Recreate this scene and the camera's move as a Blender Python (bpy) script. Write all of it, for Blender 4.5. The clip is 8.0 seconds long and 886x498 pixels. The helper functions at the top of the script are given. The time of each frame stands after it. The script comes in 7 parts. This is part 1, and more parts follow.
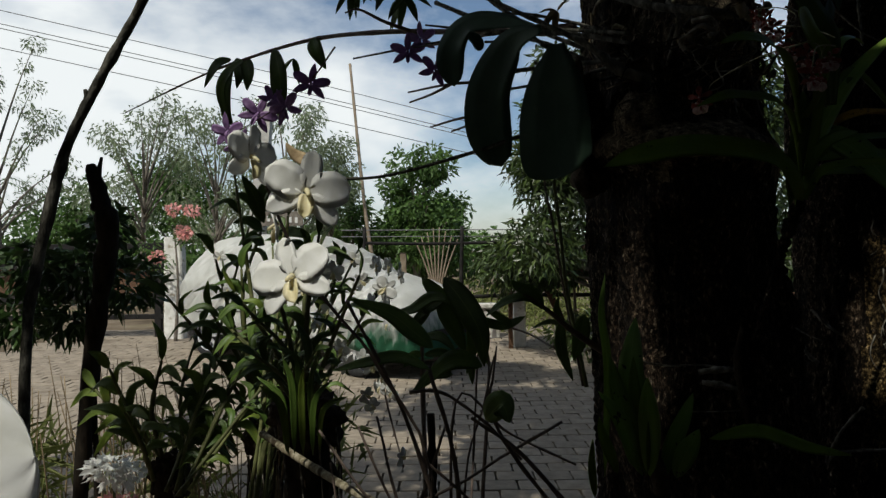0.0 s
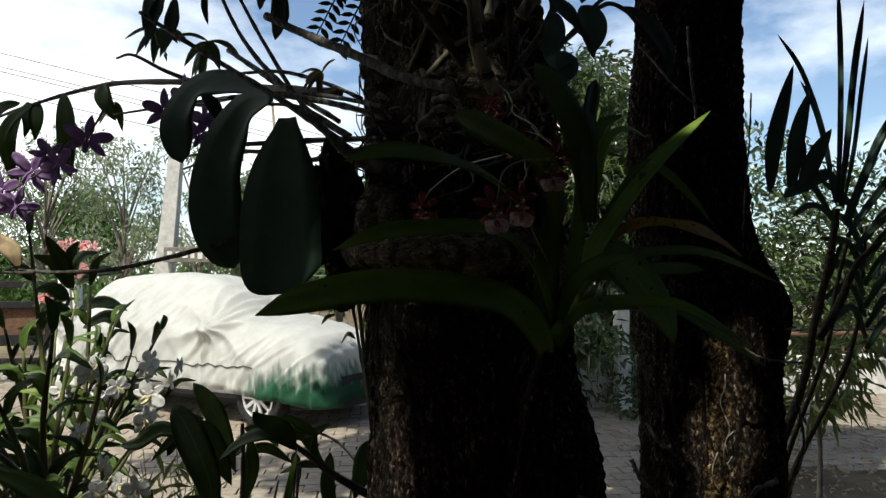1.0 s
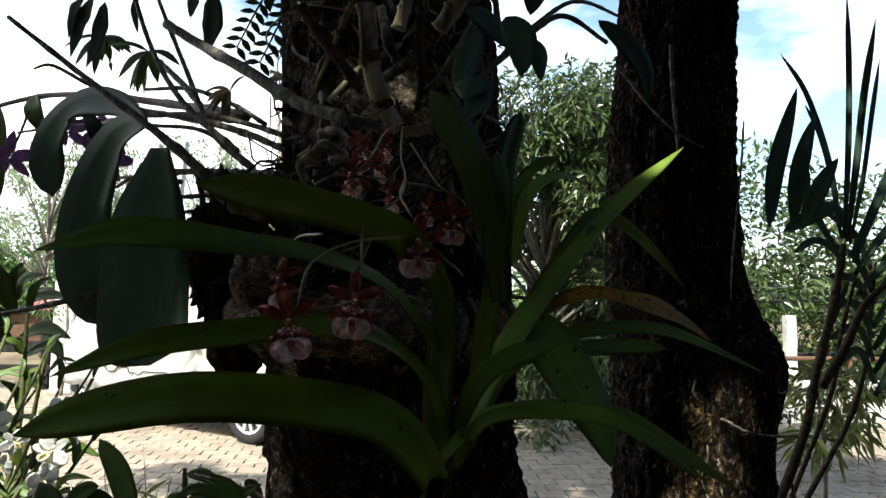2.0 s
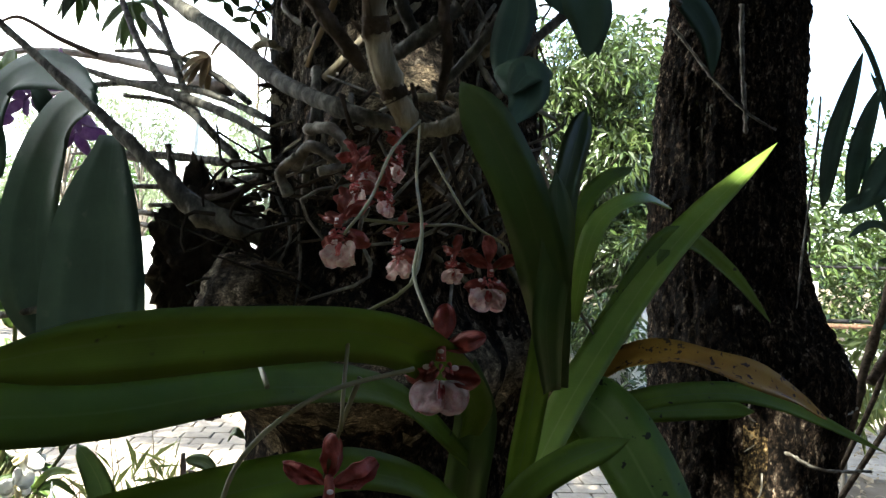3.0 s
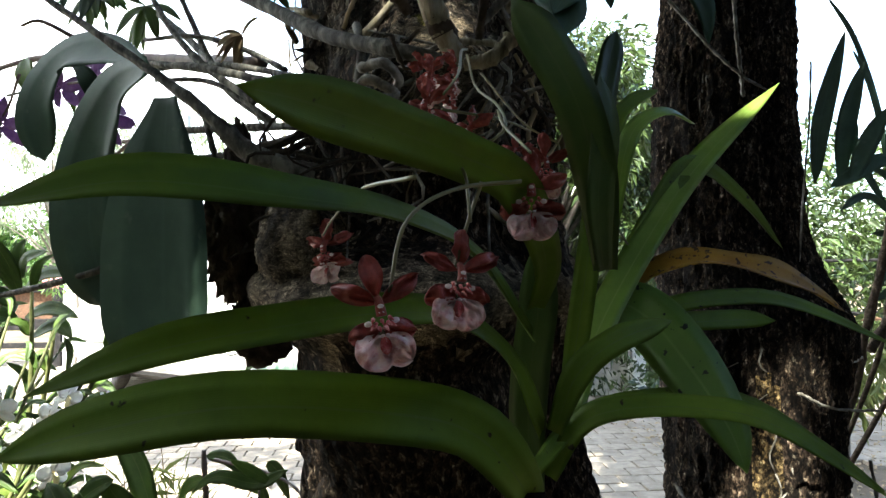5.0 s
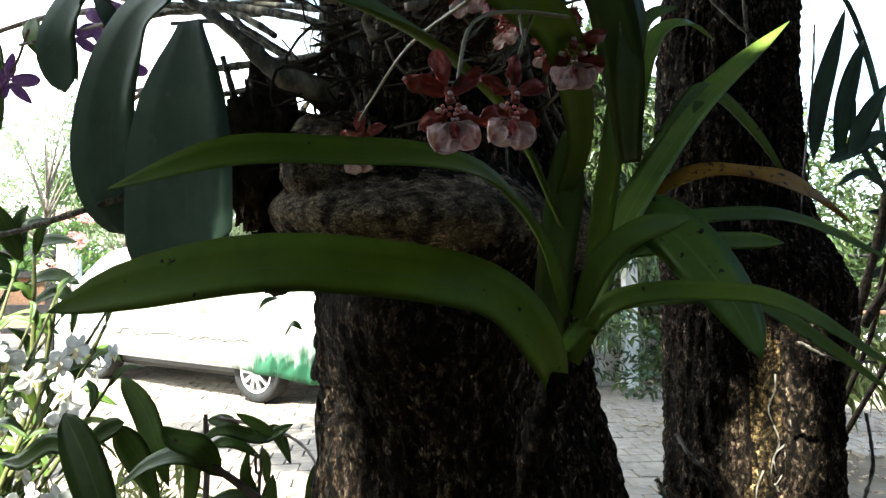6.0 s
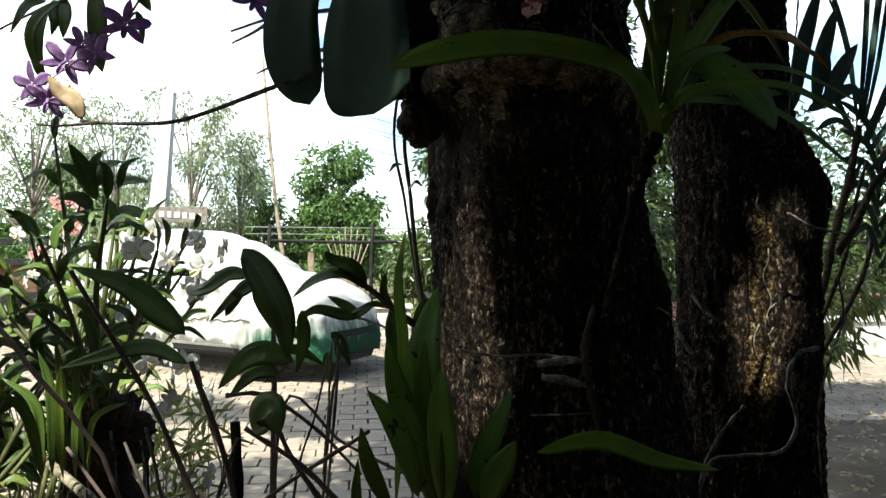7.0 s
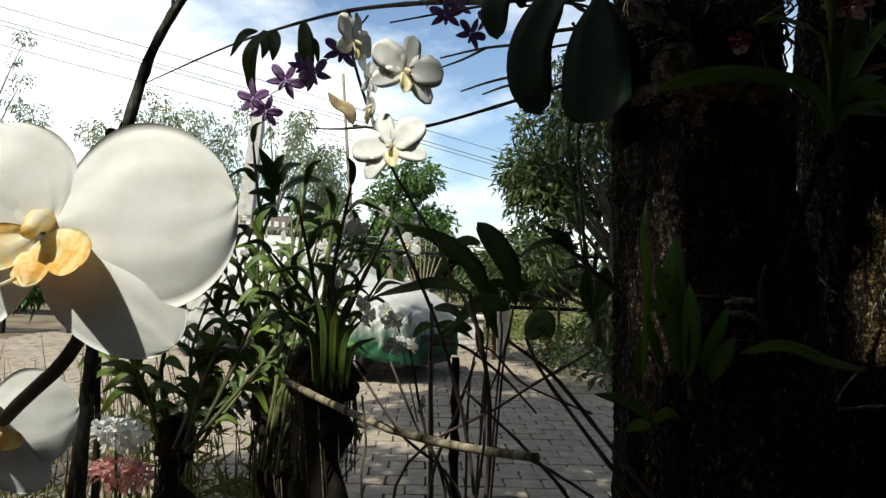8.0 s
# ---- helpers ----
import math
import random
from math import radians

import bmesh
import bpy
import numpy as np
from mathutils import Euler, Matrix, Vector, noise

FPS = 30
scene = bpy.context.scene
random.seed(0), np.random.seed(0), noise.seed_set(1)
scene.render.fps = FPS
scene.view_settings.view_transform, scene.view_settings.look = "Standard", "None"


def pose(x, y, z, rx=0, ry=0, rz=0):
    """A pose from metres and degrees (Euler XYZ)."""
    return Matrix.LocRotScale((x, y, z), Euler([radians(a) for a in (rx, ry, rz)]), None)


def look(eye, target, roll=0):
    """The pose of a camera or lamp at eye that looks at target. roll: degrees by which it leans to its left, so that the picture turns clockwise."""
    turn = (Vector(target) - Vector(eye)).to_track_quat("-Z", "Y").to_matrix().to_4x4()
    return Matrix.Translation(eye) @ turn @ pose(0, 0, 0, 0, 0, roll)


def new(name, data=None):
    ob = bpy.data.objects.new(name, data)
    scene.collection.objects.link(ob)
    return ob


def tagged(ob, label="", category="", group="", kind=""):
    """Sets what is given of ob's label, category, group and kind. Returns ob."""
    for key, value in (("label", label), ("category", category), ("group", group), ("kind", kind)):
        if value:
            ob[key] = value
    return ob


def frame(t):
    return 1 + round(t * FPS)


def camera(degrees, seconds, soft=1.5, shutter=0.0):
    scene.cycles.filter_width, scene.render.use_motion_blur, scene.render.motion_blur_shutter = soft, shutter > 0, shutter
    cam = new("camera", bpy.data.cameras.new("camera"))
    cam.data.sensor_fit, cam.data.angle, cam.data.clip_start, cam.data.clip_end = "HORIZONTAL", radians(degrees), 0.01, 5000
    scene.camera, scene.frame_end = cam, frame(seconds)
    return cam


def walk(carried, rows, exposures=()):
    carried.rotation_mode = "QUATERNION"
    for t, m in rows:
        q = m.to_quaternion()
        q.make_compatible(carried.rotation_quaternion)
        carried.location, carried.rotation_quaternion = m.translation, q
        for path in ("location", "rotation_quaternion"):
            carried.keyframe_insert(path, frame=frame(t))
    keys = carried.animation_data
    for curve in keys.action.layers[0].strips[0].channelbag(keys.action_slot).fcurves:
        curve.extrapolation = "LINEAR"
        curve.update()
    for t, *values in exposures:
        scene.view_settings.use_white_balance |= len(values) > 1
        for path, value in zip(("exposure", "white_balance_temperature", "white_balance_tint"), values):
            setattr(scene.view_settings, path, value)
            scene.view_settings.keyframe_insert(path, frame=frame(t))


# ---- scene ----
cam = camera(67.0, 8.0, soft=1.4)
ROWS = [
    (0.0, 0.000, -0.000, 1.350, -0.02, -0.02, 0.63),
    (0.5, 0.178, 0.126, 1.391, -3.07, 0.78, 1.85),
    (1.0, 0.258, 0.206, 1.459, -5.66, 2.61, 0.49),
    (1.5, 0.324, 0.268, 1.505, -6.73, 3.39, -0.35),
    (1.7, 0.353, 0.290, 1.506, -6.14, 3.94, -0.35),
    (2.8, 0.367, 0.442, 1.557, -3.67, 0.21, -1.81),
    (3.0, 0.364, 0.456, 1.568, -3.84, -0.44, -1.95),
    (3.5, 0.375, 0.464, 1.576, -3.66, -0.37, -0.38),
    (4.0, 0.368, 0.458, 1.551, -4.14, -0.14, 0.66),
    (4.2, 0.362, 0.450, 1.541, -4.24, 0.12, 0.65),
    (5.5, 0.314, 0.416, 1.492, -4.78, 1.01, 0.48),
    (6.0, 0.309, 0.413, 1.459, -5.10, 0.37, -0.10),
    (6.5, 0.272, 0.355, 1.395, -5.93, 0.08, -0.23),
    (7.0, 0.155, 0.209, 1.300, -6.73, 0.20, -0.04),
    (7.5, 0.054, 0.088, 1.246, -5.05, 0.88, -0.98),
    (8.0, -0.089, -0.049, 1.224, -1.68, 1.57, -1.84),
]
EXPOSURES = [(0.0, -0.6, 6450, 6), (0.5, -0.2, 6480, 6), (1.0, 0.2, 6450, 6), (1.7, 0.65, 6450, 6), (2.8, 2.62, 6400, 5), (4.2, 2.72, 6400, 5), (5.5, 2.72, 6300, 4), (6.0, 2.6, 6300, 3),
             (6.5, 2.1, 6300, 3), (7.0, 1.3, 6350, 4), (7.5, 0.75, 6400, 5), (8.0, 0.2, 6450, 5)]
walk(cam, [(t, pose(x, y, z, 90 + pitch, roll, yaw)) for t, x, y, z, yaw, pitch, roll in ROWS], EXPOSURES)

# ---- world and sun ----
SUN_FROM = Vector((-0.29, -0.50, 0.85)).normalized()
world = bpy.data.worlds.new("sky")
scene.world = world
world.use_nodes = True
wn, wl = world.node_tree.nodes, world.node_tree.links
wn.clear()
sky = wn.new("ShaderNodeTexSky")
sky.sky_type = "NISHITA"
sky.sun_disc = False
sky.sun_elevation = math.asin(SUN_FROM.z)
sky.sun_rotation = math.atan2(SUN_FROM.x, SUN_FROM.y)
sky.air_density, sky.dust_density, sky.ozone_density = 1.0, 1.2, 1.5
tc = wn.new("ShaderNodeTexCoord")
mp = wn.new("ShaderNodeMapping")
mp.inputs["Scale"].default_value = (1.6, 1.6, 3.4)
mp.inputs["Location"].default_value = (0.35, 0.2, 0.1)
cl = wn.new("ShaderNodeTexNoise")
cl.inputs["Scale"].default_value, cl.inputs["Detail"].default_value, cl.inputs["Roughness"].default_value = 1.7, 7.0, 0.55
ramp = wn.new("ShaderNodeValToRGB")
ramp.color_ramp.elements[0].position, ramp.color_ramp.elements[1].position = 0.40, 0.65
mix = wn.new("ShaderNodeMixRGB")
mix.inputs["Color2"].default_value = (9.0, 9.2, 9.4, 1)
bg = wn.new("ShaderNodeBackground")
bg.inputs["Strength"].default_value = 0.15
wo = wn.new("ShaderNodeOutputWorld")
wl.new(tc.outputs["Generated"], mp.inputs["Vector"])
wl.new(mp.outputs["Vector"], cl.inputs["Vector"])
sep = wn.new("ShaderNodeSeparateXYZ")
drift = wn.new("ShaderNodeMath")
drift.operation = "MULTIPLY_ADD"
drift.inputs[1].default_value = -0.24
wl.new(tc.outputs["Generated"], sep.inputs["Vector"])
wl.new(sep.outputs["X"], drift.inputs[0])
wl.new(cl.outputs["Fac"], drift.inputs[2])
rise = wn.new("ShaderNodeMath")
rise.operation = "MULTIPLY_ADD"
rise.inputs[1].default_value = -0.42
high = wn.new("ShaderNodeMath")
high.operation = "MAXIMUM"
high.inputs[1].default_value = 0.42
wl.new(sep.outputs["Z"], high.inputs[0])
wl.new(high.outputs[0], rise.inputs[0])
wl.new(drift.outputs[0], rise.inputs[2])
base_up = wn.new("ShaderNodeMath")
base_up.inputs[1].default_value = 0.42 * 0.42
wl.new(rise.outputs[0], base_up.inputs[0])
wl.new(base_up.outputs[0], ramp.inputs["Fac"])
wl.new(ramp.outputs["Color"], mix.inputs["Fac"])
wl.new(sky.outputs["Color"], mix.inputs["Color1"])
wl.new(mix.outputs["Color"], bg.inputs["Color"])
wl.new(bg.outputs["Background"], wo.inputs["Surface"])
sun = new("sun", bpy.data.lights.new("sun", "SUN"))
sun.data.energy, sun.data.angle, sun.data.color = 5.0, radians(0.55), (1.0, 0.95, 0.86)
sun.matrix_world = look(SUN_FROM * 30, (0, 0, 0))


# ---- materials ----
def material(name, stops, scale=20.0, rough=0.6, bump=0.0, bump_scale=60.0, detail=6.0, stretch=(1, 1, 1), metal=0.0,
             translucent=0.0, uv_veins=0.0, spots=None, sheen=0.0, vary=0.0, gloss=0.5, flakes=None, rib=None):
    """Noise-coloured principled material; stops are (position, r, g, b)."""
    m = bpy.data.materials.new(name)
    m.use_nodes = True
    n, l = m.node_tree.nodes, m.node_tree.links
    n.clear()
    out = n.new("ShaderNodeOutputMaterial")
    p = n.new("ShaderNodeBsdfPrincipled")
    p.inputs["Roughness"].default_value, p.inputs["Metallic"].default_value = rough, metal
    p.inputs["Specular IOR Level"].default_value = gloss
    c = n.new("ShaderNodeTexCoord")
    mapping = n.new("ShaderNodeMapping")
    mapping.inputs["Scale"].default_value = stretch
    l.new(c.outputs["Object"], mapping.inputs["Vector"])
    t = n.new("ShaderNodeTexNoise")
    t.inputs["Scale"].default_value, t.inputs["Detail"].default_value, t.inputs["Roughness"].default_value = scale, detail, 0.62
    l.new(mapping.outputs["Vector"], t.inputs["Vector"])
    r = n.new("ShaderNodeValToRGB")
    els = r.color_ramp.elements
    while len(els) < len(stops):
        els.new(0.5)
    for e, s in zip(els, stops):
        e.position, e.color = s[0], (s[1], s[2], s[3], 1)
    l.new(t.outputs["Fac"], r.inputs["Fac"])
    colour = r.outputs["Color"]
    if spots:
        v = n.new("ShaderNodeTexNoise")
        v.inputs["Scale"].default_value, v.inputs["Detail"].default_value = spots[0], 3.0
        l.new(mapping.outputs["Vector"], v.inputs["Vector"])
        vr = n.new("ShaderNodeValToRGB")
        vr.color_ramp.elements[0].position, vr.color_ramp.elements[1].position = spots[1], spots[1] + spots[2]
        l.new(v.outputs["Fac"], vr.inputs["Fac"])
        mx = n.new("ShaderNodeMixRGB")
        mx.inputs["Color2"].default_value = (*spots[3], 1)
        l.new(vr.outputs["Color"], mx.inputs["Fac"])
        l.new(colour, mx.inputs["Color1"])
        colour = mx.outputs["Color"]
    crack = None
    if flakes:
        cell = n.new("ShaderNodeTexVoronoi")
        cell.inputs["Scale"].default_value = flakes[0]
        warp = n.new("ShaderNodeMixRGB")
        warp.inputs["Fac"].default_value = 0.035
        l.new(mapping.outputs["Vector"], warp.inputs["Color1"])
        l.new(t.outputs["Color"], warp.inputs["Color2"])
        l.new(warp.outputs["Color"], cell.inputs["Vector"])
        edge = n.new("ShaderNodeTexVoronoi")
        edge.feature = "DISTANCE_TO_EDGE"
        edge.inputs["Scale"].default_value = flakes[0]
        l.new(warp.outputs["Color"], edge.inputs["Vector"])
        rgb = n.new("ShaderNodeSeparateColor")
        l.new(cell.outputs["Color"], rgb.inputs["Color"])
        tone = n.new("ShaderNodeMapRange")
        tone.inputs["To Min"].default_value, tone.inputs["To Max"].default_value = 1 - flakes[1], 1 + flakes[1] * 1.6
        l.new(rgb.outputs["Red"], tone.inputs["Value"])
        gap = n.new("ShaderNodeMapRange")
        gap.inputs["From Max"].default_value, gap.inputs["To Min"].default_value = 0.22, 0.15
        l.new(edge.outputs["Distance"], gap.inputs["Value"])
        long_map = n.new("ShaderNodeMapping")
        long_map.inputs["Scale"].default_value = (1, 1, 0.16)
        l.new(c.outputs["Object"], long_map.inputs["Vector"])
        furrow = n.new("ShaderNodeTexNoise")
        furrow.inputs["Scale"].default_value, furrow.inputs["Detail"].default_value = flakes[0] * 0.36, 4.0
        l.new(long_map.outputs["Vector"], furrow.inputs["Vector"])
        streak = n.new("ShaderNodeMapRange")
        streak.inputs["From Min"].default_value, streak.inputs["From Max"].default_value = 0.35, 0.65
        streak.inputs["To Min"].default_value, streak.inputs["To Max"].default_value = 0.3, 1.75
        l.new(furrow.outputs["Fac"], streak.inputs["Value"])
        tone2 = n.new("ShaderNodeMath")
        tone2.operation = "MULTIPLY"
        l.new(tone.outputs["Result"], tone2.inputs[0])
        l.new(streak.outputs["Result"], tone2.inputs[1])
        both = n.new("ShaderNodeMath")
        both.operation = "MULTIPLY"
        l.new(tone2.outputs[0], both.inputs[0])
        l.new(gap.outputs["Result"], both.inputs[1])
        hs = n.new("ShaderNodeHueSaturation")
        l.new(both.outputs[0], hs.inputs["Value"])
        l.new(colour, hs.inputs["Color"])
        colour = hs.outputs["Color"]
        crack = gap.outputs["Result"]
    if vary:
        info = n.new("ShaderNodeObjectInfo")
        geo = n.new("ShaderNodeNewGeometry")
        add = n.new("ShaderNodeMath")
        l.new(info.outputs["Random"], add.inputs[0])
        l.new(geo.outputs["Random Per Island"], add.inputs[1])
        fr = n.new("ShaderNodeMath")
        fr.operation = "FRACT"
        l.new(add.outputs[0], fr.inputs[0])
        rng = n.new("ShaderNodeMapRange")
        rng.inputs["To Min"].default_value, rng.inputs["To Max"].default_value = 1 - vary, 1 + vary
        l.new(fr.outputs[0], rng.inputs["Value"])
        hsv = n.new("ShaderNodeHueSaturation")
        l.new(rng.outputs["Result"], hsv.inputs["Value"])
        l.new(colour, hsv.inputs["Color"])
        colour = hsv.outputs["Color"]
    if rib:
        sx = n.new("ShaderNodeSeparateXYZ")
        l.new(c.outputs["UV"], sx.inputs["Vector"])
        off = n.new("ShaderNodeMath")
        off.operation = "SUBTRACT"
        off.inputs[1].default_value = 0.5
        l.new(sx.outputs["X"], off.inputs[0])
        ab = n.new("ShaderNodeMath")
        ab.operation = "ABSOLUTE"
        l.new(off.outputs[0], ab.inputs[0])
        rr = n.new("ShaderNodeValToRGB")
        el = rr.color_ramp.elements
        el.new(0.5)
        el.new(0.6)
        for e, (q, f) in zip(el, ((0.0, 0.55), (0.035, 0.0), (0.455, 0.0), (0.5, 0.6))):
            e.position, e.color = q, (f, f, f, 1)
        l.new(ab.outputs[0], rr.inputs["Fac"])
        mr = n.new("ShaderNodeMixRGB")
        mr.inputs["Color2"].default_value = (*rib, 1)
        l.new(rr.outputs["Color"], mr.inputs["Fac"])
        l.new(colour, mr.inputs["Color1"])
        colour = mr.outputs["Color"]
    l.new(colour, p.inputs["Base Color"])
    height = None
    if uv_veins:
        w = n.new("ShaderNodeTexWave")
        w.inputs["Scale"].default_value, w.inputs["Distortion"].default_value = uv_veins, 0.6
        l.new(c.outputs["UV"], w.inputs["Vector"])
        height = w.outputs["Fac"]
    elif bump:
        b2 = n.new("ShaderNodeTexNoise")
        b2.inputs["Scale"].default_value, b2.inputs["Detail"].default_value = bump_scale, 8.0
        l.new(mapping.outputs["Vector"], b2.inputs["Vector"])
        height = b2.outputs["Fac"]
        if crack:
            hm = n.new("ShaderNodeMath")
            l.new(height, hm.inputs[0])
            l.new(crack, hm.inputs[1])
            height = hm.outputs[0]
    if height is not None and bump:
        b = n.new("ShaderNodeBump")
        b.inputs["Strength"].default_value, b.inputs["Distance"].default_value = bump, 0.004
        l.new(height, b.inputs["Height"])
        l.new(b.outputs["Normal"], p.inputs["Normal"])
    surface = p.outputs["BSDF"]
    if translucent:
        tr = n.new("ShaderNodeBsdfTranslucent")
        l.new(colour, tr.inputs["Color"])
        ms = n.new("ShaderNodeMixShader")
        ms.inputs["Fac"].default_value = translucent
        l.new(surface, ms.inputs[1])
        l.new(tr.outputs["BSDF"], ms.inputs[2])
        surface = ms.outputs["Shader"]
    l.new(surface, out.inputs["Surface"])
    return m


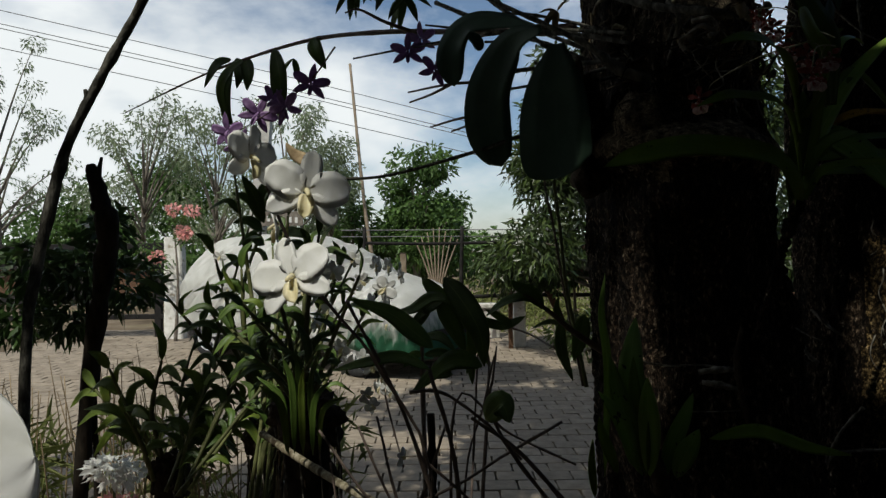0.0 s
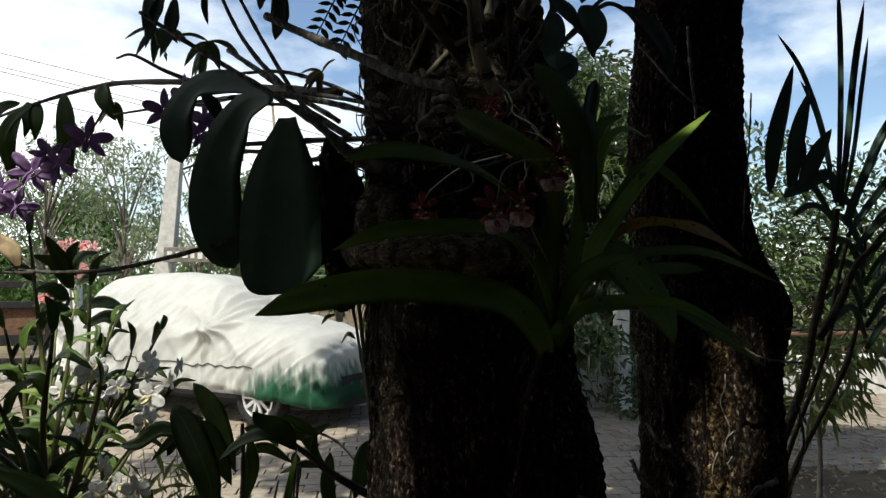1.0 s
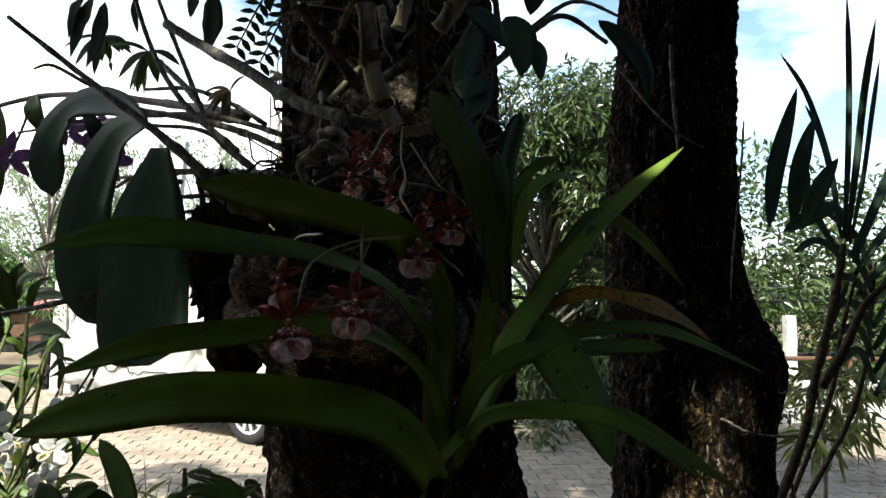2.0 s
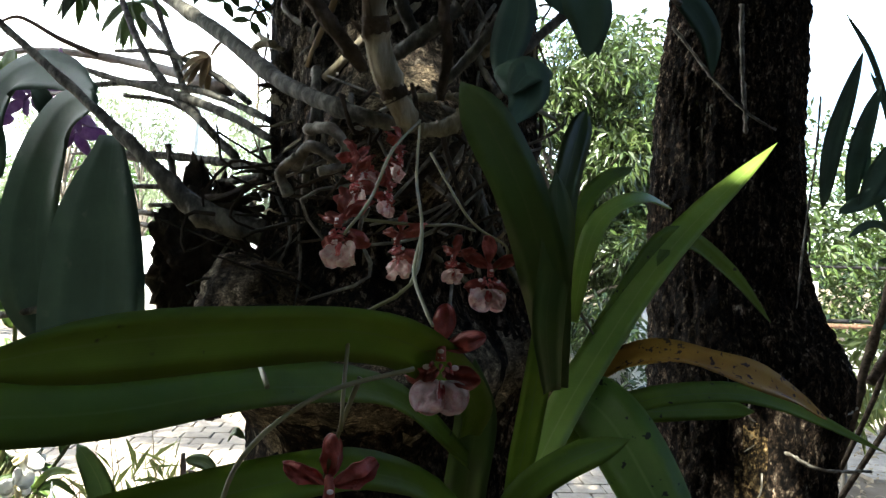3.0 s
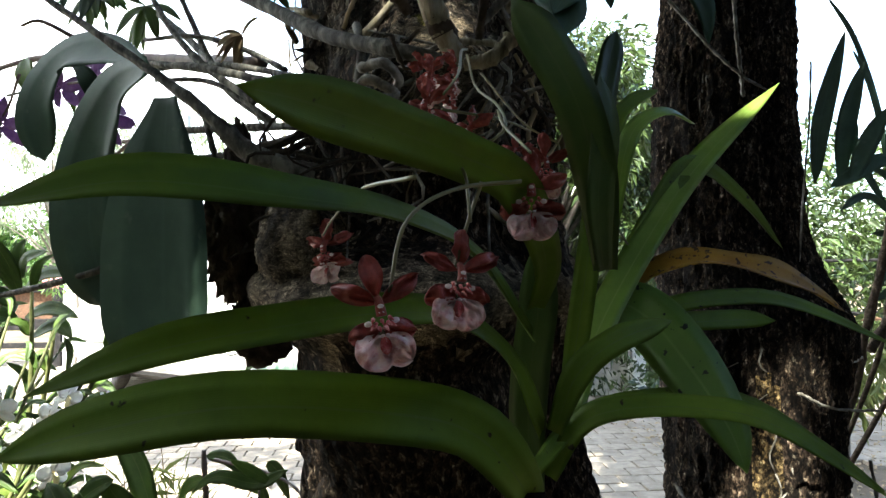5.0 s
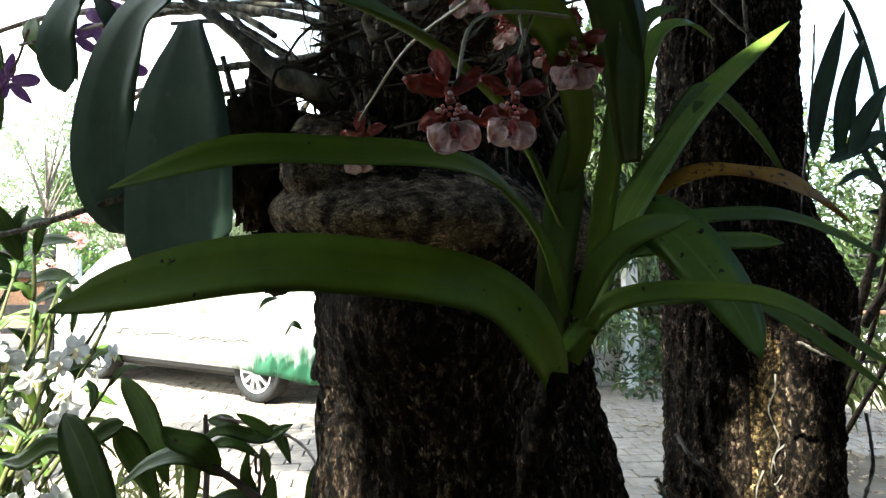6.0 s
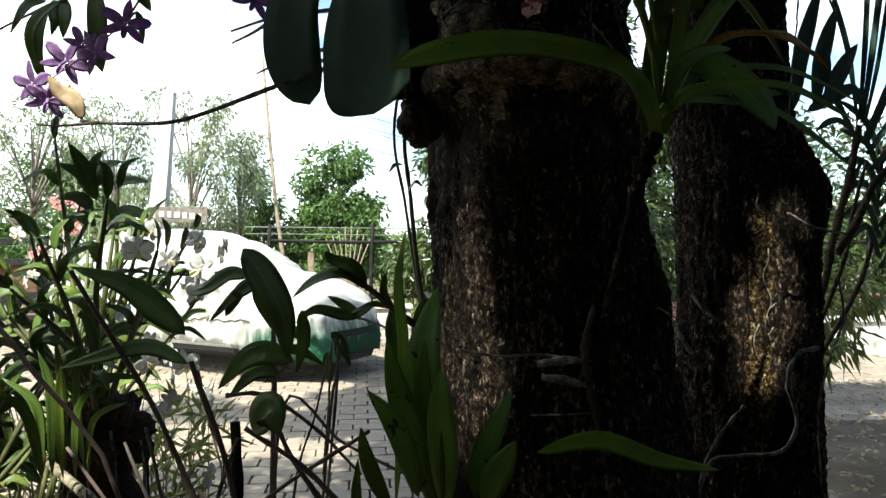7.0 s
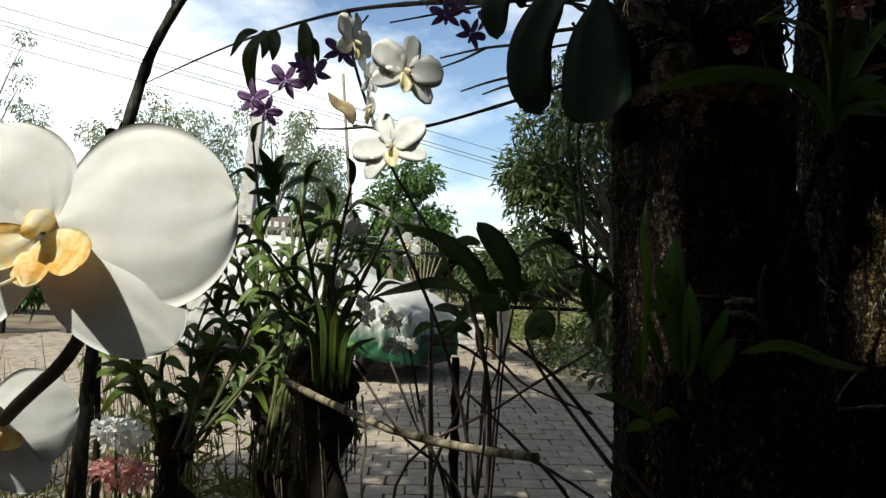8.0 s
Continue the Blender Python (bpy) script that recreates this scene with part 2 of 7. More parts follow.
M = dict(
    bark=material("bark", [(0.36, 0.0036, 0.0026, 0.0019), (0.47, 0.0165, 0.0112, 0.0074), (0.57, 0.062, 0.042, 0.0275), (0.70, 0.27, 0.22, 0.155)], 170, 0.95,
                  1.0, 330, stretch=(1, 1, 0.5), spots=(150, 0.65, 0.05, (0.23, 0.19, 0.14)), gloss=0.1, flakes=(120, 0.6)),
    collar=material("burl_bark", [(0.34, 0.060, 0.044, 0.027), (0.5, 0.24, 0.185, 0.118), (0.7, 0.45, 0.36, 0.24)], 150, 0.95, 1.0, 260, stretch=(1, 1, 1.7), spots=(16, 0.61, 0.14, (0.05, 0.042, 0.020)), gloss=0.15, flakes=(210, 0.4)),
    # lighter bark copy: light on the upper trunk is put into its colour
    litbark=material("lit_upper_bark", [(0.36, 0.012, 0.009, 0.007), (0.48, 0.06, 0.047, 0.034), (0.58, 0.16, 0.13, 0.095), (0.70, 0.36, 0.31, 0.24)], 150, 0.95, 1.0, 320, stretch=(1, 1, 0.5), spots=(28, 0.62, 0.06, (0.16, 0.14, 0.035)), gloss=0.1, flakes=(150, 0.5)),
    # golden bark whose colour stands for a sunlit strip on the second trunk
    sunpatch=material("sun_patch_bark", [(0.40, 0.010, 0.007, 0.004), (0.50, 0.10, 0.066, 0.028), (0.58, 0.36, 0.25, 0.11), (0.7, 0.60, 0.48, 0.29)], 190, 0.95, 1.0, 260, stretch=(1, 1, 0.7), gloss=0.1, flakes=(130, 0.5)),
    rootmass=material("root_mass", [(0.3, 0.012, 0.009, 0.007), (0.6, 0.06, 0.045, 0.032), (0.8, 0.13, 0.10, 0.07)], 70, 0.95, 0.9, 160, gloss=0.1),
    cane=material("grey_cane", [(0.34, 0.018, 0.017, 0.013), (0.5, 0.075, 0.072, 0.060), (0.66, 0.20, 0.19, 0.155)], 95, 0.85, 0.9, 170, stretch=(1, 1, 0.45), gloss=0.2, spots=(40, 0.60, 0.06, (0.025, 0.022, 0.014))),
    paper=material("papery_sheath", [(0.34, 0.05, 0.04, 0.022), (0.46, 0.17, 0.145, 0.09), (0.6, 0.30, 0.265, 0.19), (0.75, 0.44, 0.40, 0.32)], 85, 0.85, 0.8, 200, stretch=(1, 1, 0.22), gloss=0.2, spots=(34, 0.60, 0.08, (0.05, 0.035, 0.018))),
    root=material("aerial_root", [(0.35, 0.035, 0.03, 0.022), (0.5, 0.12, 0.108, 0.085), (0.65, 0.28, 0.26, 0.22)], 80, 0.8, 0.3, 150, gloss=0.2),
    strap=material("strap_leaf", [(0.3, 0.0688, 0.117, 0.00875), (0.55, 0.122, 0.194, 0.015), (0.75, 0.188, 0.256, 0.025)], 14, 0.58, gloss=0.3, bump=0.05, uv_veins=9.0, translucent=0.30,
                   spots=(130, 0.69, 0.04, (0.03, 0.028, 0.010)), vary=0.18, rib=(0.12, 0.17, 0.04)),
    # yellow-green leaves, brightened so that light through them is in the colour
    bright=material("lit_strap_leaf", [(0.3, 0.17, 0.28, 0.045), (0.6, 0.27, 0.40, 0.07), (0.8, 0.38, 0.48, 0.12)], 16, 0.42, 0.05, uv_veins=9.0, translucent=0.42, vary=0.1, rib=(0.36, 0.45, 0.14)),
    # base raised to stand for light on the blade; dark specks are its own
    mid=material("half_lit_strap_leaf", [(0.3, 0.095, 0.18, 0.0266), (0.55, 0.152, 0.257, 0.0427), (0.75, 0.209, 0.323, 0.0617)], 14, 0.42, 0.05, uv_veins=9.0, translucent=0.35, spots=(110, 0.64, 0.025, (0.012, 0.018, 0.006)), vary=0.08, rib=(0.24, 0.34, 0.09)),
    # darkened strap copy: shade on the upright leaves is put into the colour
    oldstrap=material("shaded_strap_leaf", [(0.3, 0.022, 0.048, 0.006), (0.55, 0.040, 0.078, 0.010), (0.75, 0.068, 0.110, 0.016)], 14, 0.45, 0.05, uv_veins=9.0, translucent=0.18, vary=0.15, rib=(0.07, 0.10, 0.025)),
    brown=material("withered_leaf", [(0.30, 0.07, 0.04, 0.016), (0.42, 0.30, 0.15, 0.018), (0.58, 0.42, 0.235, 0.028), (0.75, 0.34, 0.19, 0.05)], 26, 0.6, 0.1, uv_veins=7.0, translucent=0.3,
                   spots=(230, 0.60, 0.04, (0.05, 0.025, 0.012))),
    thick=material("thick_leaf", [(0.3, 0.034, 0.068, 0.044), (0.6, 0.055, 0.104, 0.066), (0.8, 0.085, 0.14, 0.085)], 18, 0.58, 0.1, 70, translucent=0.10, vary=0.2, gloss=0.35, rib=(0.06, 0.11, 0.075), spots=(60, 0.66, 0.08, (0.09, 0.13, 0.09))),
    dendleaf=material("dendrobium_leaf", [(0.3, 0.055, 0.105, 0.018), (0.6, 0.105, 0.18, 0.032), (0.8, 0.19, 0.26, 0.05)], 20, 0.45, 0.1, uv_veins=8.0, translucent=0.28, vary=0.3, rib=(0.20, 0.26, 0.07)),
    yellowleaf=material("yellow_green_leaf", [(0.3, 0.12, 0.19, 0.03), (0.6, 0.22, 0.30, 0.05), (0.8, 0.34, 0.36, 0.07)], 20, 0.45, 0.1, uv_veins=8.0, translucent=0.35, vary=0.25),
    greencane=material("green_cane", [(0.3, 0.06, 0.07, 0.025), (0.6, 0.12, 0.13, 0.045), (0.8, 0.22, 0.20, 0.10)], 40, 0.6, 0.3, 120, gloss=0.3, vary=0.3),
    purplestem=material("brown_stem", [(0.3, 0.0595, 0.0425, 0.0374), (0.7, 0.17, 0.128, 0.102)], 40, 0.7, 0.3, 120, gloss=0.3),
    flowerstem=material("flower_stalk", [(0.3, 0.10, 0.10, 0.035), (0.7, 0.20, 0.17, 0.07)], 60, 0.5, translucent=0.1),
    redpetal=material("red_sepal", [(0.36, 0.055, 0.005, 0.006), (0.5, 0.17, 0.014, 0.014), (0.60, 0.33, 0.045, 0.032), (0.72, 0.55, 0.20, 0.15)], 190, 0.5, 0.3, 300, translucent=0.32, rib=(0.42, 0.10, 0.07)),
    pinklip=material("pink_white_lip", [(0.36, 0.62, 0.30, 0.29), (0.48, 0.78, 0.56, 0.52), (0.62, 0.86, 0.75, 0.69)], 130, 0.5, 0.2, 300, translucent=0.3),
    redcrest=material("red_lip_crest", [(0.36, 0.34, 0.03, 0.03), (0.5, 0.52, 0.10, 0.09), (0.66, 0.72, 0.36, 0.32)], 240, 0.5, translucent=0.2),
    whitewart=material("white_callus", [(0.3, 0.62, 0.45, 0.42), (0.7, 0.82, 0.74, 0.70)], 200, 0.45),
    white=material("white_petal", [(0.3, 0.78, 0.78, 0.72), (0.6, 0.89, 0.89, 0.87)], 60, 0.55, 0.02, uv_veins=10.0, translucent=0.27),
    throat=material("yellow_throat", [(0.38, 0.80, 0.44, 0.06), (0.50, 0.86, 0.72, 0.34), (0.60, 0.88, 0.85, 0.74)], 75, 0.5, translucent=0.4),
    cream=material("cream_throat", [(0.35, 0.78, 0.70, 0.40), (0.65, 0.86, 0.80, 0.58)], 90, 0.5, translucent=0.3),
    purple=material("purple_petal", [(0.3, 0.25, 0.13, 0.33), (0.6, 0.40, 0.25, 0.48), (0.8, 0.54, 0.38, 0.60)], 120, 0.55, translucent=0.35),
    pinkbract=material("pink_bract", [(0.3, 0.74, 0.28, 0.27), (0.6, 0.86, 0.50, 0.46)], 30, 0.6, translucent=0.35, vary=0.25),
    dry=material("dry_stalk", [(0.3, 0.16, 0.11, 0.06), (0.7, 0.36, 0.28, 0.17)], 40, 0.85, vary=0.3, gloss=0.2),
    log=material("dark_log", [(0.3, 0.008, 0.007, 0.006), (0.6, 0.03, 0.024, 0.018), (0.8, 0.07, 0.055, 0.04)], 40, 0.95, 0.8, 110, stretch=(1, 1, 0.3), gloss=0.1),
    paver=material("concrete_paver", [(0.3, 0.20, 0.165, 0.125), (0.55, 0.285, 0.24, 0.185), (0.75, 0.36, 0.31, 0.245)], 12, 0.9, 0.5, 160, spots=(1.7, 0.52, 0.2, (0.20, 0.165, 0.125)), vary=0.10, gloss=0.2),
    soil=material("sandy_ground", [(0.3, 0.075, 0.057, 0.038), (0.5, 0.135, 0.105, 0.072), (0.7, 0.21, 0.17, 0.125)], 1.3, 0.95, 0.6, 30, detail=10, spots=(0.5, 0.55, 0.2, (0.22, 0.20, 0.11)), gloss=0.1),
    concrete=material("weathered_concrete", [(0.3, 0.42, 0.40, 0.36), (0.55, 0.58, 0.56, 0.51), (0.75, 0.68, 0.66, 0.62)], 9, 0.9, 0.5, 80, spots=(4, 0.6, 0.15, (0.27, 0.25, 0.20)), gloss=0.2),
    paintpost=material("whitewashed_post", [(0.3, 0.55, 0.54, 0.49), (0.6, 0.74, 0.73, 0.69)], 14, 0.85, 0.4, 80, spots=(9, 0.62, 0.1, (0.36, 0.32, 0.25)), gloss=0.2),
    rust=material("rusty_iron", [(0.3, 0.05, 0.028, 0.016), (0.6, 0.13, 0.07, 0.04), (0.8, 0.21, 0.13, 0.08)], 30, 0.85, 0.4, 120, gloss=0.3),
    blackwood=material("blackened_timber", [(0.3, 0.008, 0.008, 0.009), (0.6, 0.02, 0.018, 0.017), (0.8, 0.05, 0.042, 0.036)], 14, 0.85, 0.4, 80, gloss=0.2),
    bamboo=material("old_bamboo", [(0.3, 0.16, 0.12, 0.08), (0.7, 0.32, 0.26, 0.19)], 14, 0.8, gloss=0.3),
    wire=material("grey_wire", [(0.3, 0.10, 0.10, 0.10), (0.7, 0.20, 0.20, 0.20)], 10, 0.6),
    coverwhite=material("silver_white_fabric", [(0.3, 0.64, 0.64, 0.59), (0.6, 0.76, 0.76, 0.72)], 5, 0.5, 0.10, 40, gloss=0.45),
    carpaint=material("silver_car_paint", [(0.4, 0.45, 0.47, 0.48), (0.6, 0.52, 0.54, 0.55)], 3, 0.3, metal=0.5),
    black=material("black_plastic", [(0.3, 0.010, 0.010, 0.011), (0.7, 0.025, 0.025, 0.026)], 20, 0.55),
    rubber=material("tyre_rubber", [(0.3, 0.012, 0.012, 0.012), (0.7, 0.03, 0.03, 0.03)], 30, 0.9, gloss=0.2),
    alloy=material("alloy_rim", [(0.3, 0.62, 0.62, 0.62), (0.7, 0.74, 0.74, 0.74)], 20, 0.35, metal=0.6),
    feather=material("feathery_foliage", [(0.3, 0.15, 0.19, 0.10), (0.6, 0.22, 0.27, 0.15), (0.8, 0.29, 0.34, 0.20)], 3, 0.6, translucent=0.35, vary=0.35),
    bush=material("bush_foliage", [(0.3, 0.05, 0.105, 0.02), (0.6, 0.09, 0.165, 0.035), (0.8, 0.14, 0.22, 0.05)], 2, 0.55, translucent=0.3, vary=0.4),
    mango=material("mango_foliage", [(0.3, 0.030, 0.052, 0.013), (0.6, 0.058, 0.088, 0.022), (0.8, 0.14, 0.155, 0.045)], 3, 0.35, translucent=0.22, vary=0.6),
    crown=material("overhead_foliage", [(0.3, 0.03, 0.07, 0.018), (0.7, 0.07, 0.13, 0.03)], 5, 0.45, translucent=0.15, vary=0.35),
    fieldgreen=material("field_weeds", [(0.3, 0.10, 0.13, 0.035), (0.6, 0.19, 0.21, 0.06), (0.8, 0.30, 0.27, 0.11)], 2, 0.7, translucent=0.3, vary=0.4),
    # dark colour for the added walls that hold back sky light
    lightblock=material("light_blocking_wall", [(0.3, 0.030, 0.030, 0.022), (0.6, 0.06, 0.055, 0.04), (0.8, 0.10, 0.09, 0.07)], 3, 0.95, 0.5, 30, gloss=0.1),
    greytrunk=material("grey_tree_bark", [(0.3, 0.10, 0.085, 0.07), (0.7, 0.26, 0.23, 0.19)], 12, 0.9, 0.5, 60, gloss=0.15),
)


def two_tone_cover():
    """The white fabric, dyed green over the lower nose with a streaky, uneven border."""
    m = M["coverwhite"]
    n, l = m.node_tree.nodes, m.node_tree.links
    p = next(k for k in n if k.type == "BSDF_PRINCIPLED")
    white = p.inputs["Base Color"].links[0].from_socket
    c = next(k for k in n if k.type == "TEX_COORD")
    xyz = n.new("ShaderNodeSeparateXYZ")
    l.new(c.outputs["Object"], xyz.inputs["Vector"])

    def calc(op, a, b):
        k = n.new("ShaderNodeMath")
        k.operation = op
        for socket, v in zip(k.inputs, (a, b)):
            if isinstance(v, float):
                socket.default_value = v
            else:
                l.new(v, socket)
        return k.outputs[0]
    mapping = n.new("ShaderNodeMapping")
    mapping.inputs["Scale"].default_value = (1, 1, 0.22)
    l.new(c.outputs["Object"], mapping.inputs["Vector"])
    streak = n.new("ShaderNodeTexNoise")
    streak.inputs["Scale"].default_value, streak.inputs["Detail"].default_value = 15.0, 5.0
    l.new(mapping.outputs["Vector"], streak.inputs["Vector"])
    reach = calc("MULTIPLY", calc("MINIMUM", calc("SUBTRACT", xyz.outputs["X"], 1.42), 0.0), 0.75)
    depth = calc("ADD", calc("SUBTRACT", 0.60, xyz.outputs["Z"]), reach)
    depth = calc("ADD", depth, calc("MULTIPLY", calc("SUBTRACT", streak.outputs["Fac"], 0.5), 0.55))
    ramp = n.new("ShaderNodeValToRGB")
    e = ramp.color_ramp.elements
    e.new(0.5)
    for k, (q, f) in zip(e, ((0.46, 0.0), (0.56, 0.55), (0.68, 1.0))):
        k.position, k.color = q, (f, f, f, 1)
    l.new(calc("ADD", depth, 0.5), ramp.inputs["Fac"])
    tint = n.new("ShaderNodeMixRGB")
    tint.inputs["Color2"].default_value = (0.032, 0.14, 0.07, 1)
    l.new(ramp.outputs["Color"], tint.inputs["Fac"])
    l.new(white, tint.inputs["Color1"])
    l.new(tint.outputs["Color"], p.inputs["Base Color"])


two_tone_cover()

# ---- building helpers ----
WORLD = {}
RNG = random.Random(7)


def thing(name, label, category, base=(0, 0, 0), group="", kind=""):
    """An Empty at a thing's base that parents its parts."""
    ob = new(name)
    ob.empty_display_size = 0.05
    ob.location = base
    WORLD[ob] = Matrix.Translation(base)
    return tagged(ob, label, category, group, kind)


def attach(ob, parent, m):
    if parent is not None:
        ob.parent = parent
        ob.matrix_parent_inverse = WORLD[parent].inverted()
    ob.matrix_basis = m
    WORLD[ob] = m
    return ob


def mesh_of(bm, name, mats, smooth=True):
    data = bpy.data.meshes.new(name)
    bm.normal_update()
    bm.to_mesh(data)
    bm.free()
    for m in mats if isinstance(mats, (list, tuple)) else [mats]:
        data.materials.append(m)
    if smooth:
        data.polygons.foreach_set("use_smooth", [True] * len(data.polygons))
    return data


def part(name, bm, mat, parent=None, label="", m=None, smooth=True):
    """Links a bmesh (or a ready mesh) as one mesh object under a thing or a part."""
    data = bm if isinstance(bm, bpy.types.Mesh) else mesh_of(bm, name, mat, smooth)
    ob = attach(new(name, data), parent, m or Matrix())
    return tagged(ob, label)


def raw(name, verts, faces, mat, smooth=False):
    data = bpy.data.meshes.new(name)
    data.from_pydata(verts, [], faces)
    data.materials.append(mat)
    if smooth:
        data.polygons.foreach_set("use_smooth", [True] * len(data.polygons))
    return data


def spline(pts, n):
    """n + 1 points along a Catmull-Rom curve through pts."""
    p = [Vector(q) for q in pts]
    p = [p[0] * 2 - p[1]] + p + [p[-1] * 2 - p[-2]]
    out, k = [], len(p) - 3
    for i in range(n + 1):
        s = min(i * k / n, k - 1e-6)
        j, u = int(s), s - int(s)
        a, b, c, d = p[j:j + 4]
        out.append(0.5 * (2 * b + (c - a) * u + (2 * a - 5 * b + 4 * c - d) * u * u + (3 * b - a - 3 * c + d) * u ** 3))
    return out


def tube(bm, pts, radii, n=14, seg=8, rough=0.0, rings=None):
    """A tapered, slightly uneven tube along pts; radii at its ends or a list; rings: swollen nodes every so many steps."""
    c = spline(pts, n)
    radii = radii if isinstance(radii, (list, tuple)) else (radii, radii)
    side = None
    loops = []
    for i, q in enumerate(c):
        t = (c[min(i + 1, n)] - c[max(i - 1, 0)]).normalized()
        side = (side - t * side.dot(t)).normalized() if side is not None else t.orthogonal().normalized()
        up = t.cross(side)
        s = i / n * (len(radii) - 1)
        j = min(int(s), len(radii) - 2)
        r = radii[j] + (radii[j + 1] - radii[j]) * (s - j)
        if rings and i % rings == 0:
            r *= 1.18
        loop = []
        for a in range(seg):
            th = a / seg * math.tau
            d = side * math.cos(th) + up * math.sin(th)
            k = 1 + rough * noise.noise((q + d * r) * (0.35 / max(r, 1e-4))) if rough else 1
            loop.append(bm.verts.new(q + d * r * k))
        loops.append(loop)
    for a, b in zip(loops, loops[1:]):
        for i in range(seg):
            bm.faces.new((a[i], a[(i + 1) % seg], b[(i + 1) % seg], b[i]))
    bm.faces.new(list(reversed(loops[0])))
    bm.faces.new(loops[-1])


def profile(kind, s):
    if kind == "strap":
        return (0.55 + 0.45 * min(1, s / 0.3)) * (1 - max(0, (s - 0.72) / 0.28) ** 2.2)
    if kind == "lance":
        return max(0.0, math.sin(math.pi * (s ** 0.8))) ** 0.75 * 0.98 + 0.05 * (1 - s)
    if kind == "tongue":
        return (0.22 + 0.78 * math.sin(math.pi / 2 * min(1.0, s / 0.5)) ** 1.2) * math.sqrt(max(0.0, 1 - max(0.0, (s - 0.66) / 0.34) ** 2.2))
    if kind == "oval":
        return max(0.0, 1 - (2 * s - 1) ** 2 * 1.0) ** 0.5 * (0.9 + 0.1 * s) + 0.03 * (1 - s)
    return max(0.0, 1 - abs(2 * s - 1) ** 2.6) ** 0.6 + 0.12 * (1 - s)


def blade(bm, pts, width, face=(0, -0.6, 0.8), kind="strap", fold=0.25, thick=0.0012, n=14, wave=0.0, twist=0.0):
    """A leaf with a folded cross-section and thickness along pts; face: the way its upper side looks."""
    c = spline(pts, n)
    uv = bm.loops.layers.uv.verify()
    f0 = Vector(face).normalized()
    loops = []
    for i, q in enumerate(c):
        s = i / n
        t = (c[min(i + 1, n)] - c[max(i - 1, 0)]).normalized()
        side = t.cross(f0)
        side = side.normalized() if side.length > 1e-5 else t.orthogonal().normalized()
        if twist:
            side = (Matrix.Rotation(twist * s, 3, t) @ side)
        up = side.cross(t).normalized()
        w = max(width * profile(kind, s), width * 0.015) / 2
        wob = wave * w * math.sin(s * 17 + width * 900)
        th = thick * (1 if s < 0.97 else 0.3)
        row = []
        for x in (-1, -0.5, 0, 0.5, 1):
            row.append(bm.verts.new(q + side * (w * x) + up * (fold * w * (abs(x) - 0.35) + wob * x)))
        for x in (0.5, 0, -0.5):
            row.append(bm.verts.new(q + side * (w * x) + up * (fold * w * (abs(x) - 0.35) + wob * x - th)))
        loops.append((row, s))
    us = (0, 0.25, 0.5, 0.75, 1, 0.75, 0.5, 0.25)
    for (a, sa), (b, sb) in zip(loops, loops[1:]):
        for i in range(8):
            j = (i + 1) % 8
            fc = bm.faces.new((a[i], a[j], b[j], b[i]))
            for lp, q in zip(fc.loops, ((us[i], sa), (us[j], sa), (us[j], sb), (us[i], sb))):
                lp[uv].uv = q
    bm.faces.new(list(reversed(loops[0][0])))
    bm.faces.new(loops[-1][0])


def leaf_part(parent, pts, width, mat, label="", name="leaf", **kw):
    bm = bmesh.new()
    blade(bm, pts, width, **kw)
    return part(name, bm, mat, parent, label)


def stem_part(parent, pts, radii, mat, label="", name="stem", **kw):
    bm = bmesh.new()
    tube(bm, pts, radii, **kw)
    return part(name, bm, mat, parent, label)


def box(bm, size, at=(0, 0, 0), turn=0.0, bevel=0.0):
    r = bmesh.ops.create_cube(bm, size=1, matrix=Matrix.Translation(at) @ Matrix.Rotation(turn, 4, "Z") @ Matrix.Diagonal((*size, 1)))
    if bevel:
        edges = list({e for v in r["verts"] for e in v.link_edges})
        bmesh.ops.bevel(bm, geom=edges, offset=bevel, segments=2, affect="EDGES", profile=0.6)


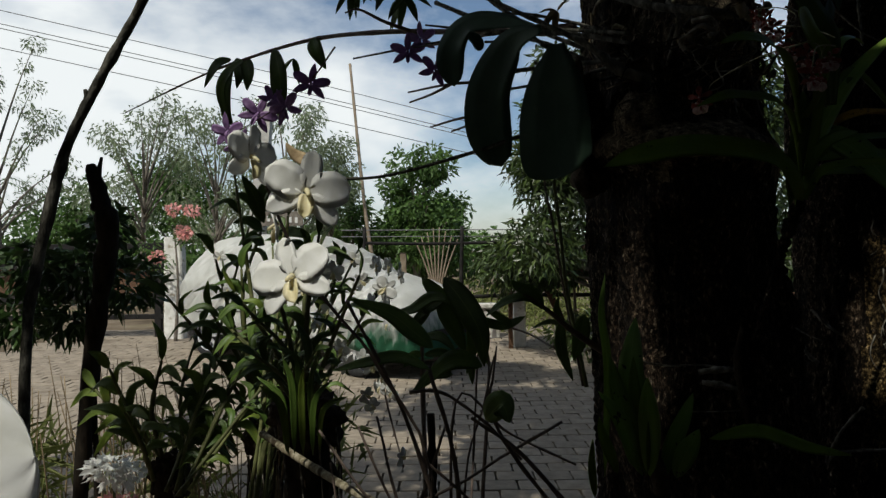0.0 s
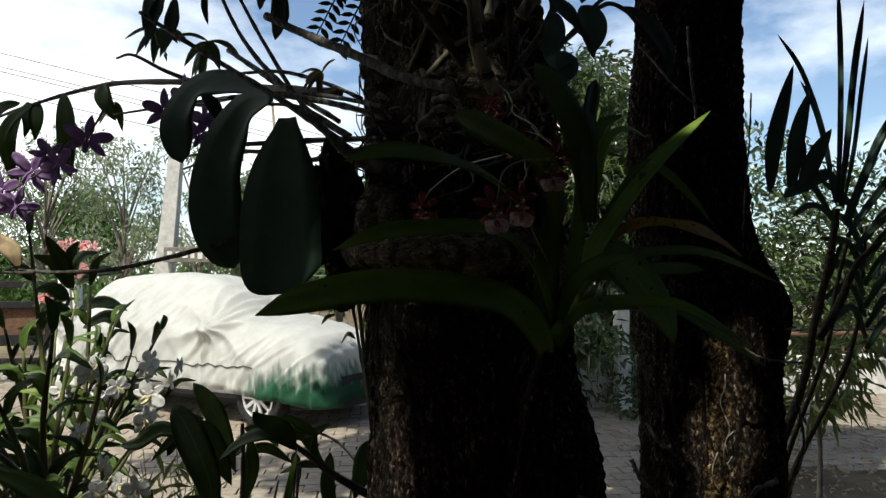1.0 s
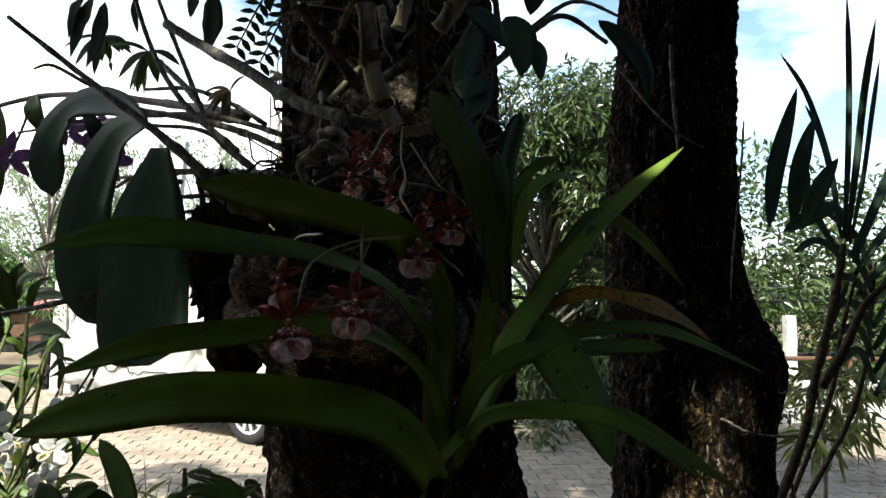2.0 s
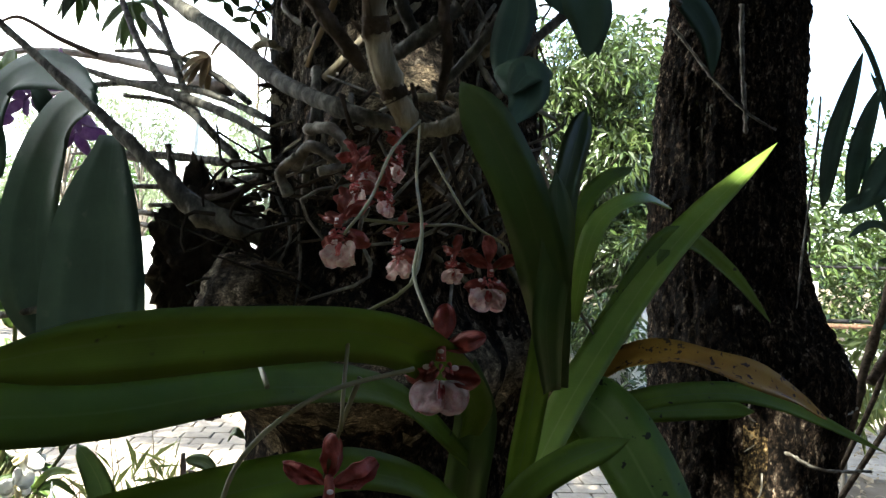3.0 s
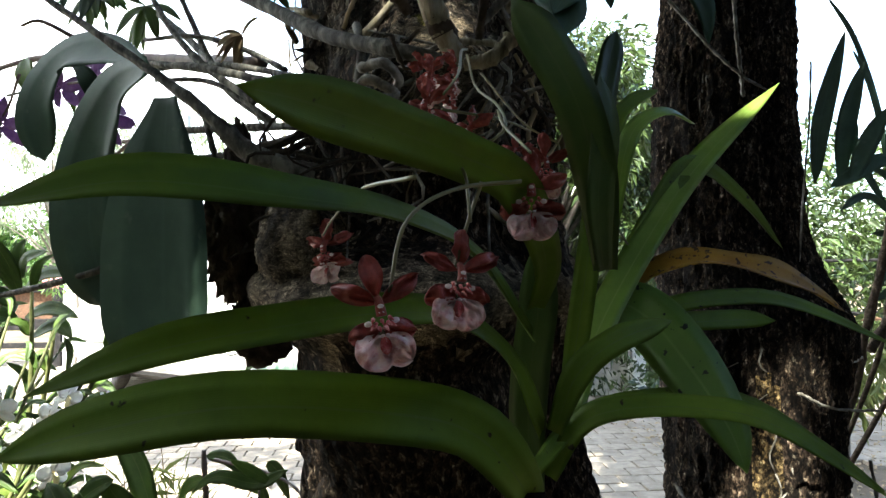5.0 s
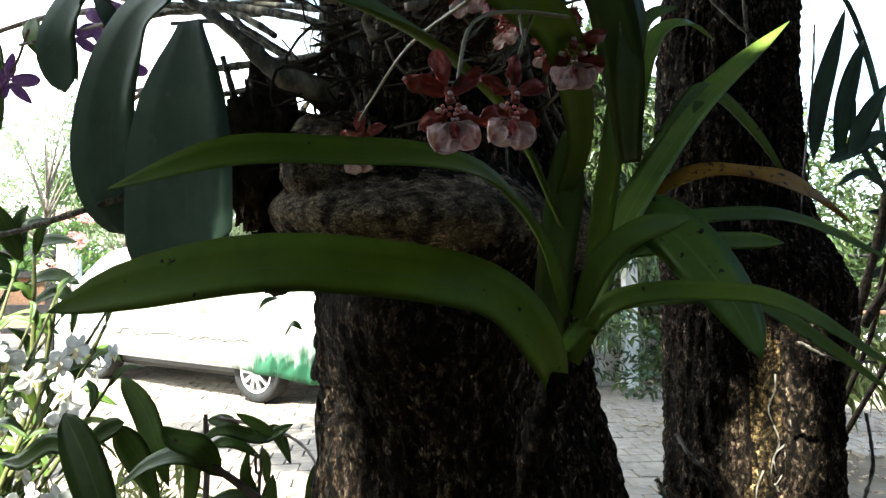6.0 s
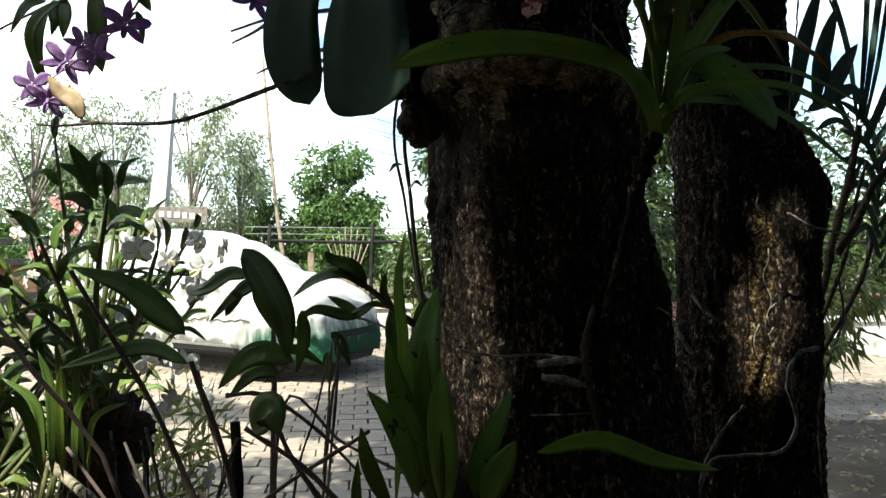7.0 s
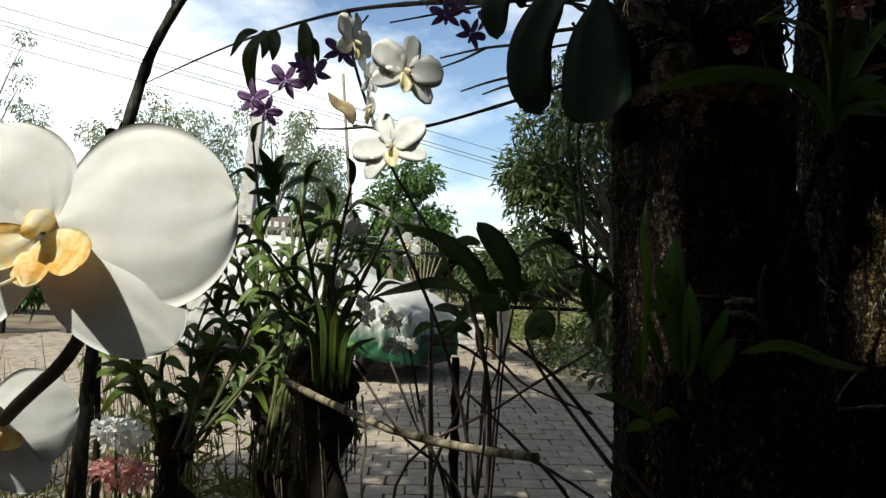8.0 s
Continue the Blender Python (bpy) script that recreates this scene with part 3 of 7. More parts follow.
def leaves(name, spots, count, length, width, mat, parent, seed=1, droop=0.3, outward=0.6, label="", gaps=()):
    """Many small folded leaves scattered in round clumps (centre, radius); one mesh."""
    g = np.random.RandomState(seed)
    cen = np.array([list(s[0]) for s in spots], float)
    rad = np.array([s[1] for s in spots], float)
    pr = rad ** 2
    k = g.choice(len(spots), count, p=pr / pr.sum())
    d = g.normal(size=(count, 3))
    d /= np.linalg.norm(d, axis=1)[:, None]
    r = rad[k] * g.uniform(0.25, 1.0, count) ** 0.6
    base = cen[k] + d * r[:, None] * np.array([1, 1, 0.8])
    way = d * outward + g.normal(size=(count, 3)) * 0.6
    way[:, 2] -= droop
    way /= np.linalg.norm(way, axis=1)[:, None]
    side = np.cross(way, g.normal(size=(count, 3)))
    side /= np.linalg.norm(side, axis=1)[:, None] + 1e-9
    up = np.cross(side, way)
    ln = (length * g.uniform(0.6, 1.25, count))[:, None]
    wd = (width * g.uniform(0.7, 1.2, count))[:, None]
    if gaps:
        keep = np.ones(count, bool)
        s = np.array(SUN_FROM)
        for p, gr in gaps:
            w = base + way * ln * 0.5 - np.array(p)
            keep &= np.linalg.norm(w - np.outer(w @ s, s), axis=1) > gr + 0.045
        base, way, side, up, ln, wd = base[keep], way[keep], side[keep], up[keep], ln[keep], wd[keep]
        count = int(keep.sum())
    tip = base + way * ln - np.array([0, 0, 1]) * ln * 0.15
    mid = base + way * ln * 0.45
    v = np.stack([base, mid + side * wd / 2 + up * wd * 0.18, tip, mid - side * wd / 2 + up * wd * 0.18], 1).reshape(-1, 3)
    i = np.arange(count) * 4
    f = np.concatenate([np.stack([i, i + 1, i + 2], 1), np.stack([i, i + 2, i + 3], 1)])
    ob = part(name, raw(name, v.tolist(), f.tolist(), mat), None, parent, label)
    return ob


def branch_tips(g, base, top, spread, count, rise=0.5):
    """End points for limbs round a trunk."""
    out = []
    for i in range(count):
        a = i * 2.4 + g.uniform(-0.4, 0.4)
        h = g.uniform(rise, 1.0)
        r = spread * g.uniform(0.55, 1.0) * (1.15 - 0.55 * (h - rise) / (1.001 - rise))
        out.append(Vector((base[0] + r * math.cos(a), base[1] + r * math.sin(a), base[2] + (top - base[2]) * h)))
    return out


def tree(name, base, top, spread, limbs, clump, count, leaf, mat, label, seed, trunk_r=0.08, rise=0.45, droop=0.3, bark="greytrunk", lean=(0, 0), group=""):
    """A tapered trunk, limbs and a crown of many leaves in uneven clumps."""
    g = random.Random(seed)
    t = thing(name, label, "tree", base, group)
    b = Vector(base)
    crest = Vector((b.x + lean[0], b.y + lean[1], b.z + (top - b.z) * 0.8))
    bm = bmesh.new()
    tube(bm, [b - Vector((0, 0, 0.06)), b.lerp(crest, 0.35) + Vector((g.uniform(-.1, .1), g.uniform(-.1, .1), 0)), b.lerp(crest, 0.7), crest],
         [trunk_r, trunk_r * 0.75, trunk_r * 0.5, trunk_r * 0.2], 16, 10, 0.25)
    part("trunk", bm, M[bark], t)
    spots = []
    bm = bmesh.new()
    for tip in branch_tips(g, (b.x + lean[0] * 0.7, b.y + lean[1] * 0.7, b.z), top, spread, limbs, rise):
        s = b.lerp(crest, min(0.95, max(0.18, (tip.z - b.z) / (top - b.z) * 0.75)))
        mid = s.lerp(tip, 0.5) + Vector((0, 0, 0.08 * spread))
        tube(bm, [s, mid, tip], [trunk_r * 0.42, trunk_r * 0.25, trunk_r * 0.08], 8, 6, 0.2)
        spots.append((tip, clump * g.uniform(0.7, 1.25)))
        spots.append((mid.lerp(tip, 0.5), clump * g.uniform(0.45, 0.8)))
    part("branchwork", bm, M[bark], t)
    leaves("crown", spots, count, leaf[0], leaf[1], M[mat], t, seed, droop)
    return t


# ---- ground ----
def ground_sheet():
    bm = bmesh.new()
    n = 56
    q = [math.copysign(abs(i / n) ** 3.2, i) * 420 for i in range(-n, n + 1)]
    vs = [[bm.verts.new((x, y + 6, -0.035 + 0.012 * noise.noise(Vector((x * 0.9, y * 0.9, 0))) + min(0.25, max(0, abs(y) - 14) * 0.01) * noise.noise(Vector((x * 0.11, y * 0.11, 4)))))
           for y in q] for x in q]
    for i in range(2 * n):
        for j in range(2 * n):
            bm.faces.new((vs[i][j], vs[i + 1][j], vs[i + 1][j + 1], vs[i][j + 1]))
    return part("ground", bm, M["soil"])


tagged(ground_sheet(), "dry sandy ground around the paved yard", "ground", kind="structure")


def post(name, at, height, size, mat, label, lean=(0.0, 0.0), group="fence posts"):
    t = thing(name, label, "post", (at[0], at[1], 0), group)
    bm = bmesh.new()
    a, b = size
    rows = []
    for i in range(9):
        s = i / 8
        k = 1 - 0.1 * s
        o = Vector((at[0] + lean[0] * s, at[1] + lean[1] * s, -0.1 + (height + 0.1) * s))
        w = 0.004 * math.sin(i * 2.3)
        c = 0.18
        rows.append([bm.verts.new(o + Vector((x * a * k / 2 + w, y * b * k / 2 - w, 0)))
                     for x, y in ((-1 + c, -1), (1 - c, -1), (1, -1 + c), (1, 1 - c), (1 - c, 1), (-1 + c, 1), (-1, 1 - c), (-1, -1 + c))])
    for p, q in zip(rows, rows[1:]):
        for i in range(8):
            bm.faces.new((p[i], p[(i + 1) % 8], q[(i + 1) % 8], q[i]))
    bm.faces.new(rows[-1])
    part("shaft", bm, M[mat], t, smooth=False)
    return t


# concrete posts, iron stakes and rails of the far fence
FY = 9.25
post("fence_post", (1.04, FY), 1.52, (0.18, 0.16), "paintpost", "whitewashed concrete fence post with chipped paint")
post("fence_post", (-4.20, 10.5), 1.58, (0.30, 0.22), "paintpost", "stout whitewashed gate post beside pink flowers")
post("fence_post", (-0.55, FY + 0.1), 1.30, (0.09, 0.09), "bamboo", "grey weathered wooden fence stake")
post("fence_post", (3.0, 7.55), 1.42, (0.16, 0.15), "paintpost", "whitewashed concrete post among mango leaves")
post("fence_post", (5.6, 8.6), 1.25, (0.14, 0.14), "paintpost", "pale concrete post behind the low wall")
post("iron_stake", (0.90, FY - 0.25), 1.42, (0.06, 0.05), "rust", "rusty iron stake leaning beside the post", group="")
strut = thing("diagonal_strut", "orange-brown timber strut leaning on the fence post", "strut", (1.75, FY, 0))
stem_part(strut, [(1.14, FY - 0.05, 1.36), (1.5, FY, 0.65), (1.78, FY, -0.03)], (0.045, 0.05), M["rust"], name="pole", rough=0.2)
rail = thing("fence_rail", "long dark iron rails of the roadside fence", "fence", (0.2, FY, 0))
for z, x0, x1, r in ((1.44, -1.1, 1.0, 0.022), (1.44, 1.08, 7.5, 0.022), (0.70, -1.1, 1.0, 0.028), (0.70, 1.08, 7.5, 0.028), (1.62, -1.4, 6.0, 0.007), (1.53, -1.4, 6.0, 0.006)):
    stem_part(rail, [(x0, FY, z), ((x0 + x1) / 2, FY, z - 0.02), (x1, FY, z)], (r, r), M["blackwood"] if r > 0.01 else M["wire"], name="rail" if r > 0.01 else "wire", n=8, seg=6)
for x in (-1.1, 0.25, 2.3, 4.2, 7.5):
    stem_part(rail, [(x, FY, -0.05), (x, FY, 0.8), (x + 0.02, FY, 1.66)], (0.03, 0.026), M["blackwood"], name="upright", n=6, seg=6)

# black timber railing and gate on the far side of the yard
gate = thing("timber_railing", "blackened timber railing with rusty panels", "railing", (-7.0, 10.6, 0))
for z, h in ((1.44, 0.10), (1.14, 0.10), (0.62, 0.16), (0.32, 0.08)):
    bm = bmesh.new()
    box(bm, (6.2, 0.07, h), (-7.55, 10.62, z), 0.02, 0.012)
    part("rail", bm, M["blackwood"], gate, smooth=False)
for x in (-4.55, -5.6, -6.7, -7.9, -9.2, -10.5):
    bm = bmesh.new()
    box(bm, (0.11, 0.11, 1.55), (x, 10.7, 0.75), 0.1, 0.015)
    part("upright", bm, M["blackwood"], gate, smooth=False)
for i, x in enumerate((-5.1, -6.15, -7.3, -8.55)):
    bm = bmesh.new()
    box(bm, (0.92, 0.03, 0.42), (x, 10.74, 0.88), 0.0, 0.008)
    part("panel", bm, M["rust"] if i % 2 == 0 else M["blackwood"], gate, "rusty sheet panel" if i % 2 == 0 else "", smooth=False)


def low_wall(name, x0, x1, y, h, label):
    t = thing(name, label, "wall", ((x0 + x1) / 2, y, 0), kind="structure")
    bm = bmesh.new()
    box(bm, (x1 - x0, 0.18, h), ((x0 + x1) / 2, y, h / 2 - 0.05), 0, 0.02)
    part("wall_body", bm, M["concrete"], t, smooth=False)
    bm = bmesh.new()
    box(bm, (x1 - x0 + 0.04, 0.26, 0.06), ((x0 + x1) / 2, y, h - 0.02), 0, 0.012)
    part("coping", bm, M["concrete"], t, smooth=False)


low_wall("wall_low_east", 3.2, 12.0, 8.1, 0.46, "low weathered concrete wall along the yard")
low_wall("wall_low_north", -1.6, 0.85, 10.2, 0.50, "low concrete wall behind the fence")
low_wall("wall_low_mid", 2.3, 3.15, 7.75, 0.42, "short pale concrete wall under the shrubs")
rust_rail = thing("pipe_rail", "rusty pipe rail above the low wall", "rail", (7, 8.35, 0))
stem_part(rust_rail, [(3.3, 8.3, 0.74), (7.5, 8.3, 0.72), (12, 8.3, 0.75)], (0.03, 0.03), M["rust"], name="pipe", n=6, seg=8)
for x in (3.6, 6.2, 8.8, 11.4):
    stem_part(rust_rail, [(x, 8.3, 0), (x, 8.3, 0.4), (x, 8.3, 0.74)], (0.025, 0.025), M["rust"], name="upright", n=3, seg=6)

# poles and wires
pole = thing("utility_pole", "pale square concrete utility pole, slightly leaning", "pole", (-3.62, 12.4, 0))
bm = bmesh.new()
tube(bm, [(-3.68, 12.4, -0.2), (-3.40, 12.25, 1.62), (-3.09, 11.9, 3.98)], [0.25, 0.20, 0.13], 12, 4)
part("shaft", bm, M["concrete"], pole, smooth=False)
bamboo = thing("bamboo_pole", "tall thin bamboo pole, leaning a little", "pole", (-1.35, 15.0, 0))
stem_part(bamboo, [(-1.35, 15.0, -0.1), (-1.72, 15.1, 2.06), (-2.17, 16.0, 5.79)], (0.05, 0.03), M["bamboo"], name="culm", n=24, seg=8, rings=3)
wires = thing("power_lines", "thin grey overhead power lines", "cable", (0, 24, 0))
for i, (dz, dy) in enumerate(((0.0, 0.0), (0.22, 0.3), (0.75, 0.5), (-0.7, 0.0))):
    a, b, c = Vector((-14.720, 24.167, 9.209)), Vector((-6.869, 25.987, 7.687)), Vector((3.581, 29.747, 5.709))
    o = Vector((0, dy, dz))
    stem_part(wires, [a + (a - b) * 1.5 + o, a + o, b + o, c + o, c + (c - b) * 1.2 + o], (0.016, 0.016), M["wire"], name="wire", n=20, seg=5)
sign = thing("street_sign", "small pale sign board on the utility pole", "sign", (-3.3, 12.0, 1.85))
bm = bmesh.new()
box(bm, (0.85, 0.03, 0.26), (-2.92, 12.0, 1.92), 0, 0.008)
sb = part("board", bm, M["greytrunk"], sign, smooth=False)
for i, w in enumerate((0.10, 0.07, 0.11, 0.08, 0.10, 0.06)):
    bm = bmesh.new()
    box(bm, (w * 0.8, 0.006, 0.10), (-3.24 + i * 0.125, 11.978, 1.93 - 0.008 * i))
    part("bar", bm, M["paintpost"], sb, smooth=False)

# ---- far trees ----
for i, (x, y, top, sp, seed) in enumerate(((-6.9, 15.5, 4.9, 1.3, 3), (-4.9, 14.5, 4.3, 1.0, 5), (-3.3, 14.2, 4.5, 1.2, 8), (-2.6, 15.5, 4.0, 0.8, 9), (-10.6, 16.0, 6.6, 1.5, 11))):
    tree("feathery_tree", (x, y, 0), top, sp, 20, 0.36, 3400, (0.12, 0.038), "feather", "tall sparse tree with feathery grey-green leaves", seed, 0.07, 0.42, 0.7, group="feathery trees")
tree("round_tree", (-0.62, 17.0, 0), 3.5, 1.15, 26, 0.46, 9000, (0.17, 0.07), "bush", "dense round green tree beyond the fence", 21, 0.10, 0.30)
tree("round_tree", (-0.15, 18.5, 0), 2.5, 1.0, 14, 0.42, 4000, (0.17, 0.07), "bush", "low green tree beyond the fence", 22, 0.09, 0.25)
tree("small_tree", (-2.3, 17.0, 0), 3.0, 0.8, 12, 0.34, 3000, (0.15, 0.06), "bush", "small green tree beyond the parked car", 23, 0.06, 0.35)
tree("small_tree", (-8.0, 20.0, 0), 3.7, 1.5, 16, 0.6, 4200, (0.2, 0.08), "bush", "dark green tree behind the railing", 24, 0.10, 0.3)
tree("small_tree", (-11.5, 21.0, 0), 3.9, 1.7, 16, 0.65, 4200, (0.2, 0.08), "bush", "broad dark green tree behind the railing", 25, 0.10, 0.3)


def palm(base, top, label):
    t = thing("palm", label, "palm", base)
    b = Vector(base)
    stem_part(t, [b, b + Vector((0.1, 0, top * 0.5)), b + Vector((0.25, 0, top))], (0.14, 0.09), M["greytrunk"], name="trunk", rings=2)
    c = b + Vector((0.25, 0, top))
    for i in range(9):
        a = i * 0.7 + 0.2
        tip = c + Vector((1.7 * math.cos(a), 1.7 * math.sin(a), -0.35 + 0.5 * math.sin(i * 2.1)))
        q = spline([c, c.lerp(tip, 0.5) + Vector((0, 0, 0.55)), tip], 16)
        bm = bmesh.new()
        tube(bm, q[::4], (0.02, 0.006), 8, 5)
        for j in range(2, 17):
            d = (q[j] - q[j - 1]).normalized()
            s = d.cross(Vector((0, 0, 1))).normalized()
            for k in (-1, 1):
                blade(bm, [q[j], q[j] + s * k * 0.2 + d * 0.1, q[j] + s * k * 0.36 + d * 0.2 - Vector((0, 0, 0.16))], 0.03, (0, 0, 1), "lance", n=3)
        part("frond", bm, M["bush"], t)


palm((-14.1, 20.0, 0), 3.1, "palm with drooping dark fronds behind the railing")


def hedge(name, x0, x1, y, h, mat, count, seed, label, leaf=(0.25, 0.1)):
    g = random.Random(seed)
    t = thing(name, label, "bushes", ((x0 + x1) / 2, y, 0), kind="stuff")
    spots = []
    x = x0
    while x < x1:
        r = h * g.uniform(0.3, 0.5)
        spots.append(((x, y + g.uniform(-1, 1), h * g.uniform(0.35, 0.65)), r))
        spots.append(((x + r * 0.4, y + g.uniform(-1, 1), h * 0.22), r * 0.9))
        x += r * g.uniform(0.7, 1.2)
    leaves("crown", spots, count, leaf[0], leaf[1], M[mat], t, seed, 0.1)


hedge("far_bushes", -34, 34, 34, 3.3, "bush", 22000, 31, "distant line of low green trees", (0.4, 0.18))
hedge("far_bushes", -16, -3.5, 19, 2.3, "bush", 9000, 32, "dark bushes behind the railing", (0.2, 0.08))
hedge("field_weeds", -2.5, 9, 13.0, 0.85, "fieldgreen", 9000, 33, "tangled yellow-green weeds and dry stalks behind the fence", (0.16, 0.035))
hedge("field_weeds", -2.0, 7, 11.2, 0.5, "fieldgreen", 5000, 34, "low yellow-green weeds by the fence", (0.14, 0.03))
hedge("east_bushes", 4.2, 13, 10.2, 4.1, "mango", 30000, 35, "sunlit green shrubs behind the low wall", (0.17, 0.055))
dead = thing("bare_shrub", "leafless pale shrub behind the fence", "shrub", (-0.1, 11.5, 0))
for i in range(8):
    a = -0.5 + i * 0.14
    stem_part(dead, [(-0.1, 11.5, 0.4), (-0.1 + a * 0.35, 11.5, 1.0), (-0.1 + a * 0.75, 11.5, 1.75 - abs(a) * 0.5)], (0.025, 0.008), M["bamboo"], name="twig", n=6, seg=5)

# ---- mango trees behind the orchid trees ----
tree("mango_tree", (2.35, 8.5, 0), 4.0, 1.55, 52, 0.42, 30000, (0.14, 0.038), "mango", "leafy mango tree with narrow glossy leaves", 41, 0.08, 0.16, 0.45)
tree("mango_tree", (3.7, 9.0, 0), 3.6, 1.3, 34, 0.42, 19000, (0.14, 0.038), "mango", "leafy mango tree beside the white post", 42, 0.07, 0.14, 0.45)
hedge("shrub_foot", 1.5, 4.6, 7.9, 0.75, "mango", 3500, 43, "low shrubs under the mango tree", (0.12, 0.04))


def flower_bush(at, r, label, seed, n=26):
    g = random.Random(seed)
    t = thing("flowering_shrub", label, "shrub", (at[0], at[1], 0), "flowering shrubs")
    stem_part(t, [(at[0], at[1], -0.05), (at[0] + 0.05, at[1], at[2] * 0.5), at], (0.03, 0.012), M["greytrunk"], rough=0.2)
    spots = [((at[0] + g.uniform(-r, r), at[1] + g.uniform(-r, r) * 0.4, at[2] + g.uniform(-r * 1.6, r * 0.5)), r * 0.5) for _ in range(7)]
    leaves("foliage", spots, 420, 0.09, 0.035, M["bush"], t, seed)
    leaves("blossom", [(Vector(s[0]) + Vector((0, -r * 0.4, r * 0.2)), r * 0.26) for s in spots[:5]], n * 14, 0.06, 0.05, M["pinkbract"], t, seed + 1, 0.0, 0.9, "salmon-pink papery bracts")


flower_bush((-4.05, 10.1, 1.70), 0.40, "shrub with salmon-pink blossom over the gate post", 51)
flower_bush((1.72, 9.0, 1.15), 0.25, "shrub with pink blossom at the fence", 52, 10)
flower_bush((3.6, 7.6, 0.55), 0.25, "low shrub with red and pink blossom by the short wall", 53, 12)


# ---- the two trees that carry the orchids ----
def lerp_rows(rows, z):
    for a, b in zip(rows, rows[1:]):
        if z <= b[0]:
            u = max(0.0, (z - a[0]) / (b[0] - a[0]))
            u = u * u * (3 - 2 * u)
            return [p + (q - p) * u for p, q in zip(a[1:], b[1:])]
    return list(rows[-1][1:])


def bark_trunk(rows, z_levels, seg, seed, burls=(), skin=0, top_skin=0, deep=1.0, low_skin=0):
    """A trunk with furrowed bark; rows: height, axis x, axis y, radius; deep: depth over width; burls: (angle, height, angular width, height width, swell)."""
    bm = bmesh.new()
    loops, rough = [], {}
    o = Vector((seed * 3.1, seed * 1.7, 0))
    for z in z_levels:
        x, y, r = lerp_rows(rows, z)
        loop = []
        for i in range(seg):
            a = i / seg * math.tau
            d = Vector((math.cos(a), math.sin(a), 0))
            q = Vector((d.x * 2.2, d.y * 2.2, z * 1.6)) + o
            rr = r * (1 + 0.10 * noise.noise(q))
            swell, smooth = 0.0, 0.0
            for nb, (ba, bz, wa, wz, sw) in enumerate(burls):
                da = (a - ba + math.pi) % math.tau - math.pi
                g = math.exp(-(da / wa) ** 2 - ((z - bz) / wz) ** 2)
                swell += sw * g
                smooth = max(smooth, g if nb >= skin else 0)
            f = noise.noise(Vector((d.x * 15, d.y * 15, z * 7)) + o)
            g2 = noise.noise(Vector((d.x * 34, d.y * 34, z * 22)) + o)
            h = noise.noise(Vector((d.x * 70, d.y * 70, z * 60)) + o)
            near_, next_ = noise.voronoi(Vector((d.x * 13, d.y * 13, z * 62)) + o)[0][:2]
            flake = min(1.0, (next_ - near_) * 2.6)
            ridge = flake * 0.0042 + (1 - abs(f)) * 0.008 + (1 - abs(g2)) * 0.005 + h * 0.003
            out = swell + ridge * (1 - 0.7 * smooth)
            loop.append(bm.verts.new((x + d.x * (rr + out), y + d.y * (rr * deep + out), z + 0.004 * g2)))
            rough[loop[-1]] = smooth + 0.25 * f
        loops.append(loop)
    for a, b in zip(loops, loops[1:]):
        for i in range(seg):
            face = bm.faces.new((a[i], a[(i + 1) % seg], b[(i + 1) % seg], b[i]))
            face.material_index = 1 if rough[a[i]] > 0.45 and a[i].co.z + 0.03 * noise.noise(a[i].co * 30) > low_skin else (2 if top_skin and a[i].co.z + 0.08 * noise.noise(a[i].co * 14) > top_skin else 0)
    bm.faces.new(loops[-1])
    return bm


def levels(lo, fine0, fine1, hi, coarse, fine):
    z, out = lo, []
    while z < hi:
        out.append(z)
        z += fine if fine0 <= z <= fine1 else coarse
    return out + [hi]


T1 = [(-0.06, 0.43, 1.10, 0.22), (0.5, 0.425, 1.09, 0.165), (1.0, 0.415, 1.085, 0.144), (1.22, 0.396, 1.08, 0.130), (1.38, 0.375, 1.085, 0.118), (1.62, 0.368, 1.098, 0.110), (2.2, 0.340, 1.12, 0.100), (3.3, 0.248, 1.15, 0.075)]
T2 = [(-0.06, 0.86, 1.36, 0.19), (0.6, 0.84, 1.335, 0.118), (1.15, 0.836, 1.330, 0.102), (1.40, 0.836, 1.340, 0.103), (1.58, 0.834, 1.385, 0.093), (1.75, 0.842, 1.412, 0.089), (1.95, 0.858, 1.43, 0.084), (3.4, 0.80, 1.50, 0.065)]
DEEP = 1.5
BURLS = [(3.6, 1.515, 0.7, 0.045, 0.036), (4.38, 1.43, 0.52, 0.080, 0.066), (4.45, 1.488, 0.80, 0.026, 0.058), (4.5, 1.435, 0.8, 0.016, -0.008), (4.65, 1.635, 0.42, 0.05, 0.070), (5.6, 1.47, 0.6, 0.04, 0.020)]


def on_trunk(a, z, off=0.0):
    """A point on the first trunk's skin at an angle and height, with its burls."""
    x, y, r = lerp_rows(T1, z)
    for ba, bz, wa, wz, sw in BURLS:
        da = (a - ba + math.pi) % math.tau - math.pi
        off += sw * math.exp(-(da / wa) ** 2 - ((z - bz) / wz) ** 2)
    return Vector((x + (r + off) * math.cos(a), y + (r * DEEP + off) * math.sin(a), z))


tree1 = thing("orchid_tree", "rough-barked tree with a swollen burl, hung with orchids", "tree", (0.38, 0.98, 0), "orchid trees")
tree2 = thing("orchid_tree", "rough-barked tree with a painted sun patch and pale roots", "tree", (0.78, 1.22, 0), "orchid trees")
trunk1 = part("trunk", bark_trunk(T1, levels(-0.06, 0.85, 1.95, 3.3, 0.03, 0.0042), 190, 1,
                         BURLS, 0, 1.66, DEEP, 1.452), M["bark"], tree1)
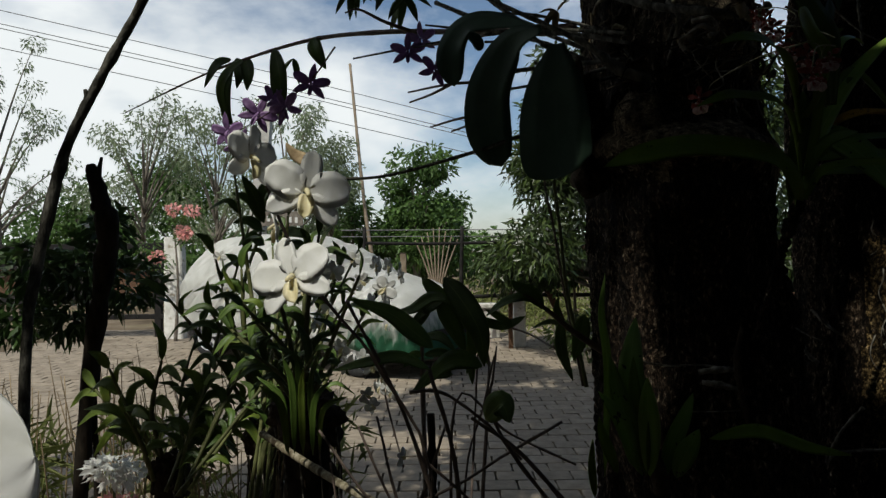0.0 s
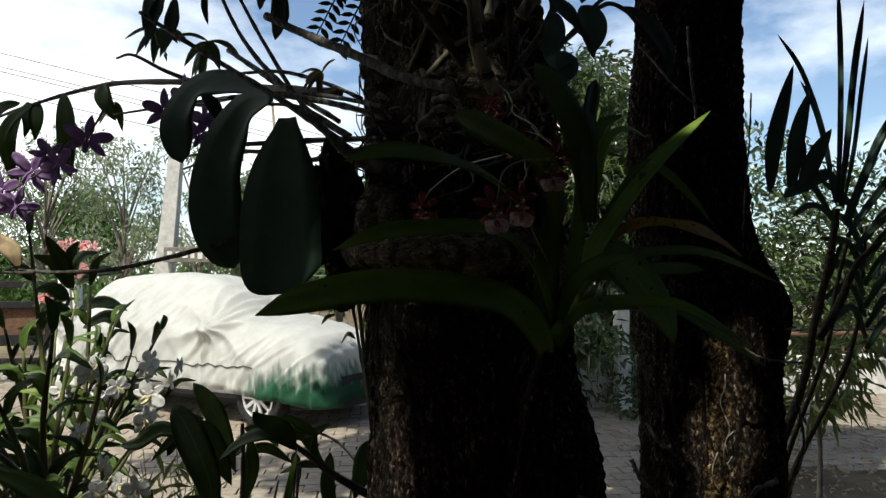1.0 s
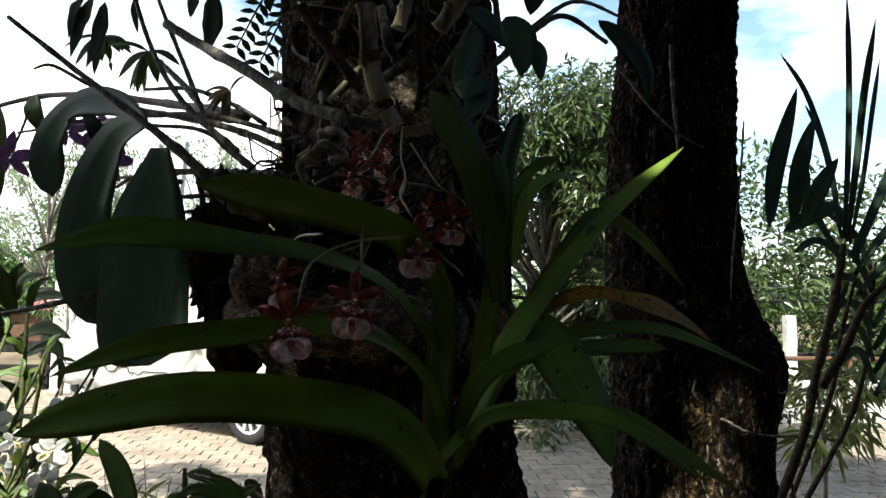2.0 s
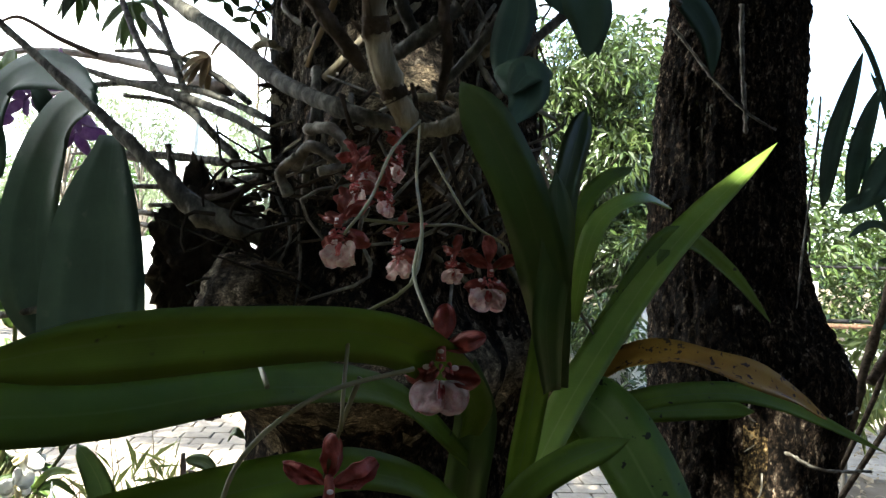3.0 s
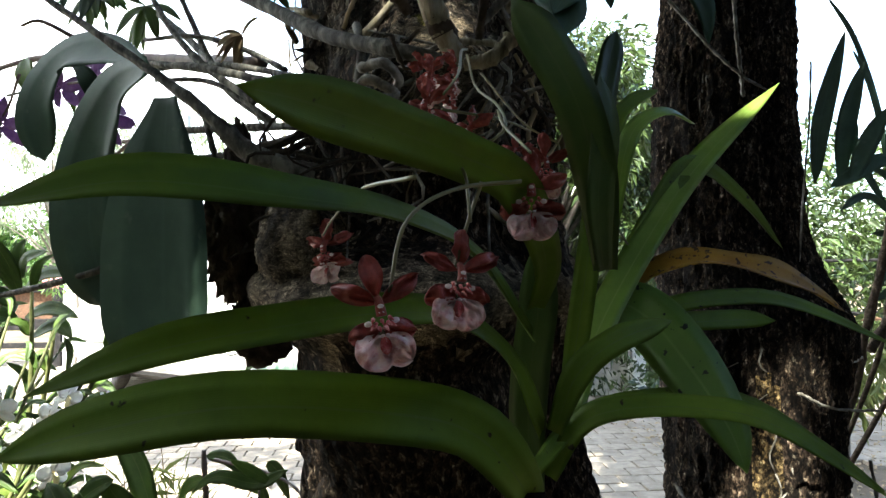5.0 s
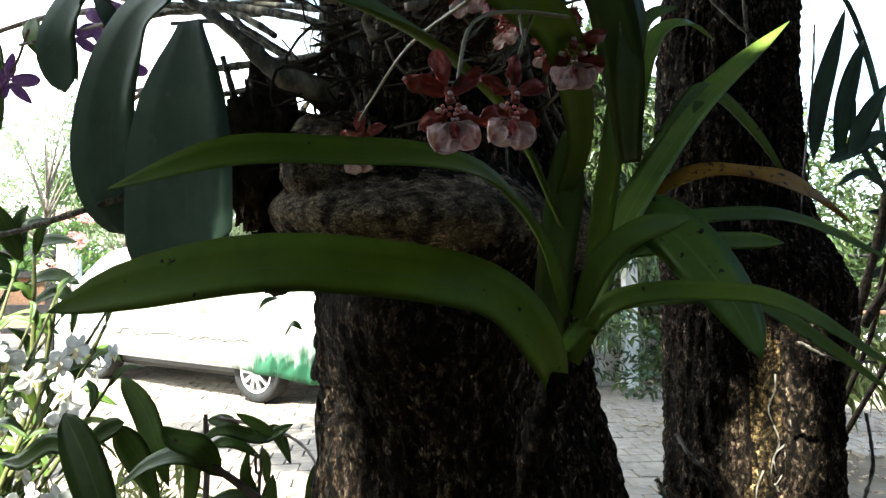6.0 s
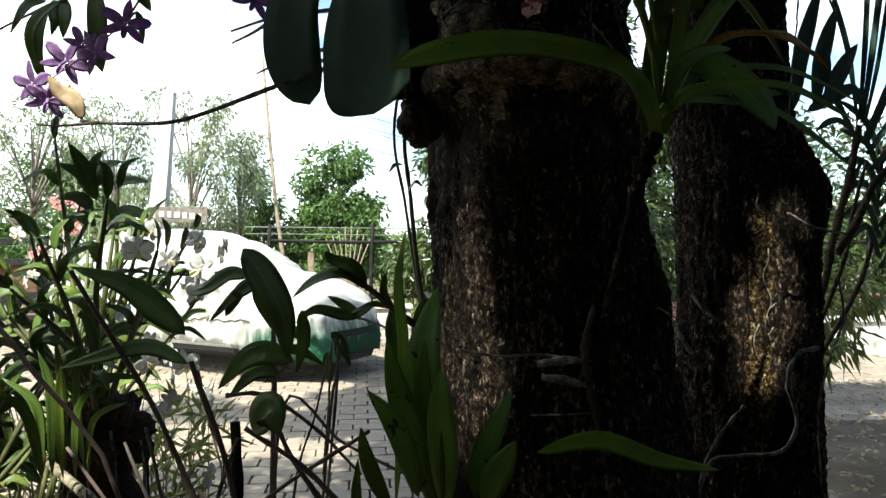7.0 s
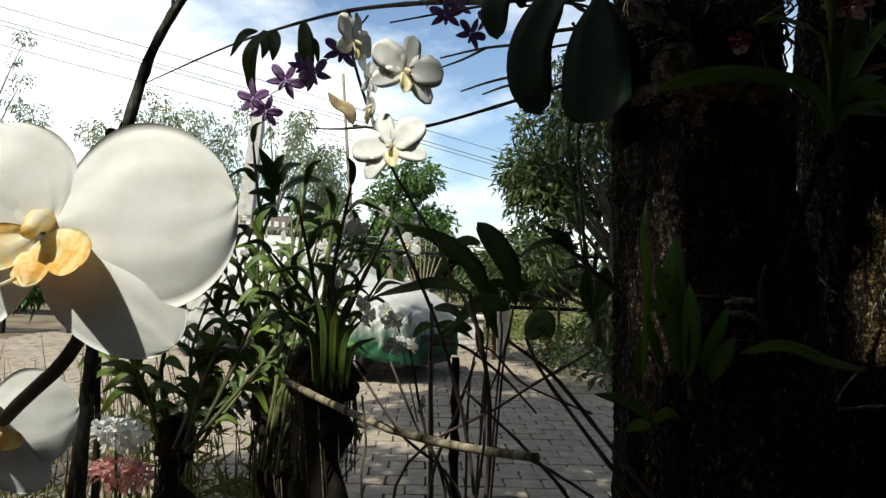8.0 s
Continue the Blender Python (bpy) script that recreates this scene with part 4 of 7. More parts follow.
# burl skin, and the brightened copy that paints light on the upper trunk
for k in ("collar", "litbark"):
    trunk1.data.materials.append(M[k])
# the two low swellings only mark where the painted sun patch goes
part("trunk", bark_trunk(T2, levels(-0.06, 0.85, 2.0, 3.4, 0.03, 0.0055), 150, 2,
                         [(6.0, 1.40, 0.8, 0.07, 0.026), (4.36, 1.27, 0.19, 0.10, 0.006), (4.28, 1.07, 0.24, 0.13, 0.006)], 1), M["bark"], tree2).data.materials.append(M["sunpatch"])
# rounded woody knob beside the burl
bm = bmesh.new()
bmesh.ops.create_icosphere(bm, subdivisions=5, radius=1)
for v in bm.verts:
    d = v.co.copy()
    k = 1 + 0.16 * noise.noise(d * 1.6 + Vector((5, 1, 0))) + 0.07 * noise.noise(d * 5) + 0.025 * noise.noise(d * 16)
    v.co = Vector((0.268 + d.x * 0.033 * k, 0.905 + d.y * 0.048 * k, 1.520 + d.z * 0.038 * k))
part("knob", bm, M["collar"], tree1, "rounded pale brown woody knob")
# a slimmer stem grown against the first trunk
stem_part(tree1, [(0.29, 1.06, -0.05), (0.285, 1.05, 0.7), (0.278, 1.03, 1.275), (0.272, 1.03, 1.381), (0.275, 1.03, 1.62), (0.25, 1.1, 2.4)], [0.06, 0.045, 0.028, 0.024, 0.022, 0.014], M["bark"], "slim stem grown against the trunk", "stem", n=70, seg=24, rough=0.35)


# sun flecks: lines to the sun cleared of crown leaves to light chosen spots
GAPS = [((0.826, 1.239, 1.335), 0.024), ((0.815, 1.235, 1.235), 0.028), ((0.786, 1.230, 1.150), 0.04), ((0.323, 0.576, 1.490), -0.02), ((-0.122, 1.299, 1.285), 0.03), ((-0.255, 1.165, 1.12), 0.0), ((-0.135, 1.433, 1.269), 0.03), ((-0.197, 1.338, 1.129), 0.02), ((-0.298, 1.500, 1.271), 0.03), ((-0.138, 1.093, 0.949), 0.05), ((-0.308, 1.279, 0.970), 0.04), ((-0.027, 0.963, 0.956), 0.03),
        ((-0.126, 0.530, 1.327), 0.07), ((-0.284, 0.297, 1.230), 0.11), ((0.199, 1.027, 1.729), 0.01), ((0.352, 0.867, 1.708), 0.01), ((0.303, 0.920, 1.717), 0.0), ((-0.232, 0.295, 1.229), 0.08), ((0.262, 0.985, 1.36), -0.01), ((0.262, 0.980, 1.25), 0.02), ((0.275, 0.955, 1.16), 0.025), ((-0.483, 1.695, 0.880), 0.16), ((-0.408, 1.934, 1.129), 0.16), ((-0.362, 1.579, 1.129), 0.08), ((0.496, 0.783, 1.456), 0.0), ((-0.66, 6.35, 0.0), 0.26), ((-0.2, 6.75, 0.0), 0.2), ((-0.95, 6.9, 0.0), 0.25)]


# crowns out of view, their limb tips placed to shade trunks and yard
def canopy(parent, start, tips, r, n, seed):
    spots = []
    bm = bmesh.new()
    g = random.Random(seed)
    for tip in tips:
        tip = Vector(tip)
        mid = Vector(start).lerp(tip, 0.5) + Vector((0, 0, 0.35))
        tube(bm, [start, mid, tip], [0.055, 0.035, 0.012], 12, 8, 0.3)
        for _ in range(5):
            q = mid.lerp(tip, g.uniform(0.1, 1.1)) + Vector((g.uniform(-r, r), g.uniform(-r, r), g.uniform(-0.1, 0.5)))
            spots.append((q, r * g.uniform(0.35, 0.7)))
    part("branchwork", bm, M["greytrunk"], parent)
    leaves("crown", spots, n, 0.15, 0.062, M["crown"], parent, seed, 0.4, gaps=GAPS)


canopy(tree1, (0.26, 1.1, 3.25), [(-1.4, 0.9, 4.0), (-2.6, 1.8, 4.7), (-1.2, -0.8, 4.0), (-0.4, 2.6, 4.3), (-1.8, 3.6, 5.2), (-3.2, 0.2, 4.8), (-0.6, 0.2, 3.6), (-3.0, 3.0, 5.0), (-0.8, 4.2, 4.9), (-0.5, -1.4, 3.4), (-1.9, -0.4, 3.8), (-0.5, -0.6, 3.9), (-0.25, -0.25, 3.5), (-0.75, -0.95, 4.2)], 0.85, 42000, 61)
canopy(tree2, (0.64, 1.35, 3.35), [(1.9, 1.0, 4.2), (0.9, 3.4, 4.8), (2.2, 3.4, 5.0), (0.6, -0.9, 4.0), (2.4, -0.6, 4.6), (0.4, 4.6, 5.6), (2.9, 2.0, 5.0), (1.6, 4.8, 5.6), (0.5, 0.0, 3.3), (1.3, 0.2, 3.5), (-0.2, 3.6, 4.8), (0.2, 5.4, 5.8), (1.5, 2.6, 4.6), (2.5, 3.0, 5.0), (1.2, 1.8, 4.3), (2.2, 1.5, 4.6), (1.0, 4.0, 5.2), (0.2, 2.4, 4.5), (2.6, 1.2, 5.0), (3.2, 2.6, 5.2), (3.3, 4.0, 5.4), (1.9, 4.2, 5.4), (3.4, 0.8, 5.0)], 0.85, 66000, 62)

# roots that creep over the bark
for pts, r in (([(0.246, 0.869, 1.202), (0.286, 0.858, 1.197), (0.331, 0.859, 1.197), (0.386, 0.875, 1.187)], 0.0019),
               ([(0.320, 0.861, 1.137), (0.354, 0.856, 1.138), (0.408, 0.884, 1.133)], 0.0011),
               ([(0.455, 0.867, 1.243), (0.481, 0.886, 1.231), (0.514, 0.905, 1.219)], 0.0011)):
    stem_part(tree1, pts, (r, r * 0.7), M["root"], "pale creeping root", "root", n=20, seg=6, rough=0.5)
for pts in ([(0.326, 0.859, 1.188), (0.351, 0.851, 1.193), (0.379, 0.865, 1.189)], [(0.331, 0.859, 1.175), (0.351, 0.851, 1.173), (0.388, 0.869, 1.162)]):
    stem_part(tree1, pts, [0.003, 0.005, 0.002], M["root"], "thick pale root knuckle", "root", n=12, seg=8, rough=0.4)
stem_part(tree1, [(0.387, 0.868, 1.243), (0.375, 0.859, 1.201), (0.381, 0.858, 1.161), (0.394, 0.868, 1.110)], [0.003, 0.0045, 0.004, 0.002], M["rootmass"], "dry rhizome on the bark", "root", n=20, seg=8, rough=0.5)
for pts, r in (([(0.783, 1.142, 1.358), (0.829, 1.148, 1.338), (0.906, 1.176, 1.327)], 0.0022),
               ([(0.860, 1.182, 1.149), (0.797, 1.141, 1.145), (0.778, 1.132, 1.106), (0.790, 1.130, 1.047), (0.767, 1.133, 1.005), (0.717, 1.163, 0.991), (0.681, 1.179, 0.976), (0.662, 1.182, 0.923), (0.649, 1.184, 0.826)], 0.0036),
               ([(0.727, 1.161, 1.067), (0.697, 1.177, 1.020), (0.672, 1.180, 0.967), (0.652, 1.195, 0.848)], 0.0032),
               ([(0.653, 1.230, 1.175), (0.658, 1.205, 1.150), (0.673, 1.203, 1.137)], 0.004),
               ([(0.687, 1.249, 1.841), (0.729, 1.222, 1.771), (0.762, 1.208, 1.732), (0.796, 1.205, 1.713)], 0.0022),
               ([(0.758, 1.221, 1.861), (0.755, 1.209, 1.788), (0.762, 1.208, 1.707)], 0.003),
               ([(0.850, 1.248, 1.404), (0.866, 1.235, 1.382), (0.914, 1.243, 1.373), (0.968, 1.287, 1.373)], 0.0026),
               ([(0.892, 1.272, 1.771), (0.872, 1.248, 1.681), (0.855, 1.237, 1.588), (0.849, 1.237, 1.504)], 0.0016),
               ([(0.918, 1.210, 1.258), (0.917, 1.198, 1.193), (0.880, 1.179, 1.132), (0.862, 1.182, 1.051), (0.867, 1.182, 0.934)], 0.0024),
               ([(0.681, 1.236, 1.230), (0.687, 1.211, 1.210), (0.712, 1.198, 1.187)], 0.003)):
    stem_part(tree2, pts, (r, r * 0.75), M["root"], "pale aerial root", "root", n=34, seg=6, rough=0.9)
g = random.Random(5)
for i in range(46):
    a, z = g.uniform(3.3, 6.1), g.uniform(1.05, 1.85)
    x, y, r = lerp_rows(T2, z)
    p = [Vector((x + (r + 0.008) * math.cos(a + 0.10 * k * g.uniform(-1, 1)), y + (r + 0.008) * math.sin(a), z - 0.022 * k)) for k in range(4)]
    stem_part(tree2, p, (0.0014, 0.0008), M["root"], name="rootlet", n=8, seg=5, rough=0.4)

# dark root mass on the left of the burl
mass = thing("root_mass", "dark shaggy mass of old orchid roots on the trunk", "roots", (0.23, 0.95, 1.44))
bm = bmesh.new()
bmesh.ops.create_icosphere(bm, subdivisions=5, radius=1)
for v in bm.verts:
    d = v.co.copy()
    k = 1 + 0.25 * noise.noise(d * 2.2) + 0.22 * noise.noise(d * 6) + 0.20 * noise.noise(d * 15) + 0.10 * noise.noise(d * 34)
    v.co = Vector((0.207 + d.x * 0.031 * k, 1.005 + d.y * 0.05 * k, 1.548 + d.z * 0.066 * k))
part("core", bm, M["rootmass"], mass)
bm = bmesh.new()
bmesh.ops.create_icosphere(bm, subdivisions=4, radius=1)
for v in bm.verts:
    d = v.co.copy()
    k = 1 + 0.3 * noise.noise(d * 2.7 + Vector((3, 0, 0))) + 0.2 * noise.noise(d * 8)
    v.co = Vector((0.222 + d.x * 0.026 * k, 1.0 + d.y * 0.03 * k, 1.455 + d.z * 0.030 * k))
part("knob", bm, M["rootmass"], mass)
g = random.Random(9)
for i in range(20):
    s = Vector((g.uniform(0.25, 0.34), g.uniform(0.845, 0.90), g.uniform(1.52, 1.62)))
    q = [s + Vector((g.uniform(-0.02, 0.02) * k - 0.012 * k, 0.008 * k, g.uniform(-0.012, 0.012) * k)) for k in range(4)]
    stem_part(mass, q, (0.0014, 0.0007), M["log"], name="rootlet", n=9, seg=5, rough=0.1)
for i in range(26):
    s = Vector((g.uniform(0.325, 0.44), 0.845 + g.uniform(-0.02, 0.01), g.uniform(1.58, 1.66)))
    q = [s + Vector((g.uniform(-0.02, 0.02) * k, g.uniform(-0.006, 0.002) * k, -0.022 * k * g.uniform(0.4, 1.2))) for k in range(4)]
    stem_part(mass, q, (0.0016, 0.0008), M["rootmass"] if i % 2 else M["root"], name="rootlet", n=9, seg=5, rough=0.5)


# ---- the red-flowered strap-leaved orchid on the first tree ----
def strap_orchid():
    t = thing("strap_leaf_orchid", "strap-leaved orchid with red and pale-pink flowers on the trunk", "orchid", (0.404, 0.751, 1.403))
    F = (-0.15, -0.75, 0.65)
    stem_part(t, [(0.398, 0.744, 1.399), (0.387, 0.750, 1.365), (0.383, 0.766, 1.325), (0.377, 0.786, 1.277), (0.372, 0.797, 1.240)], [0.008, 0.007, 0.005, 0.0035, 0.0025], M["bark"], "dark woody stem", "stem", n=60, seg=12, rough=0.6, rings=5)
    for pts, w, mat, kw in (
        ([(0.398, 0.752, 1.386), (0.388, 0.732, 1.409), (0.367, 0.719, 1.434), (0.337, 0.706, 1.447), (0.267, 0.700, 1.454), (0.207, 0.701, 1.445), (0.170, 0.704, 1.434)], 0.0285, "strap", dict(face=(0.0, -0.85, 0.5), fold=0.35)),
        ([(0.403, 0.751, 1.426), (0.385, 0.727, 1.464), (0.357, 0.689, 1.488), (0.330, 0.662, 1.494), (0.294, 0.637, 1.492), (0.263, 0.615, 1.488), (0.232, 0.608, 1.477)], 0.0160, "strap", dict(face=(0.05, -0.75, 0.65), fold=0.3)),
        ([(0.397, 0.741, 1.475), (0.365, 0.693, 1.513), (0.333, 0.645, 1.527), (0.301, 0.602, 1.530), (0.268, 0.585, 1.532), (0.240, 0.577, 1.525)], 0.0165, "strap", dict(face=(0.05, -0.75, 0.65), fold=0.3)),
        ([(0.396, 0.731, 1.489), (0.394, 0.698, 1.510), (0.373, 0.650, 1.536), (0.353, 0.632, 1.544), (0.329, 0.601, 1.547), (0.311, 0.576, 1.548), (0.299, 0.557, 1.547)], 0.0158, "strap", dict(face=(0.1, -0.95, -0.25), fold=0.3)),
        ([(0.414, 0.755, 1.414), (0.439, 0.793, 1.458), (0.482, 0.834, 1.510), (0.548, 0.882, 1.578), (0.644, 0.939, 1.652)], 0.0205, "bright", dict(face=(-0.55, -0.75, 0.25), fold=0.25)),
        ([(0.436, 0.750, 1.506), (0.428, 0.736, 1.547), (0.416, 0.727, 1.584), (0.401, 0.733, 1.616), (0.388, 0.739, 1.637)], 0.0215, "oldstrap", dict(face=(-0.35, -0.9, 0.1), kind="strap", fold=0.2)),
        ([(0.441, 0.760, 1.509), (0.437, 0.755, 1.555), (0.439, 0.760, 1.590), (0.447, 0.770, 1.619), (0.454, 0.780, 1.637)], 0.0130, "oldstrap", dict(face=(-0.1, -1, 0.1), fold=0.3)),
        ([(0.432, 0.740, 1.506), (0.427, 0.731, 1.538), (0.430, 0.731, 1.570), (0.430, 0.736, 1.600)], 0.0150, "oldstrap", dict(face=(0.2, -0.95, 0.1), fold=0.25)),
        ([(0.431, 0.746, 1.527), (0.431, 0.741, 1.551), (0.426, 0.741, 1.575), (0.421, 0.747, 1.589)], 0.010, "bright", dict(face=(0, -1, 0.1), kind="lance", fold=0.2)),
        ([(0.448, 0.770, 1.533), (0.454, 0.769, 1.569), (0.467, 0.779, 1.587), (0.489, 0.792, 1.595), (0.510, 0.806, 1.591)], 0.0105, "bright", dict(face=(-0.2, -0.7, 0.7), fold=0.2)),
        ([(0.447, 0.780, 1.542), (0.456, 0.789, 1.586), (0.472, 0.804, 1.604), (0.492, 0.817, 1.614)], 0.010, "strap", dict(face=(-0.2, -0.8, 0.5))),
        ([(0.416, 0.765, 1.413), (0.454, 0.821, 1.469), (0.503, 0.857, 1.536), (0.544, 0.883, 1.576), (0.594, 0.909, 1.555), (0.642, 0.935, 1.518)], 0.0185, "strap", dict(face=(0.3, -0.8, 0.5), fold=0.5)),
        ([(0.474, 0.842, 1.488), (0.495, 0.836, 1.504), (0.519, 0.819, 1.511), (0.547, 0.803, 1.505), (0.576, 0.804, 1.494), (0.604, 0.810, 1.478)], 0.0205, "brown", dict(face=(0.10, -0.62, 0.78), kind="strap", wave=0.12, fold=0.35)),
        ([(0.460, 0.838, 1.474), (0.470, 0.826, 1.484), (0.482, 0.805, 1.474), (0.493, 0.776, 1.449), (0.502, 0.757, 1.424), (0.505, 0.745, 1.404)], 0.0365, "mid", dict(face=(-0.30, -0.88, 0.38), kind="lance", fold=0.10)),
        ([(0.408, 0.756, 1.402), (0.420, 0.749, 1.428), (0.438, 0.743, 1.438), (0.473, 0.735, 1.440), (0.506, 0.722, 1.434), (0.549, 0.703, 1.404)], 0.0135, "strap", dict(face=(0.0, -0.7, 0.7))),
        ([(0.419, 0.775, 1.424), (0.444, 0.802, 1.452), (0.490, 0.828, 1.477), (0.542, 0.839, 1.485), (0.590, 0.839, 1.481), (0.662, 0.838, 1.451)], 0.0150, "strap", dict(face=(0.0, -0.65, 0.75))),
        ([(0.409, 0.751, 1.426), (0.421, 0.749, 1.455), (0.443, 0.752, 1.471), (0.476, 0.764, 1.479)], 0.0145, "strap", dict(face=(-0.1, -0.8, 0.5))),
        ([(0.459, 0.849, 1.456), (0.486, 0.862, 1.462), (0.522, 0.865, 1.467), (0.571, 0.872, 1.468), (0.596, 0.870, 1.467)], 0.0150, "strap", dict(face=(0, -0.8, 0.5))),
        ([(0.397, 0.744, 1.409), (0.426, 0.761, 1.430), (0.471, 0.776, 1.435), (0.521, 0.781, 1.431), (0.566, 0.777, 1.404), (0.607, 0.782, 1.378)], 0.0135, "strap", dict(face=(0, -0.7, 0.7))),
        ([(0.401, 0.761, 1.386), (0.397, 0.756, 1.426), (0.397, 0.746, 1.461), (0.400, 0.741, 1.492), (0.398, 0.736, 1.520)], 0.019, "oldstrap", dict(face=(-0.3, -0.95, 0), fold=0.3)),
        ([(0.420, 0.769, 1.437), (0.427, 0.769, 1.474), (0.435, 0.772, 1.521), (0.447, 0.786, 1.576)], 0.0130, "strap", dict(face=(-0.2, -1, 0.1), fold=0.3)),
    ):
        label = {"brown": "withered yellow-brown leaf with dark spots", "bright": "bright yellow-green leaf", "mid": "broad drooping green leaf"}.get(mat, "")
        leaf_part(t, pts, w, M[mat], label, n=22, thick=0.0011, **kw)
    return t


def petal(bm, length, width, angle, tilt=0.0, kind="oval", curl=0.0, start=0.0, n=8, fold=0.15):
    """One petal in the flower's own plane: x right, z up, facing -y."""
    d = Vector((math.sin(angle), 0, math.cos(angle)))
    o = Vector((0, -1, 0))
    pts = [d * start, d * (start + length * 0.5) + o * (tilt * length * 0.5), d * (start + length) + o * (tilt * length - curl * length)]
    blade(bm, pts, width, (0, -1, 0), kind, fold, 0.0005, n, wave=0.06)


def broad_petal(bm, length, width, angle, start, tilt, cup, waist, point, seed, frill=0.0016, n=26, m=18):
    """A smooth rounded petal: narrow claw at the start, cupped, with a soft wavy rim and thickness."""
    d = Vector((math.sin(angle), 0, math.cos(angle)))
    sd = Vector((math.cos(angle), 0, -math.sin(angle)))
    out = Vector((0, -1, 0))
    sheets = []
    for lift in (0.0, min(0.0007, length * 0.04)):
        rows = []
        for i in range(n + 1):
            s = math.sin(i / n * math.pi / 2)
            w = width / 2 * (math.sqrt(max(0.0, 1 - ((s - 0.52) / 0.48) ** 2)) if s > 0.52 else 0.16 + 0.84 * math.sin(math.pi / 2 * s / 0.52) ** (1.4 - point))
            w = max(w, width * 0.006)
            row = []
            for j in range(m + 1):
                x = -1 + 2 * j / m
                y = tilt * length * s - cup * length * (s - 0.35) ** 2 - 0.16 * w * x * x
                y += frill * noise.noise(Vector((x * 1.7, s * 2.3, seed))) + 0.55 * frill * noise.noise(Vector((x * 5, s * 4, seed + 4)))
                row.append(bm.verts.new(d * (start + length * s) + sd * (w * x) + out * (y - lift)))
            rows.append(row)
        sheets.append(rows)
    for k, rows in enumerate(sheets):
        for a, b in zip(rows, rows[1:]):
            for j in range(m):
                q = (a[j], a[j + 1], b[j + 1], b[j])
                bm.faces.new(q if k else tuple(reversed(q)))
    rim = lambda rows: [r[0] for r in rows] + rows[-1][1:] + [r[-1] for r in rows[::-1][1:]] + rows[0][-2:0:-1]
    a, b = rim(sheets[0]), rim(sheets[1])
    for i in range(len(a)):
        k = (i + 1) % len(a)
        bm.faces.new((a[i], a[k], b[k], b[i]))


def red_flower_meshes(seed):
    """Dorsal sepal and two petals above the column, two sepals like a skirt, a warty crest and a broad two-lobed lip below."""
    g = random.Random(seed)
    v = lambda a: a * g.uniform(0.9, 1.1)

    def lobe(bm, at, *a):
        n = len(bm.verts)
        broad_petal(bm, *a)
        bm.verts.ensure_lookup_table()
        for k in range(n, len(bm.verts)):
            bm.verts[k].co += Vector(at)
    bm = bmesh.new()
    lobe(bm, (0, 0, 0.0150), v(0.0175), v(0.0092), g.uniform(-0.12, 0.12), 0.001, g.uniform(0.0, 0.35), 0.6, 0.8, 0.5, g.uniform(0, 40), 0.0058, 16, 8)
    for sg in (-1, 1):
        lobe(bm, (0, 0, 0.0130), v(0.0195), v(0.0082), sg * g.uniform(0.95, 1.30), 0.001, g.uniform(-0.1, 0.3), g.uniform(0.4, 1.0), 0.8, 0.5, g.uniform(0, 40), 0.0075, 16, 8)
        lobe(bm, (0, 0, 0.0035), v(0.0150), v(0.0105), sg * g.uniform(1.75, 2.05), 0.001, 0.12, g.uniform(0.5, 1.1), 0.8, 0.6, g.uniform(0, 40), 0.0070, 16, 10)
    tube(bm, [(0, 0.001, 0.016), (0, -0.003, 0.0125), (0, -0.004, 0.008)], (0.0017, 0.0024), 6, 8)
    sep = mesh_of(bm, "flower", M["redpetal"])
    bm = bmesh.new()
    for sg in (-1, 1):
        lobe(bm, (0, -0.001, -0.0005), v(0.0155), v(0.0160), math.pi + 0.66 * sg + g.uniform(-0.05, 0.05), 0.0005, 0.30, g.uniform(0.25, 0.7), 0.8, 0.6, g.uniform(0, 40), 0.0058, 22, 18)
    lip = mesh_of(bm, "lip", M["pinklip"])
    bm = bmesh.new()
    lobe(bm, (0, -0.0020, 0.0010), 0.0085, 0.0048, math.pi, 0.001, 0.34, 0.30, 0.8, 0.6, 3, 0.0022, 10, 6)
    for x, z, h in ((-0.0026, 0.0050, 0.0034), (0.0026, 0.0050, 0.0034), (-0.0014, 0.0030, 0.0042), (0.0014, 0.0030, 0.0042), (0, 0.0060, 0.0030), (-0.0036, 0.0070, 0.0026), (0.0036, 0.0070, 0.0026), (-0.0042, 0.0042, 0.0024), (0.0042, 0.0042, 0.0024)):
        tube(bm, [(x, -0.0025, z), (x * 1.1, -0.0025 - h * 0.6, z - 0.0004), (x * 1.3, -0.0025 - h, z - 0.0014)], (0.0011, 0.0003), 4, 5)
    crest = mesh_of(bm, "crest", M["redcrest"])
    bm = bmesh.new()
    for x, y, z, r in ((0, -0.0052, 0.0122, 0.0012), (0, -0.0050, 0.0094, 0.0014), (-0.0011, -0.0062, -0.0002, 0.0009), (0.0011, -0.0062, -0.0002, 0.0009), (-0.0060, -0.0026, 0.0054, 0.0015), (0.0060, -0.0026, 0.0054, 0.0015)):
        bmesh.ops.create_icosphere(bm, subdivisions=2, radius=r, matrix=Matrix.Translation((x, y, z)) @ Matrix.Diagonal((1.15, 0.7, 0.85, 1)))
    return sep, lip, crest, mesh_of(bm, "callus", M["whitewart"])


REDS = [red_flower_meshes(k) for k in (1, 2, 3, 4)]
red_count = iter(range(1000))


